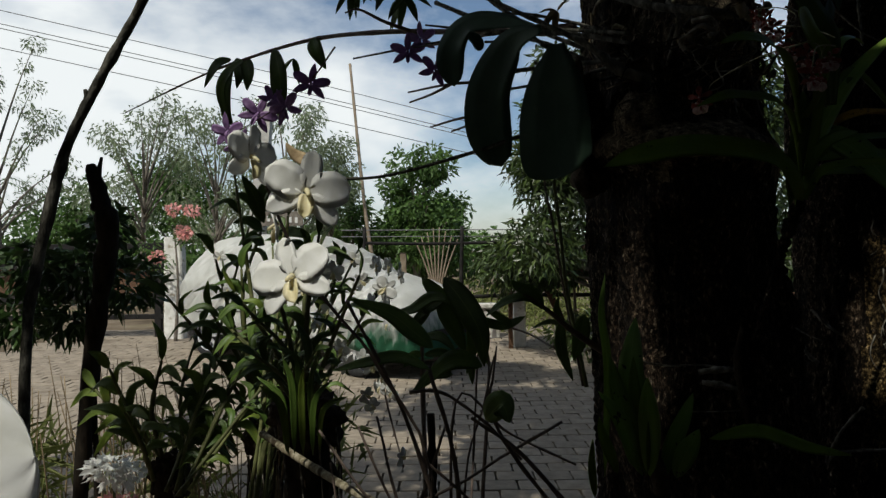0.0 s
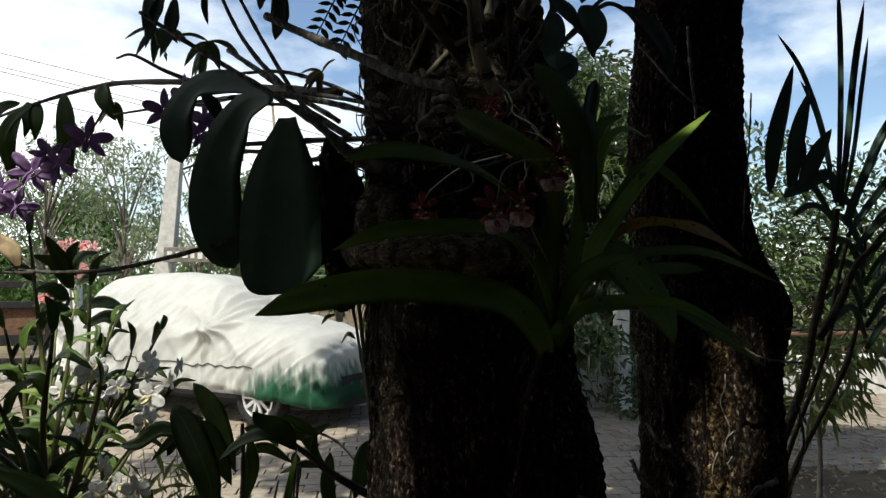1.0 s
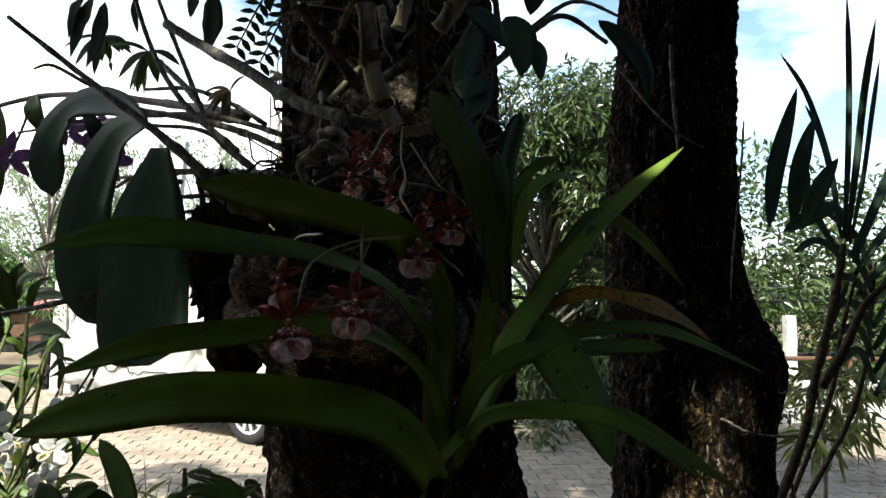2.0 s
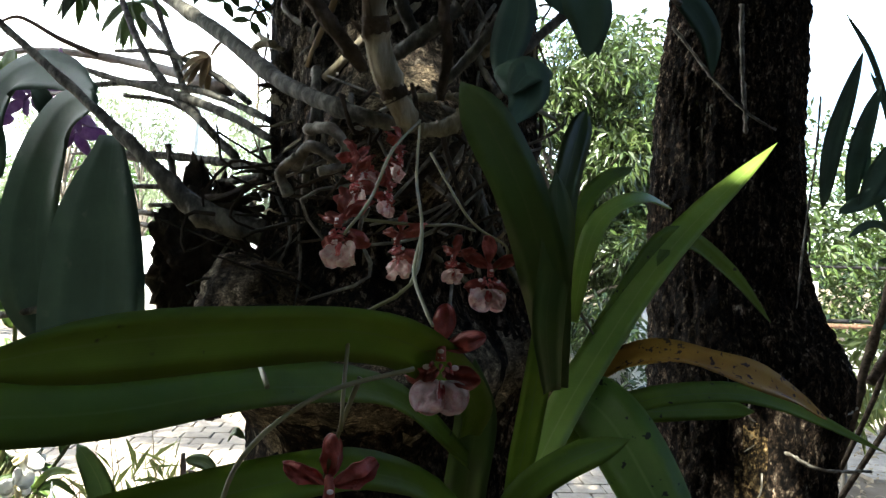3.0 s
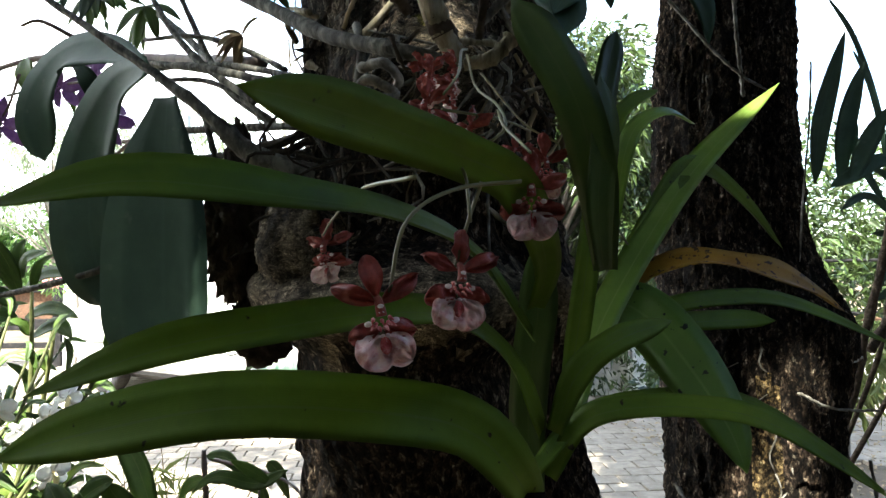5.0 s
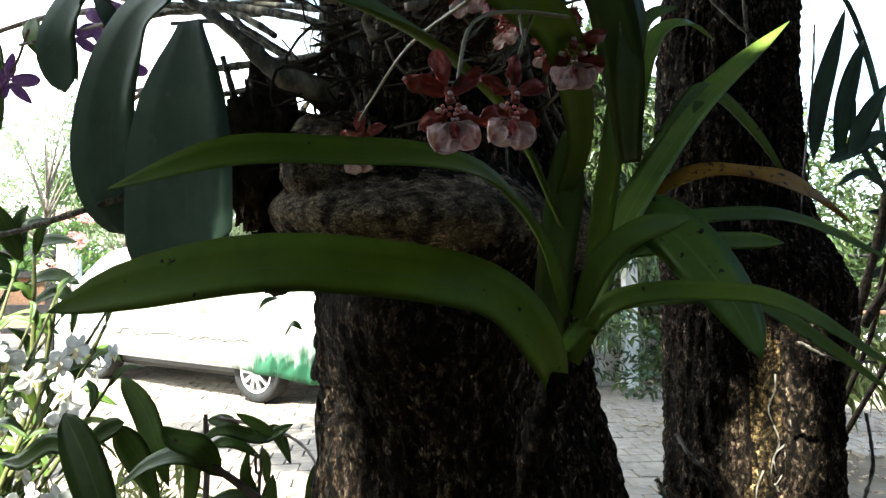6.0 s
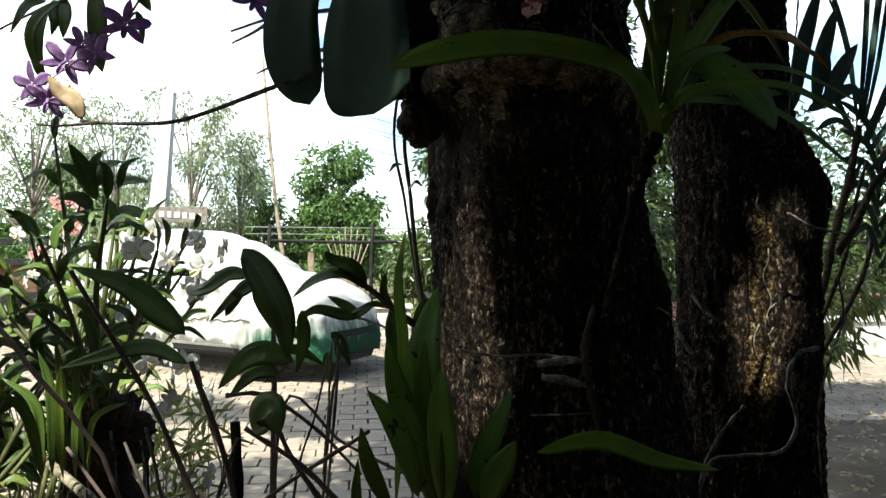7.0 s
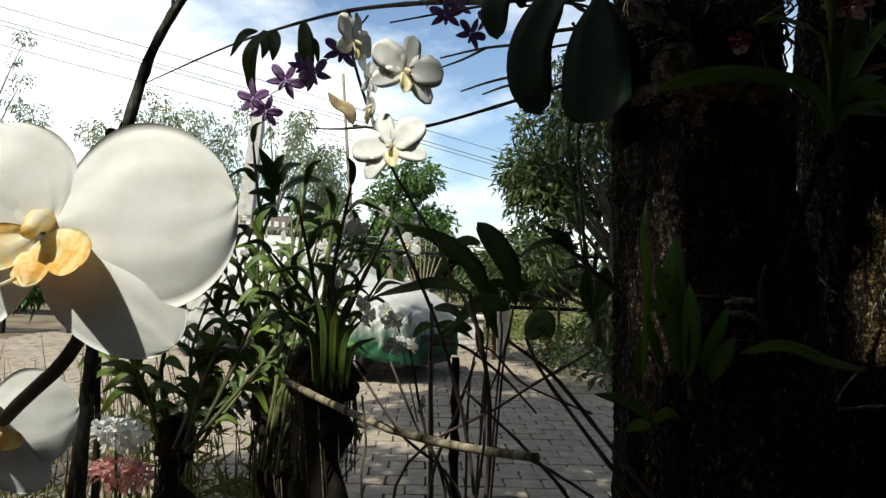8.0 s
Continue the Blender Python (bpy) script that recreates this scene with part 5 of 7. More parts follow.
def red_flower(parent, lip_at, turn, nod=0.0, scale=1.0, roll=0.0):
    """A flower whose lip's edge hangs at lip_at; turn: yaw in degrees (0 looks along -y)."""
    m = Matrix.Translation(lip_at) @ Euler((radians(nod), radians(roll), radians(turn))).to_matrix().to_4x4() @ Matrix.Scale(scale * 0.76, 4) @ Matrix.Translation((0, 0.002, 0.0165))
    RED = REDS[next(red_count) % len(REDS)]
    f = part("flower", RED[0], None, parent, m=m)
    part("lip", RED[1], None, f, "pale pink frilled lip", m=m)
    part("crest", RED[2], None, f, m=m)
    part("callus", RED[3], None, f, m=m)
    return m.translation


onc = strap_orchid()
SP = M["flowerstem"]
for pts in ([(0.373, 0.795, 1.630), (0.361, 0.716, 1.604), (0.355, 0.671, 1.582), (0.348, 0.656, 1.570)],
            [(0.373, 0.795, 1.627), (0.371, 0.745, 1.596), (0.372, 0.685, 1.573), (0.368, 0.650, 1.556), (0.353, 0.645, 1.546), (0.352, 0.625, 1.537), (0.352, 0.615, 1.523)],
            [(0.372, 0.685, 1.571), (0.369, 0.655, 1.559), (0.372, 0.639, 1.550), (0.374, 0.634, 1.546)],
            [(0.378, 0.775, 1.611), (0.395, 0.748, 1.579), (0.411, 0.742, 1.567), (0.404, 0.738, 1.556)],
            [(0.351, 0.706, 1.576), (0.372, 0.715, 1.575), (0.387, 0.734, 1.576), (0.397, 0.743, 1.574)],
            [(0.369, 0.626, 1.536), (0.347, 0.612, 1.532), (0.333, 0.596, 1.522), (0.3285, 0.592, 1.504)],
            [(0.356, 0.619, 1.535), (0.352, 0.619, 1.524), (0.348, 0.620, 1.510)],
            [(0.336, 0.607, 1.535), (0.318, 0.67, 1.538), (0.303, 0.735, 1.532), (0.297, 0.744, 1.524)]):
    stem_part(onc, pts, (0.0007, 0.0005), SP, name="flower_stalk", n=20, seg=6)
for at_, turn, nod, sc, roll in (((0.3775, 0.650, 1.5166), -8, -5, 0.92, 0), ((0.402, 0.735, 1.539), 10, 0, 0.85, 3), ((0.3438, 0.689, 1.5575), -35, -10, 0.82, -8), ((0.365, 0.715, 1.553), -60, 0, 0.75, -5),
                                  ((0.388, 0.738, 1.550), -50, 0, 0.6, 0), ((0.362, 0.765, 1.595), 70, 0, 0.7, 12), ((0.349, 0.711, 1.578), -55, 0, 0.7, -15), ((0.352, 0.736, 1.590), 40, -15, 0.62, -20),
                                  ((0.298, 0.765, 1.499), -38, 0, 0.95, -8), ((0.3285, 0.588, 1.4845), 10, -4, 0.76, -8), ((0.3476, 0.617, 1.4905), 14, 0, 0.82, 6),
                                  ((0.358, 0.740, 1.578), 60, 0, 0.62, 10)):
    red_flower(onc, at_, turn, nod, sc, roll)

# ---- the orchid with thick hanging leaves ----
hang = thing("thick_leaf_orchid", "orchid with thick hanging blue-green leaves beside the burl", "orchid", (0.20, 0.92, 1.56))
stem_part(hang, [(0.277, 0.891, 1.571), (0.243, 0.888, 1.581), (0.222, 0.890, 1.597), (0.195, 0.897, 1.622), (0.144, 0.930, 1.661), (0.059, 0.986, 1.723), (-0.028, 1.042, 1.788)], [0.008, 0.008, 0.006, 0.0042, 0.0032, 0.0028, 0.0024], M["cane"], "thick grey stem", n=34, seg=10, rough=0.25, rings=6)
for k in range(7):
    a = Vector((0.240, 0.894, 1.585))
    b = Vector((0.273, 0.901, 1.576)) + Vector((0.0, 0.012 * math.sin(k * 2), -0.022 + 0.0085 * k))
    stem_part(hang, [a + Vector((0, 0, -0.006 + 0.002 * k)), a.lerp(b, 0.5) + Vector((0, -0.004, 0.004 * math.sin(k))), b], (0.0035, 0.0025), M["rootmass"], name="root", n=12, seg=6, rough=0.12)
for pts, w, kw in (
    ([(0.133, 0.973, 1.672), (0.087, 1.017, 1.693), (0.041, 1.042, 1.695), (0.017, 1.046, 1.656), (0.021, 1.048, 1.604)], 0.052, dict(face=(-0.3, -0.75, 0.55))),
    ([(0.143, 0.953, 1.662), (0.106, 0.987, 1.649), (0.075, 1.013, 1.591), (0.073, 1.016, 1.531), (0.091, 1.017, 1.474)], 0.074, dict(face=(-0.4, -0.9, 0.3))),
    ([(0.163, 0.938, 1.636), (0.160, 0.934, 1.585), (0.159, 0.932, 1.515), (0.161, 0.928, 1.470), (0.165, 0.924, 1.446)], 0.102, dict(face=(-0.45, -0.9, 0.05))),
    ([(0.038, 1.067, 1.698), (0.056, 1.056, 1.679), (0.064, 1.056, 1.662)], 0.018, dict(face=(-0.2, -1, 0.1))),
):
    leaf_part(hang, pts, w, M["thick"], kind="tongue", fold=0.22, thick=0.0026, n=26, **kw)
# its long bare shoot that ends in a brown curled leaf and flowers
shoot = thing("hanging_shoot", "long bare orchid shoot ending in a curled leaf", "orchid shoot", (0.048, 0.861, 1.463))
stem_part(shoot, [(0.17, 1.00, 1.535), (0.110, 1.010, 1.516), (0.053, 1.028, 1.499), (-0.088, 1.148, 1.4777), (-0.170, 1.160, 1.473), (-0.226, 1.170, 1.477)], [0.003, 0.0032, 0.003, 0.0028, 0.0025, 0.002], M["cane"], n=40, seg=7, rings=6)
stem_part(shoot, [(-0.200, 1.156, 1.473), (-0.255, 1.19, 1.474), (-0.310, 1.225, 1.480)], (0.0028, 0.001), M["purplestem"], name="side_shoot", n=10, seg=6)
leaf_part(shoot, [(-0.226, 1.170, 1.479), (-0.234, 1.166, 1.503), (-0.258, 1.176, 1.518), (-0.276, 1.184, 1.541)], 0.024, M["dry"], "curled tan-brown leaf", face=(0, -1, 0.3), kind="lance", fold=0.4)
for pts in ([(0.115, 1.16, 1.640), (0.020, 1.26, 1.660), (-0.067, 1.367, 1.670)], [(0.020, 1.26, 1.660), (-0.020, 1.31, 1.652), (-0.064, 1.36, 1.648)], [(0.115, 1.16, 1.588), (0.040, 1.26, 1.596), (-0.022, 1.347, 1.595)],
            [(0.115, 1.17, 1.575), (0.060, 1.24, 1.580), (0.020, 1.30, 1.578)]):
    stem_part(shoot, pts, (0.0034, 0.0018), M["purplestem"], name="shoot_tip", n=10, seg=6)

# ---- grey canes of the old dendrobium on the trunk ----
canes = thing("dendrobium_canes", "clump of bare grey dendrobium canes tied to the trunk", "orchid", (0.30, 0.87, 1.66))
for pts, r, mat in (
    ([(0.117, 1.083, 1.804), (0.171, 1.029, 1.762), (0.227, 0.965, 1.719), (0.283, 0.891, 1.670), (0.322, 0.838, 1.645), (0.346, 0.822, 1.635), (0.360, 0.826, 1.633)], [0.009, 0.010, 0.011, 0.010, 0.010, 0.009, 0.007], "cane"),
    ([(-0.027, 1.232, 1.762), (0.070, 1.146, 1.723), (0.165, 1.059, 1.691), (0.231, 0.995, 1.662), (0.270, 0.952, 1.639)], [0.003, 0.006, 0.008, 0.007, 0.005], "cane"),
    ([(-0.176, 1.352, 1.736), (-0.028, 1.252, 1.732), (0.103, 1.144, 1.718), (0.190, 1.058, 1.694), (0.270, 0.952, 1.653)], [0.003, 0.005, 0.006, 0.006, 0.005], "cane"),
    ([(-0.009, 1.442, 1.880), (0.060, 1.337, 1.813), (0.133, 1.202, 1.737), (0.181, 1.118, 1.706)], [0.008, 0.009, 0.008, 0.006], "cane"),
    ([(0.081, 1.145, 1.648), (0.176, 1.058, 1.636), (0.264, 0.962, 1.620)], [0.006, 0.007, 0.006], "cane"),
    ([(0.115, 1.102, 1.612), (0.192, 1.037, 1.610), (0.264, 0.962, 1.614)], [0.004, 0.006, 0.006], "cane"),
    ([(0.153, 1.080, 1.649), (0.166, 1.059, 1.615), (0.178, 1.038, 1.576)], [0.005, 0.006, 0.005], "cane"),
    ([(0.139, 1.080, 1.594), (0.205, 1.026, 1.595), (0.265, 0.962, 1.600)], [0.004, 0.005, 0.005], "cane"),
    ([(0.346, 0.797, 1.713), (0.348, 0.797, 1.691), (0.350, 0.802, 1.671), (0.358, 0.806, 1.648), (0.370, 0.815, 1.629)], [0.0085, 0.0085, 0.009, 0.009, 0.007], "paper"),
    ([(0.296, 0.831, 1.725), (0.314, 0.829, 1.698), (0.333, 0.828, 1.674), (0.342, 0.832, 1.663)], [0.008, 0.009, 0.009, 0.006], "rootmass"),
    ([(0.386, 0.825, 1.726), (0.385, 0.825, 1.698), (0.388, 0.829, 1.676), (0.385, 0.835, 1.649)], [0.007, 0.007, 0.006, 0.005], "rootmass"),
    ([(0.394, 0.834, 1.702), (0.378, 0.835, 1.688), (0.363, 0.836, 1.677), (0.353, 0.842, 1.669)], [0.008, 0.009, 0.008, 0.005], "cane"),
    ([(0.427, 0.822, 1.717), (0.418, 0.828, 1.697), (0.403, 0.834, 1.677), (0.386, 0.834, 1.658)], [0.006, 0.007, 0.006, 0.005], "cane"),
    ([(0.403, 0.823, 1.645), (0.390, 0.819, 1.632), (0.374, 0.820, 1.629)], [0.006, 0.006, 0.005], "paper"),
    ([(0.356, 0.837, 1.730), (0.361, 0.836, 1.705), (0.369, 0.841, 1.688)], [0.006, 0.008, 0.007], "cane"),
    ([(0.582, 0.978, 1.766), (0.524, 0.934, 1.772), (0.472, 0.893, 1.725), (0.434, 0.869, 1.686)], [0.004, 0.005, 0.006, 0.006], "cane"),
    ([(0.616, 1.022, 1.811), (0.547, 0.970, 1.803), (0.484, 0.920, 1.747)], [0.003, 0.004, 0.005], "purplestem"),
    ([(0.370, 0.855, 1.721), (0.379, 0.852, 1.754), (0.386, 0.849, 1.789)], [0.007, 0.007, 0.006], "paper"),
    ([(0.402, 0.851, 1.721), (0.424, 0.846, 1.754), (0.444, 0.842, 1.789)], [0.009, 0.009, 0.008], "paper"),
    ([(0.007, 1.266, 1.927), (0.067, 1.185, 1.809), (0.136, 1.092, 1.717), (0.214, 1.007, 1.649)], [0.005, 0.006, 0.007, 0.006], "cane"),
    ([(0.027, 1.293, 1.940), (0.094, 1.212, 1.811), (0.163, 1.110, 1.692), (0.227, 1.026, 1.633)], [0.005, 0.006, 0.007, 0.006], "cane"),
    ([(0.056, 1.198, 1.763), (0.131, 1.131, 1.746), (0.197, 1.066, 1.711), (0.241, 1.003, 1.676)], [0.004, 0.005, 0.005, 0.005], "cane"),
    ([(0.078, 1.168, 1.710), (0.158, 1.091, 1.687), (0.227, 1.026, 1.636)], [0.004, 0.005, 0.005], "cane"),
):
    stem_part(canes, pts, [k * (0.78 if mat == "paper" else 0.52) for k in r], M[mat], "papery banded cane" if mat == "paper" else "", "cane", n=30, seg=10, rough=0.18, rings=7)
for a, b in (((0.3485, 0.797, 1.682), (0.3495, 0.800, 1.674)), ((0.356, 0.805, 1.652), (0.361, 0.808, 1.643))):
    stem_part(canes, [a, Vector(a).lerp(Vector(b), 0.5), b], (0.0073, 0.0075), M["rootmass"], "dark node band", "node", n=6, seg=12, rough=0.1)
for pts, w in (([(0.424, 0.807, 1.708), (0.420, 0.792, 1.683), (0.414, 0.783, 1.661), (0.411, 0.763, 1.638)], 0.020), ([(0.445, 0.791, 1.708), (0.452, 0.785, 1.693), (0.456, 0.785, 1.679), (0.455, 0.785, 1.663)], 0.024),
               ([(0.408, 0.773, 1.653), (0.418, 0.762, 1.645), (0.420, 0.757, 1.634), (0.410, 0.748, 1.620)], 0.022), ([(0.433, 0.771, 1.653), (0.421, 0.762, 1.648), (0.413, 0.757, 1.637)], 0.018),
               ([(0.660, 1.24, 1.90), (0.690, 1.22, 1.862), (0.712, 1.205, 1.818), (0.718, 1.205, 1.77)], 0.032), ([(0.418, 0.803, 1.718), (0.435, 0.802, 1.706), (0.447, 0.801, 1.689)], 0.016),
               ([(0.492, 0.955, 1.828), (0.502, 0.955, 1.804), (0.499, 0.957, 1.781)], 0.026), ([(0.483, 0.941, 1.748), (0.501, 0.939, 1.737), (0.506, 0.940, 1.710)], 0.020)):
    leaf_part(canes, pts, w, M["thick"], "drooping dull green leaf", kind="lance", face=(-0.2, -0.9, 0.35), fold=0.25, n=16)
for pts in ([(0.306, 0.829, 1.607), (0.315, 0.814, 1.617), (0.327, 0.808, 1.612), (0.333, 0.808, 1.607), (0.322, 0.803, 1.603)], [(0.303, 0.829, 1.592), (0.298, 0.830, 1.604), (0.308, 0.819, 1.612)], [(0.312, 0.829, 1.628), (0.326, 0.813, 1.627), (0.335, 0.812, 1.617), (0.330, 0.818, 1.609)]):
    stem_part(canes, pts, (0.0035, 0.0025), M["root"], "curled pale root", "root", n=20, seg=7, rough=0.3)
# withered leaf tufts on the bare canes
for c, n_ in (((0.188, 1.078, 1.731), 7), ((-0.084, 1.598, 1.952), 8), ((-0.227, 1.737, 2.027), 9), ((-0.476, 2.167, 1.972), 3)):
    g = random.Random(n_)
    for i in range(n_):
        d = Vector((g.uniform(-1, 1), g.uniform(-0.5, 0.5), g.uniform(-1, 0.2))).normalized()
        k = 0.03 if n_ == 7 else 0.07
        leaf_part(canes, [Vector(c), Vector(c) + d * k * 0.5, Vector(c) + d * k - Vector((0, 0, k * 0.25))], k * 0.32, M["dry"] if n_ == 7 else M["dendleaf"], kind="lance", n=6)

# ---- flowers of the other orchids ----
def five_petals(pet, pw, sep, sw, lipmat, mat, name, lip=0.62):
    bm = bmesh.new()
    for a in (0, 2.2, -2.2):
        petal(bm, sep, sw, a, 0.10, "lance" if sw < sep * 0.5 else "oval", 0.1, 0.002, n=9, fold=0.15)
    for a in (1.25, -1.25):
        petal(bm, pet, pw, a, 0.14, "round" if pw > pet * 0.7 else "oval", 0.12, 0.002, n=10, fold=0.12)
    a_ = mesh_of(bm, name, M[mat])
    bm = bmesh.new()
    petal(bm, pet * lip, pw * lip * 0.8, math.pi, 0.55, "oval", 0.25, 0.001, n=8, fold=0.7)
    tube(bm, [(0, 0.002, 0.002), (0, -pet * 0.2, -pet * 0.04), (0, -pet * 0.34, -pet * 0.14)], (pet * lip * 0.12, pet * lip * 0.07), 6, 8)
    return a_, mesh_of(bm, "lip", M[lipmat])


WHITE = five_petals(0.027, 0.0225, 0.026, 0.0150, "cream", "white", "flower")
PURPLE = five_petals(0.030, 0.016, 0.030, 0.012, "purple", "purple", "flower")


def moth_meshes():
    bm = bmesh.new()
    for a, ln, w, wa, pt in ((-0.55, 0.036, 0.036, 0.85, 0.75), (2.25, 0.052, 0.034, 0.8, 0.8), (-2.25, 0.052, 0.034, 0.8, 0.8)):
        broad_petal(bm, ln, w, a, 0.001, 0.04, 0.18, wa, pt, a + 3, 0.0008)
    for a in (1.32, -1.32):
        broad_petal(bm, 0.056, 0.062, a, 0.002, 0.12, 0.22, 0.78, 0.55, a, 0.0009)
    pet = mesh_of(bm, "flower", M["white"])
    bm = bmesh.new()
    for a in (0.95, -0.95):
        broad_petal(bm, 0.019, 0.015, math.pi + a, 0.002, 0.75, -0.5, 0.8, 0.7, a + 8, n=12, m=8)
    broad_petal(bm, 0.0155, 0.011, math.pi, 0.003, 0.75, 0.4, 0.7, 0.8, 5, n=12, m=8)
    tube(bm, [(0, 0.001, 0.003), (0, -0.006, 0.002), (0, -0.011, -0.003)], [0.0035, 0.003, 0.0022], 8, 10)
    for x in (-1, 1):
        tube(bm, [(0, -0.014, -0.016), (x * 0.003, -0.018, -0.019), (x * 0.006, -0.017, -0.018)], (0.0007, 0.0003), 8, 5)
    return pet, mesh_of(bm, "lip", M["throat"])


PHAL = moth_meshes()


def bloom(parent, kind, at, turn=0.0, nod=0.0, roll=0.0, scale=1.0, liplabel="cream lip"):
    m = Matrix.Translation(at) @ Euler((radians(nod), radians(roll), radians(turn))).to_matrix().to_4x4() @ Matrix.Scale(scale, 4)
    f = part("flower", kind[0], None, parent, m=m)
    part("lip", kind[1], None, f, liplabel, m=m)


# white dendrobium spray close to the path
spray = thing("white_dendrobium", "white dendrobium flower spray on a thin arching stalk", "orchid", (-0.011, 0.724, 1.066))
stem_part(spray, [(-0.06, 0.86, -0.02), (-0.05, 0.80, 0.6), (-0.011, 0.724, 1.066), (-0.064, 0.677, 1.226), (-0.099, 0.643, 1.284), (-0.125, 0.621, 1.324), (-0.149, 0.609, 1.380), (-0.164, 0.608, 1.424), (-0.173, 0.608, 1.457)], (0.0018, 0.0014), M["purplestem"], name="stalk", n=30, seg=7)
for at_, turn, nod, roll, sc in (((-0.110, 0.543, 1.397), 22, -5, 12, 1.28), ((-0.121, 0.538, 1.328), -12, -14, -20, 1.28), ((-0.160, 0.562, 1.428), 62, 0, 10, 1.05), ((-0.142, 0.575, 1.372), -75, 8, 25, 0.95), ((-0.143, 0.572, 1.400), 120, 5, -15, 0.8)):
    bloom(spray, WHITE, at_, turn, nod, roll, sc)

# moth orchid with large white flowers
moth = thing("moth_orchid", "white moth orchid with large round petals and a yellow throat", "orchid", (-0.333, 0.335, 1.107))
stem_part(moth, [(-0.46, 0.36, -0.02), (-0.43, 0.34, 0.6), (-0.356, 0.352, 1.082), (-0.318, 0.334, 1.133), (-0.274, 0.306, 1.169), (-0.260, 0.297, 1.194), (-0.272, 0.297, 1.219), (-0.276, 0.294, 1.230)], (0.0042, 0.0034), M["purplestem"], name="stalk", n=24, seg=8)
bloom(moth, PHAL, (-0.279, 0.289, 1.236), 12, -8, 2, 1.62, "yellow and orange throat")
bloom(moth, PHAL, (-0.339, 0.342, 1.124), 50, -20, 10, 0.97, "yellow and orange throat")

# purple dendrobium hanging from the canes
pur = thing("purple_dendrobium", "arching dendrobium stem with drooping leaves and purple flowers", "orchid", (0.24, 1.02, 1.68))
PS = [(0.211, 1.055, 1.697), (0.119, 1.213, 1.745), (0.002, 1.373, 1.795), (-0.125, 1.485, 1.832), (-0.309, 1.672, 1.878), (-0.504, 1.822, 1.881), (-0.721, 1.995, 1.870), (-1.078, 2.284, 1.826)]
stem_part(pur, PS, [0.006, 0.006, 0.0058, 0.0055, 0.005, 0.004, 0.003, 0.002], M["purplestem"], n=44, seg=7, rings=5)
stem_part(pur, [(-0.060, 1.429, 1.814), (-0.120, 1.434, 1.838), (-0.175, 1.438, 1.866), (-0.205, 1.441, 1.860)], (0.0045, 0.0018), M["purplestem"], name="side_shoot", n=14, seg=6)
for pts, w in (([(-0.320, 1.673, 1.881), (-0.307, 1.653, 1.843), (-0.283, 1.653, 1.796)], 0.032), ([(-0.439, 1.765, 1.884), (-0.422, 1.747, 1.809), (-0.420, 1.750, 1.735), (-0.414, 1.751, 1.691)], 0.042),
               ([(-0.542, 1.856, 1.887), (-0.527, 1.836, 1.836), (-0.533, 1.839, 1.790)], 0.034), ([(-0.545, 1.856, 1.884), (-0.588, 1.842, 1.836), (-0.607, 1.847, 1.784), (-0.582, 1.849, 1.685)], 0.030),
               ([(-0.590, 1.884, 1.891), (-0.624, 1.866, 1.868), (-0.662, 1.869, 1.805)], 0.030), ([(-0.583, 1.884, 1.886), (-0.598, 1.866, 1.803), (-0.597, 1.866, 1.731), (-0.580, 1.866, 1.699)], 0.030), ([(-0.575, 1.883, 1.893), (-0.558, 1.863, 1.844), (-0.569, 1.864, 1.802)], 0.03)):
    leaf_part(pur, pts, w * 1.2, M["dendleaf"], kind="lance", face=(-0.3, -0.9, 0.3), fold=0.3, n=14)
for at_, turn, roll, sc in (((-0.305, 1.570, 1.741), 20, 10, 1.1), ((-0.373, 1.604, 1.692), -30, -20, 1.15), ((-0.460, 1.679, 1.693), 10, 30, 1.2), ((-0.562, 1.765, 1.664), -20, 0, 1.25), ((-0.524, 1.744, 1.626), 30, 15, 1.1), ((-0.419, 1.657, 1.723), 50, 40, 0.9)):
    bloom(pur, PURPLE, at_, turn, 15, roll, sc * 1.35, "violet lip")
stem_part(pur, [(-0.236, 1.495, 1.803), (-0.302, 1.570, 1.753), (-0.395, 1.626, 1.700), (-0.533, 1.744, 1.660)], (0.0022, 0.0014), M["purplestem"], name="flower_stalk", n=16, seg=6)
# violet flowers near the canes
pur2 = thing("purple_dendrobium", "small violet dendrobium flowers by the canes", "orchid", (0.000, 1.200, 1.705))
for at_, turn, roll in (((-0.061, 1.250, 1.719), 0, 0), ((-0.011, 1.250, 1.683), 30, 20), ((-0.037, 1.280, 1.751), -30, 0), ((0.010, 1.200, 1.695), 60, -20)):
    bloom(pur2, PURPLE, at_, turn, 10, roll, 1.1, "violet lip")
stem_part(pur2, [(0.080, 1.050, 1.687), (0.020, 1.150, 1.705), (-0.052, 1.250, 1.726)], (0.003, 0.0015), M["purplestem"], name="flower_stalk", n=12, seg=6)
# pinnate foliage that hangs in from above
fern = thing("hanging_fern", "dark pinnate fern fronds hanging from the branches", "fern", (0.1, 1.15, 2.0))
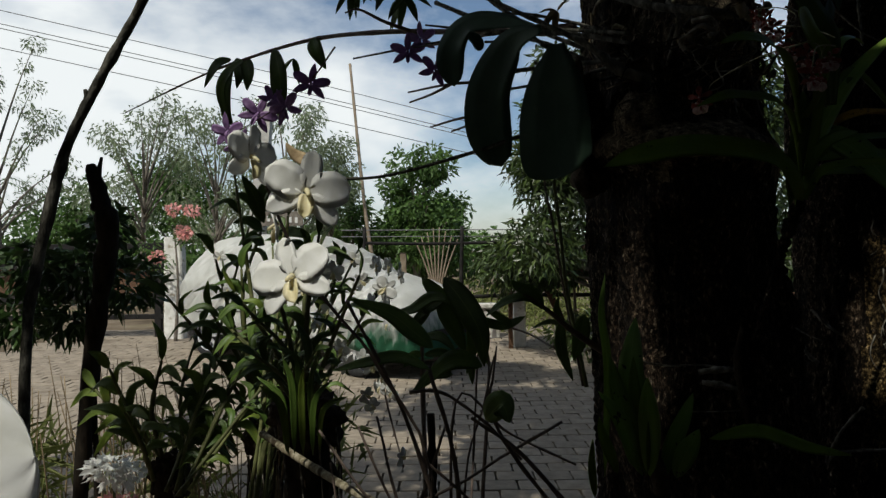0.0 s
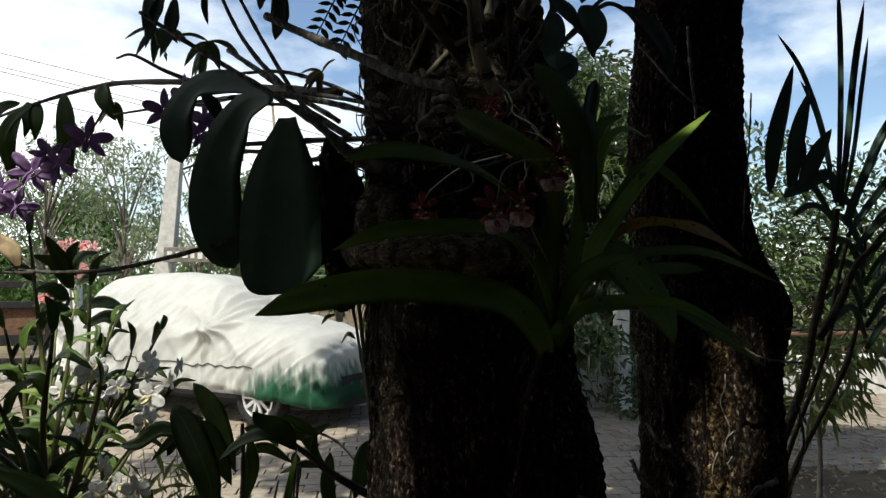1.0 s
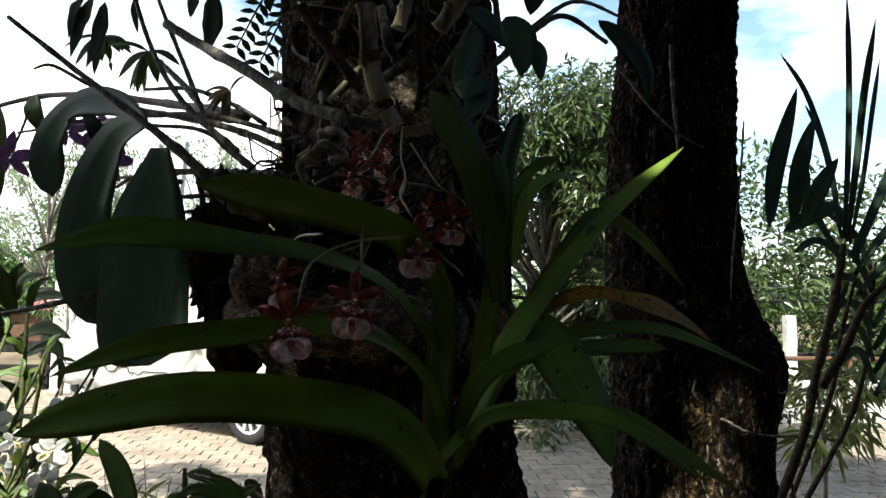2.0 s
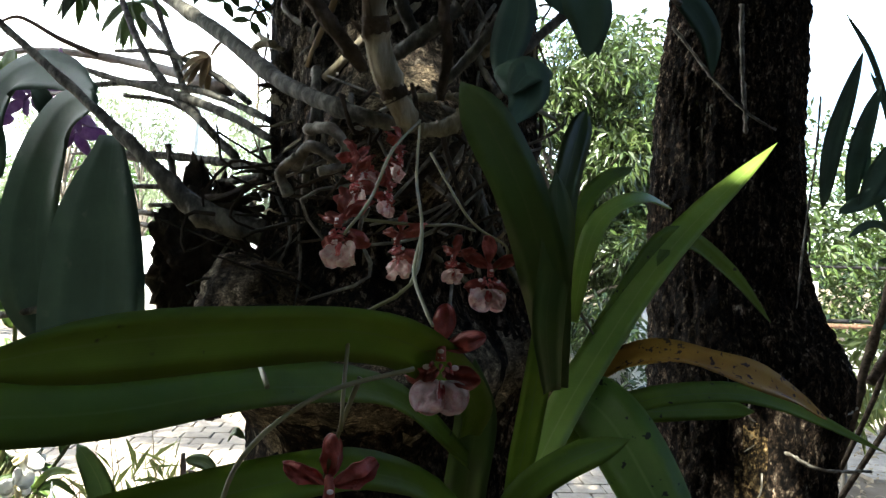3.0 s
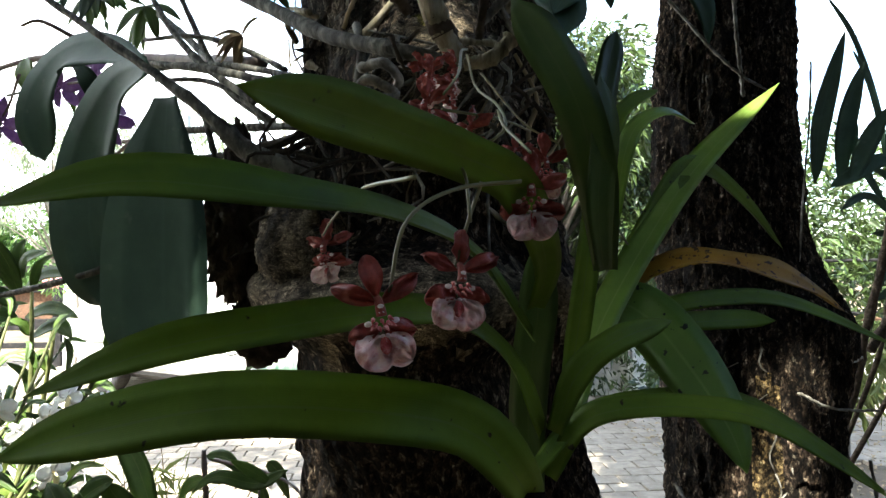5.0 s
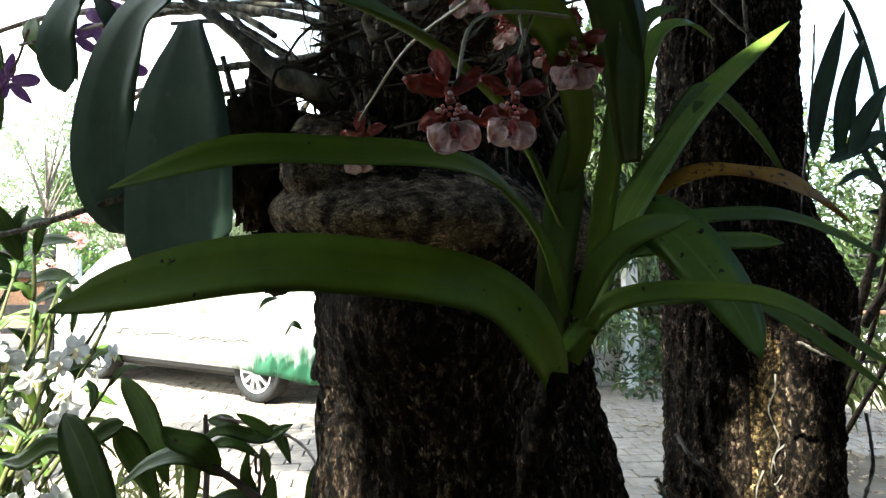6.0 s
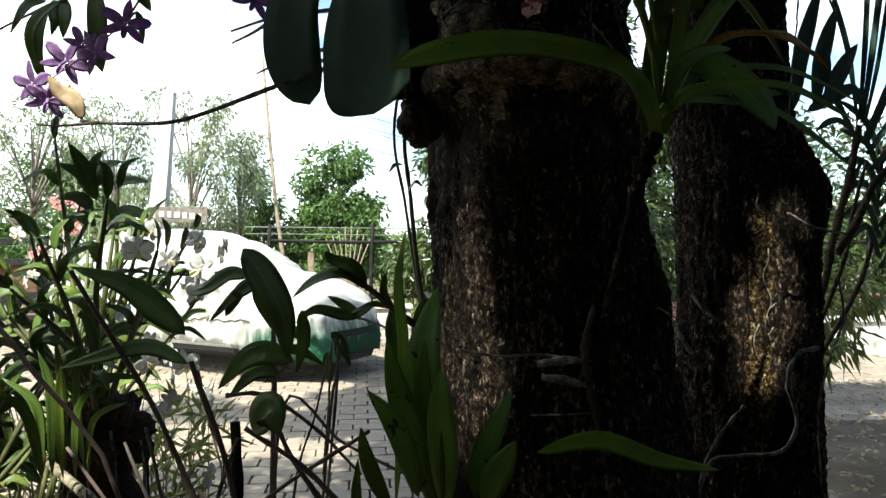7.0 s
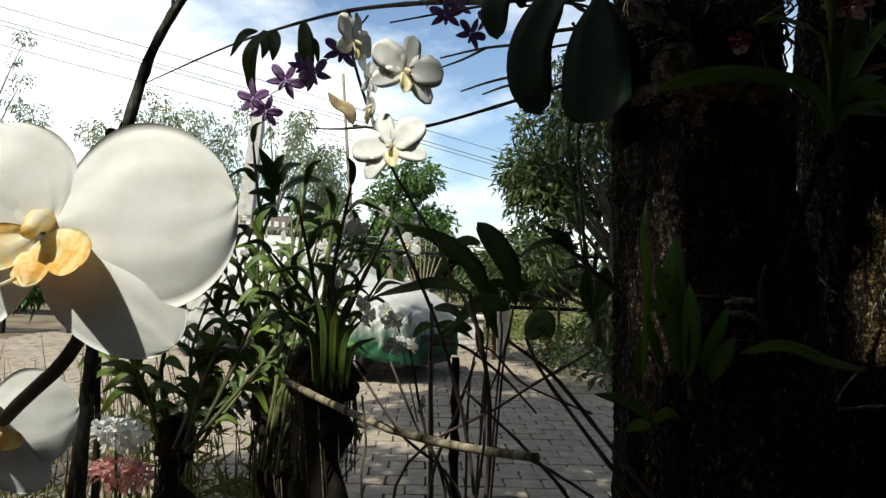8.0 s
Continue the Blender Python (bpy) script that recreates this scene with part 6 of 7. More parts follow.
for a, b in (((0.255, 1.142, 1.889), (0.173, 1.174, 1.815)), ((0.286, 1.120, 1.871), (0.206, 1.152, 1.789))):
    a, b = Vector(a), Vector(b)
    q = spline([a, a.lerp(b, 0.5) + Vector((0, 0, 0.03)), b], 14)
    bm = bmesh.new()
    tube(bm, q[::2], (0.002, 0.001), 10, 5)
    for j in range(2, 15):
        d = (q[j] - q[j - 1]).normalized()
        s = d.cross(Vector((0.2, 1, 0.1))).normalized()
        for k in (-1, 1):
            blade(bm, [q[j], q[j] + s * k * 0.010 + d * 0.005, q[j] + s * k * 0.019 + d * 0.010], 0.009, (0, -1, 0.3), "lance", n=3)
    part("frond", bm, M["crown"], fern)

# drooping leaves on the ends of bare twigs above
dangle = thing("hanging_twig", "bare twig with a few drooping dark leaves", "twig", (0.012, 1.408, 2.115))
stem_part(dangle, [(0.012, 1.408, 2.115), (-0.074, 1.440, 2.034), (-0.135, 1.478, 1.994)], (0.005, 0.003), M["purplestem"], name="stem", n=12, seg=6)
for pts, w in (([(-0.135, 1.478, 1.996), (-0.154, 1.482, 1.954), (-0.170, 1.486, 1.895)], 0.03), ([(-0.114, 1.476, 1.990), (-0.123, 1.480, 1.932), (-0.143, 1.484, 1.878)], 0.03), ([(-0.151, 1.480, 1.996), (-0.165, 1.482, 1.975), (-0.174, 1.485, 1.928)], 0.022),
               ([(-0.048, 1.439, 1.993), (-0.052, 1.441, 1.962), (-0.046, 1.442, 1.926)], 0.014), ([(0.094, 1.356, 1.961), (0.095, 1.358, 1.912), (0.086, 1.361, 1.872)], 0.034), ([(0.070, 1.358, 1.971), (0.064, 1.360, 1.947), (0.060, 1.361, 1.924)], 0.02)):
    leaf_part(dangle, pts, w, M["thick"], kind="lance", face=(-0.2, -0.9, 0.3), fold=0.2, n=12, wave=0.1)

# tangle of dead roots, sheaths and twigs on the upper trunk
tangle = thing("root_tangle", "tangle of pale dead roots and dry sheaths on the trunk", "roots", (0.37, 0.86, 1.62))
g = random.Random(41)
for i in range(120):
    z, a = g.uniform(1.57, 1.92), g.uniform(3.3, 5.9)
    off = g.uniform(0.006, 0.03)
    p, da, dz = [], g.uniform(-0.35, 0.35), g.uniform(-0.035, 0.03)
    for k in range(4):
        b = a + da * k * 0.6 + g.uniform(-0.08, 0.08)
        p.append(on_trunk(b, z + dz * k + g.uniform(-0.006, 0.006), off + g.uniform(-0.006, 0.010)))
    w = g.choice((0.0010, 0.0013, 0.0016, 0.0024, 0.0034))
    stem_part(tangle, p, (w, w * 0.6), M[g.choice(("root", "root", "cane", "rootmass", "dry", "paper"))], name="rootlet", n=10, seg=6, rough=0.4, rings=3 if w > 0.002 else 0)
for i in range(34):
    z, a = g.uniform(1.60, 1.86), g.uniform(3.5, 5.8)
    c = on_trunk(a, z, 0.012)
    d = Vector((math.cos(a) + g.uniform(-0.6, 0.6), math.sin(a), g.uniform(-1.0, 0.6))).normalized() * g.uniform(0.015, 0.032)
    leaf_part(tangle, [c, c + d * 0.5, c + d], g.uniform(0.004, 0.009), M[g.choice(("paper", "dry", "rootmass"))], name="sheath", kind="lance", n=5, face=(math.cos(a), math.sin(a), 0.4))


# ---- upright strap-leaved orchid behind the second tree ----
vanda = thing("vanda_orchid", "tall upright orchid with stiff narrow leaves on a dark stem", "orchid", (1.25, 2.0, 0))
for pts, r in (([(1.20, 1.95, -0.05), (1.2, 1.95, 0.6), (1.338, 1.843, 1.154), (1.381, 1.841, 1.327), (1.436, 1.847, 1.502), (1.464, 1.849, 1.636)], [0.016, 0.014, 0.010, 0.0095, 0.009, 0.008]),
               ([(1.402, 1.850, 1.297), (1.468, 1.860, 1.384), (1.527, 1.869, 1.487), (1.602, 1.879, 1.548)], [0.011, 0.010, 0.009, 0.006])):
    stem_part(vanda, pts, r, M["rootmass"], n=30, seg=9, rough=0.3, rings=4)
for pts, w, kind in (
    ([(1.264, 1.827, 1.670), (1.273, 1.820, 1.793), (1.298, 1.813, 1.901), (1.326, 1.805, 2.003)], 0.041, "lance"), ([(1.318, 1.821, 1.669), (1.326, 1.816, 1.778), (1.345, 1.810, 1.865), (1.369, 1.804, 1.937)], 0.041, "lance"),
    ([(1.328, 1.800, 1.666), (1.352, 1.795, 1.731), (1.381, 1.790, 1.788), (1.410, 1.785, 1.833)], 0.041, "lance"), ([(1.285, 1.805, 1.660), (1.335, 1.799, 1.688), (1.399, 1.791, 1.716), (1.420, 1.791, 1.673)], 0.036, "lance"),
    ([(1.458, 1.848, 1.651), (1.429, 1.843, 1.829), (1.374, 1.841, 1.993), (1.309, 1.843, 2.097)], 0.014, "strap"), ([(1.464, 1.848, 1.651), (1.472, 1.838, 1.843), (1.473, 1.829, 2.036), (1.467, 1.820, 2.244)], 0.015, "strap"),
    ([(1.472, 1.848, 1.643), (1.492, 1.837, 1.828), (1.510, 1.827, 2.006), (1.537, 1.816, 2.184)], 0.018, "strap"), ([(1.493, 1.866, 1.638), (1.523, 1.855, 1.802), (1.542, 1.846, 1.952), (1.562, 1.838, 2.096)], 0.012, "strap"),
    ([(1.449, 1.839, 1.664), (1.426, 1.835, 1.797), (1.397, 1.833, 1.901), (1.362, 1.833, 1.971)], 0.014, "strap"), ([(1.497, 1.867, 1.608), (1.550, 1.856, 1.727), (1.610, 1.865, 1.836), (1.702, 1.850, 1.972)], 0.023, "strap"),
    ([(1.504, 1.868, 1.563), (1.579, 1.877, 1.654), (1.655, 1.865, 1.745), (1.761, 1.850, 1.835)], 0.020, "strap"), ([(1.512, 1.869, 1.517), (1.594, 1.878, 1.593), (1.685, 1.866, 1.653), (1.791, 1.855, 1.668)], 0.020, "strap"),
    ([(1.440, 1.842, 1.620), (1.396, 1.843, 1.694), (1.367, 1.843, 1.754), (1.374, 1.839, 1.813)], 0.020, "strap"), ([(1.516, 1.886, 1.594), (1.587, 1.870, 1.776), (1.648, 1.858, 1.912), (1.732, 1.841, 2.108)], 0.019, "strap"),
    ([(1.457, 1.841, 1.591), (1.404, 1.824, 1.633), (1.362, 1.818, 1.640), (1.306, 1.805, 1.609)], 0.018, "strap"), ([(1.476, 1.852, 1.547), (1.439, 1.848, 1.473), (1.410, 1.844, 1.414), (1.405, 1.848, 1.341)], 0.015, "strap"),
):
    leaf_part(vanda, pts, w, M["thick"], kind=kind, face=(-0.2, -0.95, 0.25), fold=0.45, n=16, thick=0.002)
for pts, r in (([(1.42, 2.1, -0.05), (1.40, 2.08, 0.7), (1.587, 1.996, 1.217), (1.642, 2.001, 1.441), (1.654, 1.992, 1.603)], 0.008), ([(1.30, 2.0, -0.05), (1.32, 2.0, 0.7), (1.460, 1.906, 1.261), (1.485, 1.897, 1.412), (1.518, 1.887, 1.549)], 0.007)):
    stem_part(vanda, pts, [r * 1.2, r, r * 0.8, r * 0.7, r * 0.6], M["rootmass"], n=24, seg=8, rough=0.3, rings=4)
for i in range(12):
    o = Vector((1.647, 1.997, 1.522)) + Vector((0, 0, -0.03 * i + 0.06))
    sd = 1 if i % 2 else -1
    leaf_part(vanda, [o, o + Vector((sd * 0.06, -0.02, 0.09)), o + Vector((sd * 0.15, -0.03, 0.15 - 0.012 * i))], 0.022, M["thick"], face=(-0.2, -0.95, 0.25), fold=0.45, n=10, thick=0.002)
low = thing("young_orchid", "small spiky orchid at the foot of the low wall", "orchid", (3.436, 4.561, 0.505))
for k in range(7):
    a = -1.1 + k * 0.37
    b0 = Vector((3.436, 4.561, 0.505))
    leaf_part(low, [b0, b0 + Vector((0.09 * a, 0.0, 0.14)), b0 + Vector((0.24 * a, 0.02, 0.20 - 0.06 * abs(a)))], 0.03, M["dendleaf"], n=8)
crot = thing("croton_shrub", "leafy shrub with narrow brownish leaves", "shrub", (3.0, 4.2, 0))
stem_part(crot, [(3.0, 4.2, -0.05), (3.02, 4.2, 0.5), (2.98, 4.2, 0.95)], (0.02, 0.008), M["greytrunk"], rough=0.2)
leaves("foliage", [((3.05, 4.2, 0.95), 0.22), ((3.2, 4.3, 0.75), 0.2), ((2.98, 4.25, 0.6), 0.16), ((3.3, 4.2, 1.05), 0.2)], 420, 0.15, 0.032, M["fieldgreen"], crot, 71, 0.7)

# ---- broad-leaved orchid at the foot of the first trunk ----
foot = thing("broad_leaf_orchid", "orchid with broad pointed green leaves tied to the trunk", "orchid", (0.227, 0.725, 1.100))
for pts, w, mat in (
    ([(0.223, 0.725, 1.100), (0.209, 0.717, 1.164), (0.200, 0.717, 1.212), (0.205, 0.727, 1.243), (0.214, 0.746, 1.271)], 0.034, "mid"), ([(0.216, 0.706, 1.108), (0.213, 0.696, 1.153), (0.210, 0.691, 1.187), (0.211, 0.696, 1.214)], 0.027, "bright"),
    ([(0.208, 0.707, 1.108), (0.194, 0.698, 1.157), (0.179, 0.690, 1.201), (0.171, 0.690, 1.238)], 0.025, "mid"), ([(0.212, 0.706, 1.108), (0.205, 0.697, 1.157), (0.198, 0.697, 1.199), (0.200, 0.707, 1.234)], 0.020, "strap"),
    ([(0.236, 0.724, 1.100), (0.245, 0.722, 1.135), (0.258, 0.721, 1.166), (0.271, 0.729, 1.190)], 0.022, "mid"), ([(0.173, 0.671, 1.123), (0.163, 0.662, 1.146), (0.156, 0.662, 1.165), (0.153, 0.663, 1.182)], 0.014, "strap"),
    ([(0.194, 0.688, 1.124), (0.185, 0.679, 1.159), (0.173, 0.680, 1.183), (0.157, 0.682, 1.203)], 0.020, "mid"), ([(0.249, 0.722, 1.100), (0.254, 0.711, 1.126), (0.262, 0.710, 1.141), (0.270, 0.709, 1.156)], 0.026, "mid"),
    ([(0.133, 0.585, 1.086), (0.114, 0.577, 1.099), (0.093, 0.569, 1.108), (0.070, 0.560, 1.113)], 0.016, "strap"), ([(0.140, 0.605, 1.075), (0.127, 0.606, 1.075), (0.116, 0.607, 1.069)], 0.016, "strap"),
    ([(0.152, 0.634, 1.072), (0.166, 0.633, 1.082), (0.180, 0.632, 1.074)], 0.015, "strap"), ([(0.299, 0.756, 1.132), (0.350, 0.750, 1.142), (0.402, 0.744, 1.125), (0.456, 0.748, 1.114)], 0.020, "strap"),
    ([(0.181, 0.760, 1.089), (0.188, 0.769, 1.208), (0.184, 0.779, 1.273), (0.191, 0.789, 1.319)], 0.012, "bright"), ([(0.153, 0.684, 1.094), (0.150, 0.684, 1.125), (0.151, 0.683, 1.155)], 0.010, "strap"),
):
    leaf_part(foot, pts, w * 0.82, M[mat], kind="lance", face=(-0.15, -0.9, 0.35), fold=0.3, n=16)
stem_part(foot, [(0.238, 0.734, 1.083), (0.230, 0.724, 1.109), (0.223, 0.725, 1.127)], [0.010, 0.009, 0.006], M["rootmass"], n=10, seg=9, rough=0.3)
# leafy twig and vine on the left flank of the first tree
twig = thing("leafy_twig", "leafy twig growing out beside the trunk", "twig", (0.22, 0.93, 1.2))
stem_part(twig, [(0.261, 1.073, 1.179), (0.205, 1.059, 1.217), (0.166, 1.054, 1.250), (0.117, 1.049, 1.286)], (0.006, 0.0025), M["purplestem"], n=16, seg=7)
stem_part(twig, [(0.225, 1.32, 1.64), (0.205, 1.34, 1.50), (0.223, 1.34, 1.387), (0.242, 1.34, 1.263), (0.27, 1.30, 1.08)], [0.0028, 0.0024, 0.0024, 0.0026, 0.003], M["purplestem"], name="vine", n=24, seg=8, rough=0.3, rings=5)
stem_part(twig, [(0.250, 1.30, 1.60), (0.222, 1.32, 1.50), (0.232, 1.325, 1.39), (0.246, 1.325, 1.26), (0.275, 1.29, 1.08)], [0.0035, 0.0032, 0.0034, 0.0038, 0.004], M["greencane"], name="vine", n=24, seg=8, rough=0.3, rings=5)
for pts, w in (([(0.163, 1.054, 1.250), (0.131, 1.048, 1.272), (0.096, 1.052, 1.265), (0.066, 1.055, 1.242)], 0.022), ([(0.159, 1.054, 1.254), (0.142, 1.046, 1.279), (0.117, 1.049, 1.288), (0.107, 1.050, 1.300)], 0.026), ([(0.195, 1.060, 1.221), (0.180, 1.062, 1.246), (0.183, 1.061, 1.275)], 0.012),
               ([(0.205, 1.089, 1.415), (0.195, 1.080, 1.412), (0.187, 1.081, 1.403)], 0.008), ([(0.188, 1.061, 1.228), (0.166, 1.054, 1.233), (0.138, 1.057, 1.222)], 0.012), ([(0.212, 1.088, 1.378), (0.221, 1.077, 1.390), (0.231, 1.076, 1.384)], 0.01)):
    leaf_part(twig, pts, w, M["dendleaf"], kind="lance", n=10)


# ---- dendrobiums on logs ----
def log_post(name, at, top, r, label):
    t = thing(name, label, "log", (at[0], at[1], 0), "orchid logs")
    bm = bmesh.new()
    tube(bm, [(at[0], at[1], -0.06), (at[0] + 0.01, at[1], top * 0.5), (at[0], at[1] - 0.01, top)], [r * 1.1, r, r * 0.7], 40, 18, 0.9)
    part("log", bm, M["log"], t)
    if r > 0.03:
        g = random.Random(int(at[0] * 1000))
        bm = bmesh.new()
        bmesh.ops.create_icosphere(bm, subdivisions=4, radius=1)
        for v in bm.verts:
            k = 1 + 0.4 * noise.noise(v.co * 2.5 + Vector(at).to_3d()) + 0.3 * noise.noise(v.co * 7)
            v.co = Vector((at[0] + v.co.x * r * 1.15 * k, at[1] + v.co.y * r * 1.15 * k, top - 0.03 + v.co.z * 0.075 * k))
        part("root_ball", bm, M["rootmass"], t, "ball of matted dark roots")
        for i in range(22):
            a = g.uniform(0, math.tau)
            z = top - g.uniform(0.0, 0.12)
            p = [(at[0] + math.cos(a + 0.1 * k) * r * g.uniform(1.02, 1.2), at[1] + math.sin(a + 0.1 * k) * r * g.uniform(1.02, 1.2), z - 0.07 * k) for k in range(4)]
            stem_part(t, p, (0.0026, 0.0014), M[g.choice(("root", "rootmass", "rootmass", "dry"))], name="rootlet", n=8, seg=5, rough=0.4)
    return t


def clump(label, base, tips, leaf_len, leaf_w, seed, mat="dendleaf", cane="greencane", per=6, r=0.005, low=0.35, flowers=()):
    """Canes from one base to their tips, with leaves on two sides of each cane."""
    g = random.Random(seed)
    t = thing("dendrobium_orchid", label, "orchid", base, "dendrobiums on logs")
    b = Vector(base)
    for tip in tips:
        tip = Vector(tip)
        s = b + Vector((g.uniform(-0.035, 0.035), g.uniform(-0.035, 0.035), 0))
        mid = s.lerp(tip, 0.5) + Vector((g.uniform(-0.03, 0.03), g.uniform(-0.03, 0.03), 0.02))
        q = spline([s, mid, tip], 24)
        stem_part(t, [s, mid, tip], [r, r * 1.1, r * 0.6], M[cane], name="cane", n=18, seg=7, rough=0.15, rings=4)
        n = per + g.randint(-1, 1)
        for k in range(n):
            f = low + (1 - low) * k / max(1, n - 1)
            o = q[int(24 * f)]
            d = (q[min(24, int(24 * f) + 1)] - q[max(0, int(24 * f) - 1)]).normalized()
            sd = d.cross(Vector((g.uniform(-0.6, 0.6), 1, g.uniform(-0.3, 0.3)))).normalized() * (1 if k % 2 else -1)
            if k == n - 1:
                sd = sd * 0.25
            ln = leaf_len * g.uniform(0.7, 1.2)
            e = o + (d * 0.55 + sd * 0.9).normalized() * ln
            leaf_part(t, [o, o + (d * 0.8 + sd * 0.6).normalized() * ln * 0.5, e - Vector((0, 0, ln * g.uniform(0.0, 0.35)))], leaf_w * g.uniform(0.8, 1.2),
                      M[mat] if g.random() < 0.88 else M["yellowleaf"], kind="lance", face=(g.uniform(-0.5, 0.5), -0.6, 0.7), fold=0.35, n=8)
    for at_, turn, roll, sc in flowers:
        bloom(t, WHITE, at_, turn, 5, roll, sc)
    return t


def cluster(c, r, n, seed, sc):
    g = random.Random(seed)
    n, sc = max(1, int(n * 0.55)), sc * 0.95
    return [(Vector(c) + Vector((g.uniform(-r, r), g.uniform(-r, r), g.uniform(-r, r))) * 1.5, g.uniform(-80, 80), g.uniform(-60, 60), sc * g.uniform(0.8, 1.15)) for _ in range(n)]


log_post("orchid_log", (-0.30, 1.46), 1.0, 0.062, "dark upright log carrying an orchid clump")
log_post("orchid_log", (-0.52, 1.98), 0.82, 0.055, "dark upright log carrying tall orchid canes")
log_post("orchid_log", (-0.80, 1.95), 0.72, 0.045, "dark upright log with a leafy orchid")
log_post("orchid_log", (-0.025, 1.19), 1.06, 0.010, "thin dark wooden stake among the orchid canes")
clump("dendrobium with a tall whorl of pointed leaves and small white flowers", (-0.52, 1.97, 0.82),
      [(-0.62, 2.0, 1.58), (-0.45, 1.95, 1.45), (-0.70, 2.05, 1.34), (-0.38, 1.9, 1.36), (-0.56, 1.86, 1.30), (-0.30, 1.95, 1.30), (-0.82, 1.98, 1.22), (-0.48, 1.8, 1.22), (-0.64, 1.85, 1.18)],
      0.105, 0.026, 81, per=6, low=0.35, r=0.006, flowers=cluster((-0.535, 1.80, 1.27), 0.06, 12, 3, 0.62))
top = thing("dendrobium_orchid", "whorl of pointed leaves on a tall cane", "orchid", (-0.62, 2.0, 0.83), "dendrobiums on logs")
stem_part(top, [(-0.56, 1.99, 0.82), (-0.60, 2.0, 1.2), (-0.576, 2.127, 1.415)], (0.007, 0.005), M["greencane"], name="cane", n=18, seg=7, rings=4)
for pts in ([(-0.569, 2.126, 1.445), (-0.591, 2.109, 1.520), (-0.627, 2.093, 1.589)], [(-0.566, 2.126, 1.438), (-0.598, 2.110, 1.504), (-0.662, 2.097, 1.535)], [(-0.566, 2.126, 1.476), (-0.569, 2.126, 1.537), (-0.550, 2.124, 1.574)], [(-0.556, 2.125, 1.453), (-0.493, 2.097, 1.486), (-0.411, 2.067, 1.484)],
            [(-0.561, 2.125, 1.476), (-0.538, 2.102, 1.523), (-0.488, 2.096, 1.541)], [(-0.568, 2.106, 1.413), (-0.605, 2.090, 1.442), (-0.651, 2.076, 1.437)], [(-0.546, 2.104, 1.383), (-0.471, 2.075, 1.405), (-0.394, 2.046, 1.384)], [(-0.561, 2.106, 1.368), (-0.597, 2.090, 1.390), (-0.633, 2.074, 1.366)], [(-0.530, 2.102, 1.337), (-0.456, 2.073, 1.367), (-0.409, 2.047, 1.337)]):
    leaf_part(top, pts, 0.042, M["dendleaf"], kind="lance", face=(-0.1, -0.75, 0.6), fold=0.35, n=10)
clump("dendrobium clump with white flowers on a dark log", (-0.28, 1.44, 0.98),
      [(-0.16, 1.28, 1.30), (-0.40, 1.34, 1.24), (-0.34, 1.3, 1.32), (-0.24, 1.3, 1.38), (-0.44, 1.42, 1.26), (-0.30, 1.5, 1.34), (-0.46, 1.45, 1.18), (-0.50, 1.5, 1.20), (-0.38, 1.35, 1.14), (-0.26, 1.32, 1.14)],
      0.085, 0.018, 82, per=5, low=0.35, r=0.0045,
      flowers=cluster((-0.123, 1.299, 1.285), 0.035, 5, 5, 0.72) + cluster((-0.197, 1.338, 1.129), 0.035, 4, 6, 0.75) + cluster((-0.091, 1.207, 1.111), 0.03, 4, 7, 0.72) + cluster((-0.139, 1.302, 1.083), 0.02, 3, 8, 0.75) + cluster((-0.082, 1.295, 0.972), 0.02, 2, 9, 0.75))
spiky = thing("dendrobium_orchid", "tuft of upright yellow-green strap leaves on the log", "orchid", (-0.26, 1.30, 1.0), "dendrobiums on logs")
g = random.Random(12)
for i in range(8):
    a = -1 + i / 3.5
    b0 = Vector((-0.250, 1.183, 0.995)) + Vector((a * 0.03, g.uniform(-0.03, 0.03), 0))
    e = b0 + Vector((a * 0.050, g.uniform(-0.06, 0.02), 0.185 - abs(a) * 0.06 + g.uniform(-0.03, 0.03)))
    leaf_part(spiky, [b0, b0.lerp(e, 0.55) + Vector((-a * 0.02, 0, 0.02)), e], 0.0135, M["yellowleaf"] if i % 3 == 1 else M["dendleaf"], face=(-a * 0.5, -0.9, 0.3), fold=0.5, n=10, kind="lance")
clump("leafy dendrobium with yellowing leaves on a dark log", (-0.80, 1.94, 0.70),
      [(-0.95, 1.9, 1.02), (-0.78, 1.85, 1.05), (-0.66, 1.85, 0.98), (-1.05, 2.0, 0.95), (-0.86, 1.8, 0.92), (-0.58, 1.9, 0.88)], 0.11, 0.030, 83, per=7, low=0.3, r=0.006, mat="yellowleaf")
clump("dendrobium with long leaning leafy canes", (-0.70, 1.75, 0.72),
      [(-0.734, 2.026, 1.134), (-0.628, 1.913, 1.063), (-0.669, 1.868, 0.979), (-0.561, 2.050, 1.178), (-0.446, 1.938, 1.078), (-0.521, 1.946, 0.989), (-0.371, 1.930, 1.142), (-0.622, 2.201, 1.475), (-0.461, 2.090, 1.300)], 0.085, 0.022, 84, per=8, low=0.2, r=0.0045,
      flowers=cluster((-0.135, 1.433, 1.269), 0.035, 4, 15, 0.8) + cluster((-0.298, 1.500, 1.271), 0.04, 8, 16, 0.8) + cluster((-0.221, 1.442, 1.117), 0.014, 2, 17, 0.85) + cluster((-0.160, 1.405, 1.104), 0.014, 2, 19, 0.85) + cluster((-0.106, 1.380, 1.077), 0.03, 4, 18, 0.8) + cluster((-0.313, 1.502, 1.167), 0.02, 2, 20, 0.8))

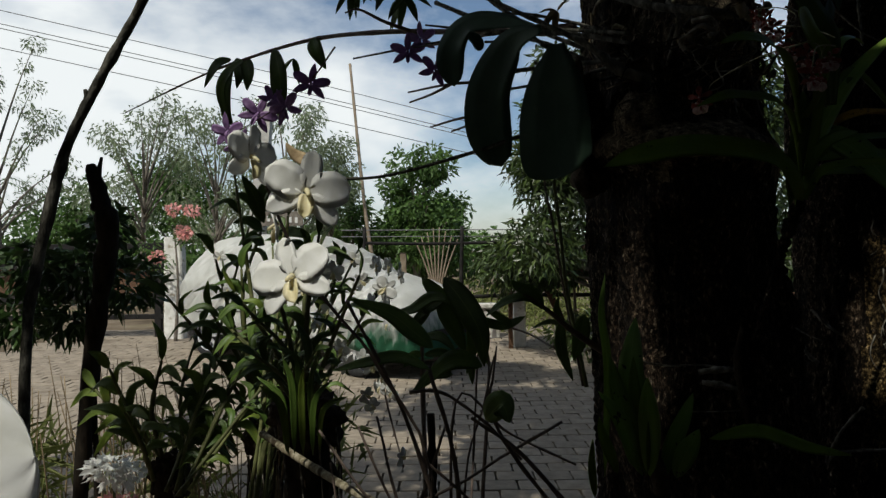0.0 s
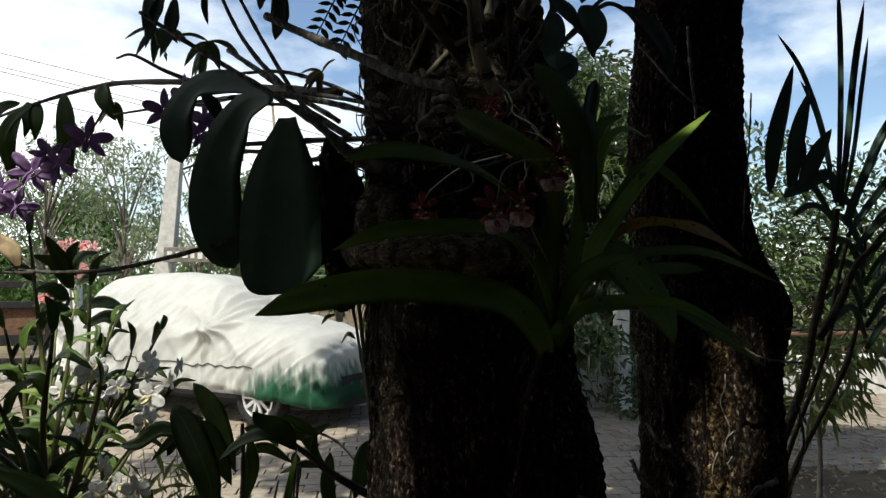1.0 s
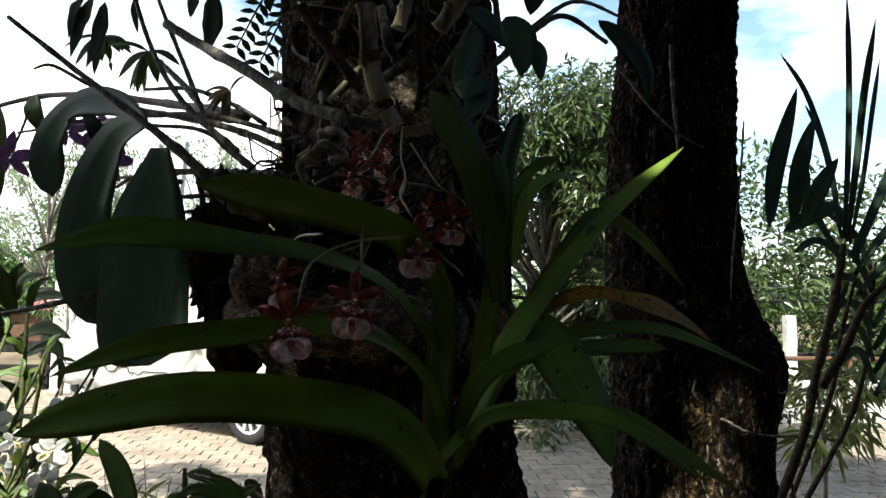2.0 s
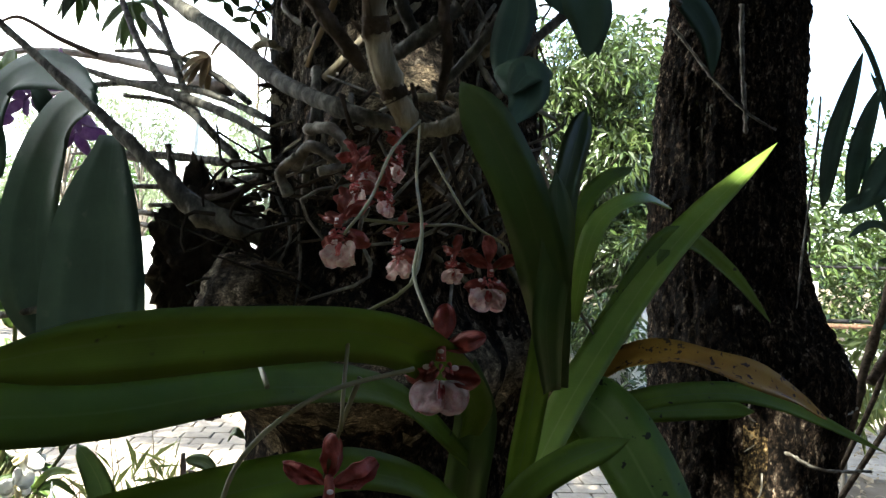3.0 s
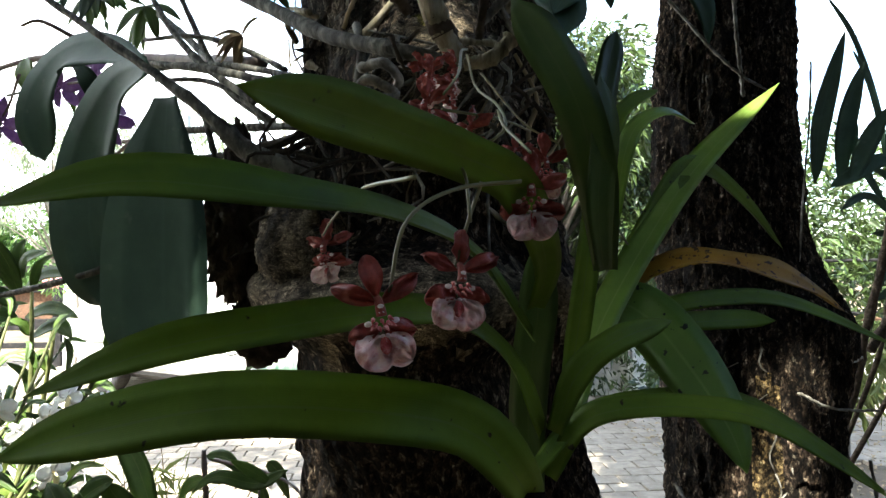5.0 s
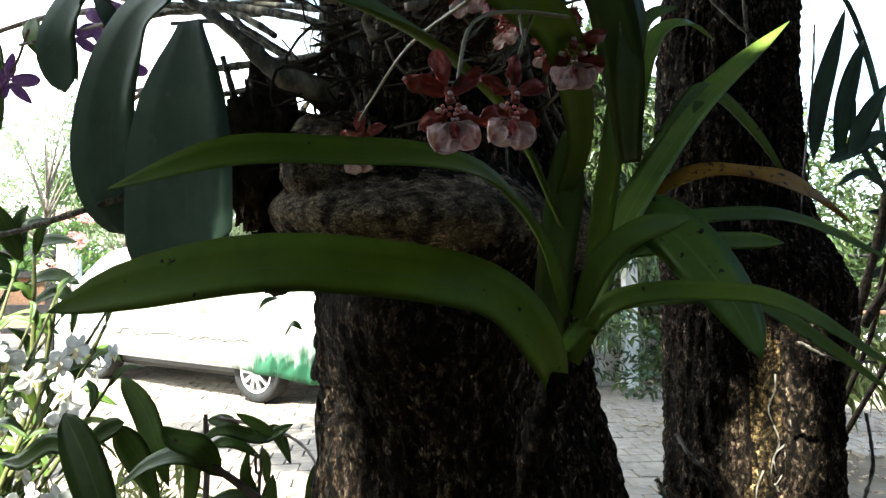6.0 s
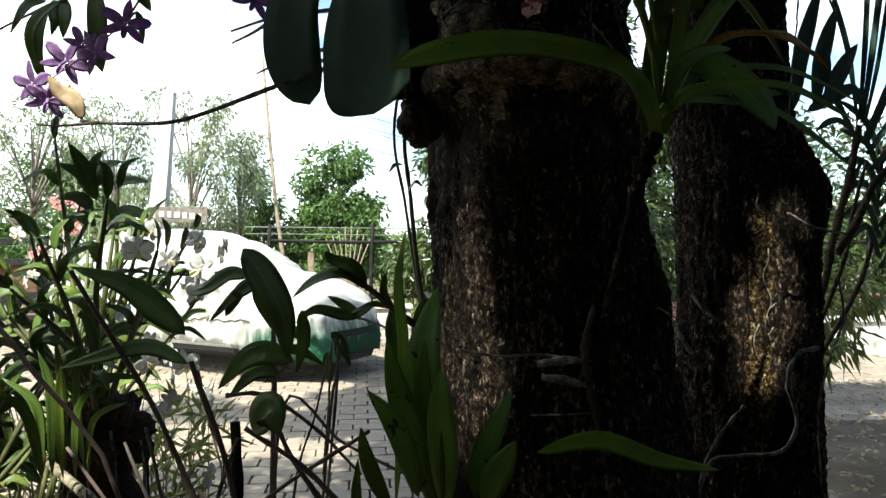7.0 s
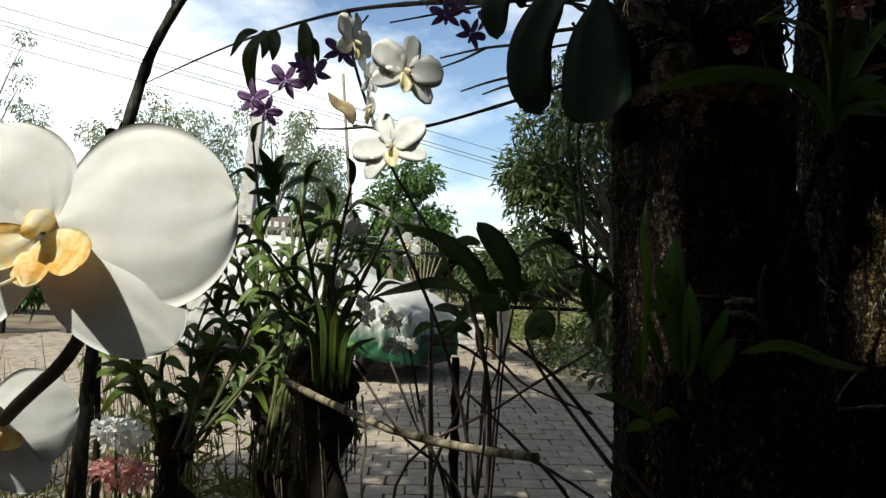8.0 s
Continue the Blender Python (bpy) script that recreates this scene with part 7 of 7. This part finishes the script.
clump("slender dendrobium with narrow yellow-green leaves and white flowers", (-0.42, 1.50, 0.75),
      [(-0.454, 1.787, 1.360), (-0.435, 1.836, 1.406), (-0.346, 1.726, 1.329), (-0.319, 1.773, 1.383), (-0.269, 1.718, 1.307), (-0.222, 1.763, 1.350), (-0.211, 1.662, 1.269), (-0.169, 1.657, 1.237), (-0.411, 1.683, 1.226), (-0.262, 1.617, 1.243), (-0.333, 1.624, 1.151), (-0.206, 1.561, 1.152)],
      0.075, 0.014, 86, per=6, low=0.3, r=0.004,
      flowers=cluster((-0.127, 1.402, 1.294), 0.028, 2, 31, 0.9) + cluster((-0.094, 1.378, 1.246), 0.022, 4, 32, 0.95) + cluster((-0.275, 1.467, 1.288), 0.03, 5, 33, 0.9) + cluster((-0.163, 1.465, 1.203), 0.03, 4, 34, 0.9) + cluster((-0.131, 1.410, 1.274), 0.03, 2, 36, 0.85))

# bare canes that fan out round the stake
fan = thing("bare_canes", "fan of bare brown orchid canes round a wooden stake", "orchid", (-0.02, 1.17, 0.80))
for pts, r in (([(-0.028, 1.061, 0.829), (-0.108, 1.059, 0.984), (-0.139, 1.078, 1.064)], 0.005), ([(-0.038, 1.061, 0.829), (-0.088, 1.059, 0.957), (-0.107, 1.056, 1.087)], 0.005), ([(-0.010, 1.061, 0.830), (-0.144, 1.061, 0.955), (-0.199, 1.060, 1.065)], 0.005),
               ([(0.004, 1.010, 0.848), (0.053, 1.004, 0.992), (-0.026, 0.952, 1.152), (-0.055, 0.931, 1.219), (-0.130, 0.902, 1.281)], 0.006), ([(0.021, 1.009, 0.866), (0.097, 0.953, 0.987), (0.041, 0.932, 1.081), (-0.021, 0.921, 1.187)], 0.007),
               ([(0.169, 0.902, 0.970), (0.102, 0.901, 1.048), (0.038, 0.921, 1.124), (0.063, 0.920, 1.125)], 0.006), ([(0.185, 0.901, 0.978), (0.118, 0.901, 1.056), (0.084, 0.900, 1.119), (0.036, 0.901, 1.122)], 0.006),
               ([(-0.122, 1.043, 0.870), (0.009, 1.006, 0.972), (0.086, 0.951, 1.080), (0.161, 0.918, 1.111)], 0.005), ([(0.117, 0.955, 0.912), (0.063, 0.954, 0.986), (0.012, 0.955, 1.018), (-0.023, 0.955, 1.043)], 0.005),
               ([(-0.179, 1.085, 0.836), (-0.163, 1.082, 0.931), (-0.185, 1.081, 1.006)], 0.004), ([(-0.066, 1.062, 0.846), (-0.005, 1.056, 0.978), (-0.017, 1.055, 1.034), (0.001, 1.054, 1.071)], 0.005), ([(0.159, 0.954, 0.897), (0.085, 0.975, 0.948), (0.027, 0.996, 0.949)], 0.005),
               ([(-0.070, 1.344, 1.063), (-0.005, 1.336, 1.063), (0.078, 1.327, 1.007), (0.151, 1.318, 0.933)], 0.006), ([(0.041, 1.331, 0.896), (0.087, 1.325, 1.063), (0.099, 1.324, 1.137)], 0.004), ([(-0.141, 1.453, 1.092), (-0.121, 1.451, 1.001), (-0.090, 1.448, 0.879)], 0.004),
               ([(0.022, 1.333, 1.044), (0.114, 1.322, 0.980), (0.236, 1.207, 0.958)], 0.005), ([(0.076, 1.683, 0.914), (0.081, 1.682, 1.012), (0.086, 1.681, 1.102)], 0.005), ([(0.030, 1.587, 1.178), (0.117, 1.527, 1.175), (0.180, 1.471, 1.164), (0.230, 1.365, 1.143)], 0.005),
               ([(0.094, 1.438, 0.998), (0.104, 1.437, 1.063), (0.113, 1.435, 1.140)], 0.005), ([(0.102, 1.549, 1.040), (0.099, 1.545, 1.127)], 0.005), ([(-0.060, 1.862, 0.978), (-0.057, 1.860, 1.049), (-0.062, 1.859, 1.120)], 0.012)):
    a, m, b = Vector(pts[0]), Vector(pts[len(pts) // 2]), Vector(pts[-1])
    if a.x > 0.1 and a.z < 1.0:
        base = a + (a - Vector(pts[1])) * 2.4
    else:
        base = Vector((-0.02 + 0.3 * (a.x + 0.02), 0.5 * (a.y + 1.18), 0.0)) if a.z < 1.05 else a
    if base != a:
        pts = [base, base.lerp(a, 0.6), a, a.lerp(b, 0.5).lerp(m, 0.35), b]
    stem_part(fan, pts, [r * 0.6, r * 0.55, r * 0.4], M["purplestem"], name="cane", n=22, seg=7, rough=0.4, rings=5)
for pts, w in (([(-0.014, 0.870, 1.221), (-0.041, 0.880, 1.243), (-0.073, 0.890, 1.266), (-0.130, 0.901, 1.285)], 0.026), ([(0.052, 0.850, 1.132), (0.070, 0.829, 1.157), (0.080, 0.819, 1.136)], 0.034),
               ([(-0.019, 0.901, 1.188), (-0.063, 0.922, 1.202), (-0.112, 0.933, 1.192), (-0.162, 0.955, 1.177)], 0.018), ([(0.063, 1.106, 1.155), (0.027, 1.111, 1.166), (-0.003, 1.114, 1.155), (-0.036, 1.118, 1.118)], 0.034), ([(0.001, 1.093, 1.303), (0.029, 1.070, 1.268), (0.056, 1.047, 1.220), (0.063, 1.046, 1.165)], 0.040),
               ([(0.008, 1.092, 1.267), (-0.019, 1.106, 1.270), (-0.051, 1.119, 1.250), (-0.082, 1.143, 1.243)], 0.022), ([(-0.050, 1.240, 1.203), (-0.033, 1.238, 1.236), (-0.075, 1.243, 1.194)], 0.02),
               ([(-0.043, 1.353, 1.292), (-0.006, 1.331, 1.252), (0.019, 1.309, 1.206), (0.037, 1.298, 1.159)], 0.034), ([(-0.057, 1.859, 1.108), (-0.008, 1.835, 1.108), (0.031, 1.812, 1.073)], 0.028), ([(-0.060, 1.860, 1.061), (-0.089, 1.863, 1.050), (-0.113, 1.865, 1.020)], 0.028), ([(-0.054, 1.860, 1.055), (-0.001, 1.855, 1.061), (0.058, 1.851, 1.025)], 0.026),
               ([(0.079, 1.798, 1.110), (0.101, 1.796, 1.087), (0.124, 1.795, 1.030)], 0.028), ([(0.067, 1.799, 1.064), (0.073, 1.800, 1.030), (0.076, 1.800, 0.984)], 0.024), ([(0.053, 1.333, 1.203), (0.057, 1.332, 1.155), (0.045, 1.334, 1.099)], 0.024), ([(0.017, 1.337, 1.099), (-0.023, 1.341, 1.099), (-0.067, 1.345, 1.058)], 0.026),
               ([(0.175, 1.433, 1.203), (0.129, 1.439, 1.183), (0.069, 1.444, 1.194), (0.031, 1.449, 1.169)], 0.022), ([(0.150, 1.437, 1.183), (0.119, 1.439, 1.203), (0.089, 1.441, 1.219)], 0.018), ([(-0.009, 1.248, 1.252), (0.016, 1.247, 1.213), (0.041, 1.248, 1.154)], 0.036), ([(-0.000, 1.247, 1.256), (-0.025, 1.250, 1.243), (-0.051, 1.254, 1.222)], 0.026),
               ([(0.245, 1.162, 1.234), (0.238, 1.163, 1.194), (0.225, 1.164, 1.153)], 0.03), ([(0.196, 1.117, 1.231), (0.194, 1.107, 1.183), (0.211, 1.095, 1.131)], 0.02)):
    leaf_part(fan, pts, w, M["dendleaf"], kind="lance", face=(-0.2, -0.85, 0.4), fold=0.25, n=14)
pale = thing("pale_cane", "pale ringed cane lying across the orchids", "cane", (-0.021, 0.736, 1.001))
stem_part(pale, [(-0.369, 1.354, 0.980), (-0.270, 1.245, 0.962), (-0.138, 1.093, 0.949), (-0.027, 0.963, 0.956), (0.072, 0.854, 0.972)], [0.0065, 0.0072, 0.007, 0.0066, 0.006], M["paper"], name="stem", n=36, seg=10, rings=6)
stick = thing("leaning_stick", "tall thin grey stick leaning beside the path", "stick", (-0.50, 0.75, 0))
stem_part(stick, [(-0.50, 0.75, -0.05), (-0.485, 0.75, 0.80), (-0.468, 0.75, 1.235), (-0.459, 0.75, 1.313), (-0.442, 0.75, 1.389), (-0.419, 0.75, 1.471), (-0.380, 0.75, 1.547), (-0.332, 0.75, 1.632), (-0.285, 0.75, 1.71)], [0.008, 0.0075, 0.006, 0.006, 0.0066, 0.006, 0.0056, 0.005, 0.004], M["cane"], name="shaft", n=46, seg=8, rough=0.3, rings=9)
stem_part(stick, [(-0.400, 0.75, 1.508), (-0.396, 0.748, 1.522), (-0.396, 0.745, 1.532)], (0.0045, 0.002), M["cane"], name="twig_stub", n=6, seg=6)
snag = thing("broken_branch", "dark broken branch stump with ragged top", "branch", (-1.25, 2.2, 0))
stem_part(snag, [(-1.25, 2.2, -0.05), (-1.13, 2.12, 0.9), (-1.022, 2.04, 1.379), (-1.044, 2.04, 1.518), (-1.071, 2.04, 1.618)], [0.024, 0.022, 0.032, 0.029, 0.014], M["log"], name="trunk", n=26, seg=12, rough=0.5)
stem_part(snag, [(-1.051, 2.04, 1.552), (-1.044, 2.04, 1.604), (-1.036, 2.04, 1.641)], (0.012, 0.004), M["log"], name="splinter", n=6, seg=6)
shrub = thing("dark_shrub", "dark leafy shrub round the broken branch", "shrub", (-1.12, 2.15, 0))
leaves("foliage", [((-1.085, 2.168, 1.436), 0.07), ((-1.16, 2.168, 1.309), 0.115), ((-1.044, 2.231, 1.25), 0.115), ((-1.285, 2.104, 1.312), 0.096), ((-1.34, 2.104, 1.153), 0.115), ((-1.216, 2.168, 1.145), 0.096)], 1300, 0.058, 0.020, M["crown"], shrub, 91)
stem_part(shrub, [(-1.12, 2.15, -0.05), (-1.12, 2.15, 0.7), (-1.16, 2.168, 1.29)], (0.014, 0.006), M["log"], rough=0.3)

# fallen leaves on the bare soil by the low wall
litter = thing("fallen_leaves", "scattered dry brown fallen leaves on the soil", "leaves", (3.4, 4.4, 0), kind="stuff")
g = random.Random(29)
bm = bmesh.new()
for i in range(1500):
    o = Vector((g.uniform(2.3, 5.6), g.uniform(3.0, 6.4), g.uniform(0.006, 0.02)))
    a = g.uniform(0, math.tau)
    d = Vector((math.cos(a), math.sin(a), g.uniform(-0.05, 0.25))) * g.uniform(0.03, 0.075)
    blade(bm, [o, o + d * 0.5 + Vector((0, 0, 0.012)), o + d], g.uniform(0.02, 0.04), (g.uniform(-0.3, 0.3), g.uniform(-0.3, 0.3), 1), "lance", n=3)
part("dry_leaves", bm, M["dry"], litter)

# dry stalks and small flowers low by the yard's edge
weed = thing("dry_grass", "dry brown grass stalks and thin weeds", "grass", (-1.3, 2.9, 0), kind="stuff")
g = random.Random(17)
bm = bmesh.new()
for i in range(170):
    b0 = Vector((g.uniform(-2.3, -0.55), g.uniform(2.1, 3.4), -0.02))
    h = g.uniform(0.45, 0.95)
    e = b0 + Vector((g.uniform(-0.2, 0.2), g.uniform(-0.1, 0.1), h))
    tube(bm, [b0, b0.lerp(e, 0.5) + Vector((0.03, 0, 0.03)), e], (0.005, 0.0015), 5, 4)
part("stalks", bm, M["dry"], weed)
leaves("blades", [((g.uniform(-2.2, -0.5), g.uniform(2.2, 3.3), g.uniform(0.15, 0.6)), 0.2) for _ in range(22)], 1500, 0.16, 0.018, M["fieldgreen"], weed, 92, -0.3, 0.2)
for name, c, mat, lab in (("white_flowers", (-0.997, 2.009, 0.697), "white", "small white flower tuft among dry stalks"), ("pink_flowers", (-0.985, 2.02, 0.575), "pinkbract", "small pink flower tuft among dry stalks")):
    t = thing("flower_tuft", lab, "flowers", (c[0], c[1], 0))
    stem_part(t, [(c[0], c[1], -0.03), (c[0] + 0.01, c[1], c[2] * 0.5), c], (0.008, 0.004), M["greencane"], n=6, seg=6)
    leaves("petals", [(c, 0.055), (Vector(c) + Vector((0.055, 0, -0.012)), 0.04), (Vector(c) + Vector((-0.05, 0, 0.006)), 0.035)], 190, 0.032, 0.018, M[mat], t, 93, 0.0, 1.0)

# ---- the covered car ----
def table(rows, x):
    for (a, p), (b, q) in zip(rows, rows[1:]):
        if x <= b:
            u = max(0.0, (x - a) / (b - a))
            return p + (q - p) * (u * u * (3 - 2 * u) * 0.5 + u * 0.5)
    return rows[-1][1]


TOP = [(-2.08, 0.72), (-2.0, 1.02), (-1.85, 1.36), (-1.55, 1.52), (-0.7, 1.57), (0.0, 1.53), (0.45, 1.39), (0.98, 1.09), (1.12, 1.06), (1.5, 0.99), (1.72, 0.91), (1.90, 0.76), (1.99, 0.52), (2.02, 0.25)]
HALF = [(-2.08, 0.48), (-1.95, 0.66), (-1.6, 0.76), (0.0, 0.80), (1.4, 0.78), (1.75, 0.68), (1.94, 0.53), (2.02, 0.38)]


def cover_point(u, v):
    """u: along the car from -1 (tail) to 1 (nose); v: round it from -1 to 1."""
    x = (2.02 if u > 0 else 2.08) * math.copysign(abs(u) ** 0.85, u)
    top, half = table(TOP, x), table(HALF, x)
    arch = max(math.exp(-((x - 1.27) / 0.30) ** 2), math.exp(-((x + 1.25) / 0.30) ** 2))
    hem = 0.36 + 0.02 * arch - 0.14 * min(1.0, max(0.0, (x - 0.7) / 1.2)) + 0.012 * math.sin(x * 9)
    a = v * math.pi / 2
    y = half * math.copysign(abs(math.sin(a)) ** 0.55, v)
    k = abs(math.cos(a)) ** 0.62
    z = hem + (top - hem) * k
    if z > 0.95:
        y *= 1 - 0.26 * min(1.0, (z - 0.95) / 0.5)
    mirror = math.exp(-((x - 0.62) / 0.13) ** 2 - ((z - 0.98) / 0.10) ** 2)
    y += math.copysign(0.14 * mirror, v)
    fold = 0.012 * noise.noise(Vector((x * 1.3 + z, y * 1.2, z * 0.8 + 7)))
    fold += 0.022 * (0.5 - abs(noise.noise(Vector((x * 4.6 - z * 3.5, y * 1.6, z * 1.1 + 9)))) * 2.2)
    fold += 0.035 * (0.5 - abs(noise.noise(Vector((x * 3.4 + z * 2.6, y * 0.8, z * 0.7 + 3)))) * 1.8) * (0.4 + 0.6 * min(1.0, 1.5 - z))
    ridge = noise.noise(Vector((x * 2.6 - z * 2.3, y * 0.7, z * 0.5 + 12)))
    fold += 0.045 * max(0.0, 1 - abs(ridge) * 8) * (0.4 + 0.6 * abs(noise.noise(Vector((x, z * 2, 4)))) * 2) * abs(math.sin(a)) ** 1.5
    ridge = noise.noise(Vector((x * 5.5 - z * 6.5, y * 0.9, z * 0.8 + 31)))
    fold += 0.024 * max(0.0, 1 - abs(ridge) * 6) * abs(math.sin(a)) ** 2
    dx, dz = x - 0.62, z - 1.0
    ang, dist = math.atan2(dz, dx), math.hypot(dx, dz)
    fold += 0.07 * math.exp(-(dist - 0.15) ** 2 / 0.22) * (0.45 - abs(math.sin(ang * 5.5 + 1.5 * noise.noise(Vector((x * 2, z * 2, 5))))))
    fold += 0.02 * math.exp(-((x - 1.02) / 0.10) ** 2) * math.sin(y * 14 + 2 * noise.noise(Vector((y * 3, 2, x))))
    gath = max(0.0, 1 - (z - hem) / 0.5) if z < hem + 0.5 else 0
    fold += 0.032 * gath * (0.5 - abs(math.sin(x * 15 + y * 9 + 2.5 * noise.noise(Vector((x * 4, y * 4, 1)))))) * (1.0 if x > 0.7 else 0.45)
    d = Vector((0, math.copysign(1, v) * abs(math.sin(a)), abs(math.cos(a))))
    return Vector((x, y, z)) + d * fold * 0.75


def covered_car(at, turn):
    t = thing("parked_car", "parked car under a white cover with a green lower front", "car", (at[0], at[1], 0))
    m = Matrix.Translation((at[0], at[1], 0)) @ Matrix.Rotation(turn, 4, "Z")
    nu, nv = 260, 150
    grid = [[cover_point(-1 + 2 * i / nu, -1 + 2 * j / nv) for j in range(nv + 1)] for i in range(nu + 1)]
    bm = bmesh.new()
    vs = [[bm.verts.new(q) for q in col] for col in grid]
    for i in range(nu):
        for j in range(nv):
            bm.faces.new((vs[i][j], vs[i + 1][j], vs[i + 1][j + 1], vs[i][j + 1]))
    bmesh.ops.solidify(bm, geom=bm.faces[:], thickness=0.006)
    part("cover", bm, M["coverwhite"], t, "creased silver-white fabric with a green lower front", m=m)
    for s in (0, 1):
        bm = bmesh.new()
        line = []
        for i in range(10, 206, 3):
            col = grid[i][:nv // 2] if not s else grid[i][nv // 2 + 1:][::-1]
            zt = 0.60 + 0.012 * math.sin(i * 0.2)
            q = min(col, key=lambda p: abs(p.z - zt))
            line.append(q + Vector((0, 0.006 if s else -0.006, 0)))
        tube(bm, line, (0.007, 0.007), 150, 5)
        part("seam", bm, M["cane"], t, "stitched grey seam", m=m)
    bm = bmesh.new()
    rings = []
    for i in range(21):
        x = -2.0 + 4.0 * i / 20
        h = min(table(HALF, x) - 0.10, 0.60)
        rings.append([bm.verts.new((x, y * h, z)) for y, z in ((-1, 0.24), (-1.0, 0.44), (-0.9, 0.5), (0.9, 0.5), (1.0, 0.44), (1, 0.24), (0.85, 0.18), (-0.85, 0.18))])
    for a, b in zip(rings, rings[1:]):
        for k in range(8):
            bm.faces.new((a[k], a[(k + 1) % 8], b[(k + 1) % 8], b[k]))
    bm.faces.new(rings[0])
    bm.faces.new(list(reversed(rings[-1])))
    part("underbody", bm, M["black"], t, "dark sill and floor pan", m=m, smooth=False)
    for s in (-1, 1):
        bm = bmesh.new()
        box(bm, (2.0, 0.04, 0.09), (0.0, s * 0.72, 0.36), 0, 0.012)
        part("sill", bm, M["carpaint"], t, "silver door sill", m=m, smooth=False)
        for x in (1.27, -1.25):
            w = m @ Matrix.Translation((x, s * 0.64, 0.30)) @ Matrix.Rotation(radians(90), 4, "X")
            bm = bmesh.new()
            prof = ((0.205, -0.09), (0.28, -0.095), (0.30, -0.07), (0.30, 0.07), (0.28, 0.095), (0.205, 0.09))
            loops = [[bm.verts.new((r * math.cos(k / 36 * math.tau), r * math.sin(k / 36 * math.tau), z)) for k in range(36)] for r, z in prof]
            for a, b in zip(loops, loops[1:] + loops[:1]):
                for k in range(36):
                    bm.faces.new((a[k], a[(k + 1) % 36], b[(k + 1) % 36], b[k]))
            wheel = part("wheel", bm, M["rubber"], t, m=w)
            bm = bmesh.new()
            for k in range(10):
                bmesh.ops.create_cube(bm, size=1, matrix=Matrix.Rotation(k / 10 * math.tau, 4, "Z") @ Matrix.Translation((0.105, 0, 0.085)) @ Matrix.Diagonal((0.18, 0.034, 0.02, 1)))
            lo = [[bm.verts.new((r * math.cos(k / 36 * math.tau), r * math.sin(k / 36 * math.tau), zz)) for k in range(36)] for r, zz in ((0.215, -0.09), (0.185, -0.085), (0.18, 0.085), (0.215, 0.09))]
            for a, b in zip(lo, lo[1:]):
                for k in range(36):
                    bm.faces.new((a[k], a[(k + 1) % 36], b[(k + 1) % 36], b[k]))
            bmesh.ops.create_cone(bm, cap_ends=True, segments=20, radius1=0.045, radius2=0.04, depth=0.18)
            part("rim", bm, M["alloy"], wheel, "spoked alloy rim", m=w, smooth=False)
    return t


covered_car((-1.56, 8.38), radians(-34.5))

# ---- unseen dark walls, added to close the yard and block sky light ----
for name, size, c in (("wall_south", (16, 0.2, 5.0), (0, -2.6, 2.45)), ("wall_east", (0.2, 5.6, 4.4), (3.9, 0.2, 2.15)), ("wall_west", (0.2, 5.0, 4.2), (-3.7, -0.1, 2.05))):
    bm = bmesh.new()
    box(bm, size, c, 0, 0.02)
    tagged(part(name, bm, M["lightblock"], smooth=False), "unseen dark wall added to keep sky light off the yard", "wall", kind="structure")

# ---- pavers ----
yard = thing("pavement", "grey concrete pavers of the yard, laid in running bond", "pavement", (0.5, 5, 0), kind="structure")
PL, PW = 0.225, 0.155


def paver_shape():
    l, w, c = PL - 0.007, PW - 0.007, 0.004
    out = [(-l / 2, c * 0.8), (-l / 2 + c, -w / 2), (l / 2 - c, -w / 2), (l / 2, -c * 0.8), (l / 2 - c, w / 2), (-l / 2 + c, w / 2)]
    top = [(x * 0.975, y * 0.965, 0.0) for x, y in out]
    mid = [(x, y, -0.004) for x, y in out]
    bot = [(x, y, -0.05) for x, y in out]
    v = top + mid + bot
    f = [tuple(range(6))] + [(k, k + 6, (k + 1) % 6 + 6, (k + 1) % 6) for k in range(6)] + [(k + 6, k + 12, (k + 1) % 6 + 12, (k + 1) % 6 + 6) for k in range(6)]
    return v, f


PV, PF = paver_shape()
PMESH = raw("paver", PV, [tuple(f) if len(f) == 6 else tuple(reversed(f)) for f in PF], M["paver"])
g = random.Random(23)
rest_v, rest_f = [], []
near = 0
row = 0
y = 3.2
while y < 11.6:
    x = -6.0 + (PL / 2 if row % 2 else 0)
    while x < 6.5:
        q = (x + g.uniform(-0.003, 0.003), y + g.uniform(-0.003, 0.003), g.uniform(-0.006, 0.002))
        if y + 0.35 * math.sin(x * 1.9) < 5.3 and x + 0.2 * math.sin(y * 3.1) > 2.45:
            x += PL
            continue
        if near < 300 and 3.5 < y < 5.9 and -1.0 < x < 0.45:
            attach(new("paver", PMESH), yard, Matrix.Translation(q) @ Matrix.Rotation(g.uniform(-0.02, 0.02), 4, "Z"))
            near += 1
        else:
            o = len(rest_v)
            tl = g.uniform(-0.01, 0.01)
            rest_v += [(q[0] + a, q[1] + b, q[2] + c + a * tl) for a, b, c in PV]
            rest_f += [tuple(o + k for k in (f if len(f) == 6 else reversed(f))) for f in PF]
        x += PL
    y += PW
    row += 1
tagged(part("paver_field", raw("paver_field", rest_v, rest_f, M["paver"]), None, yard, "joined rest of the pavers"), kind="stuff")
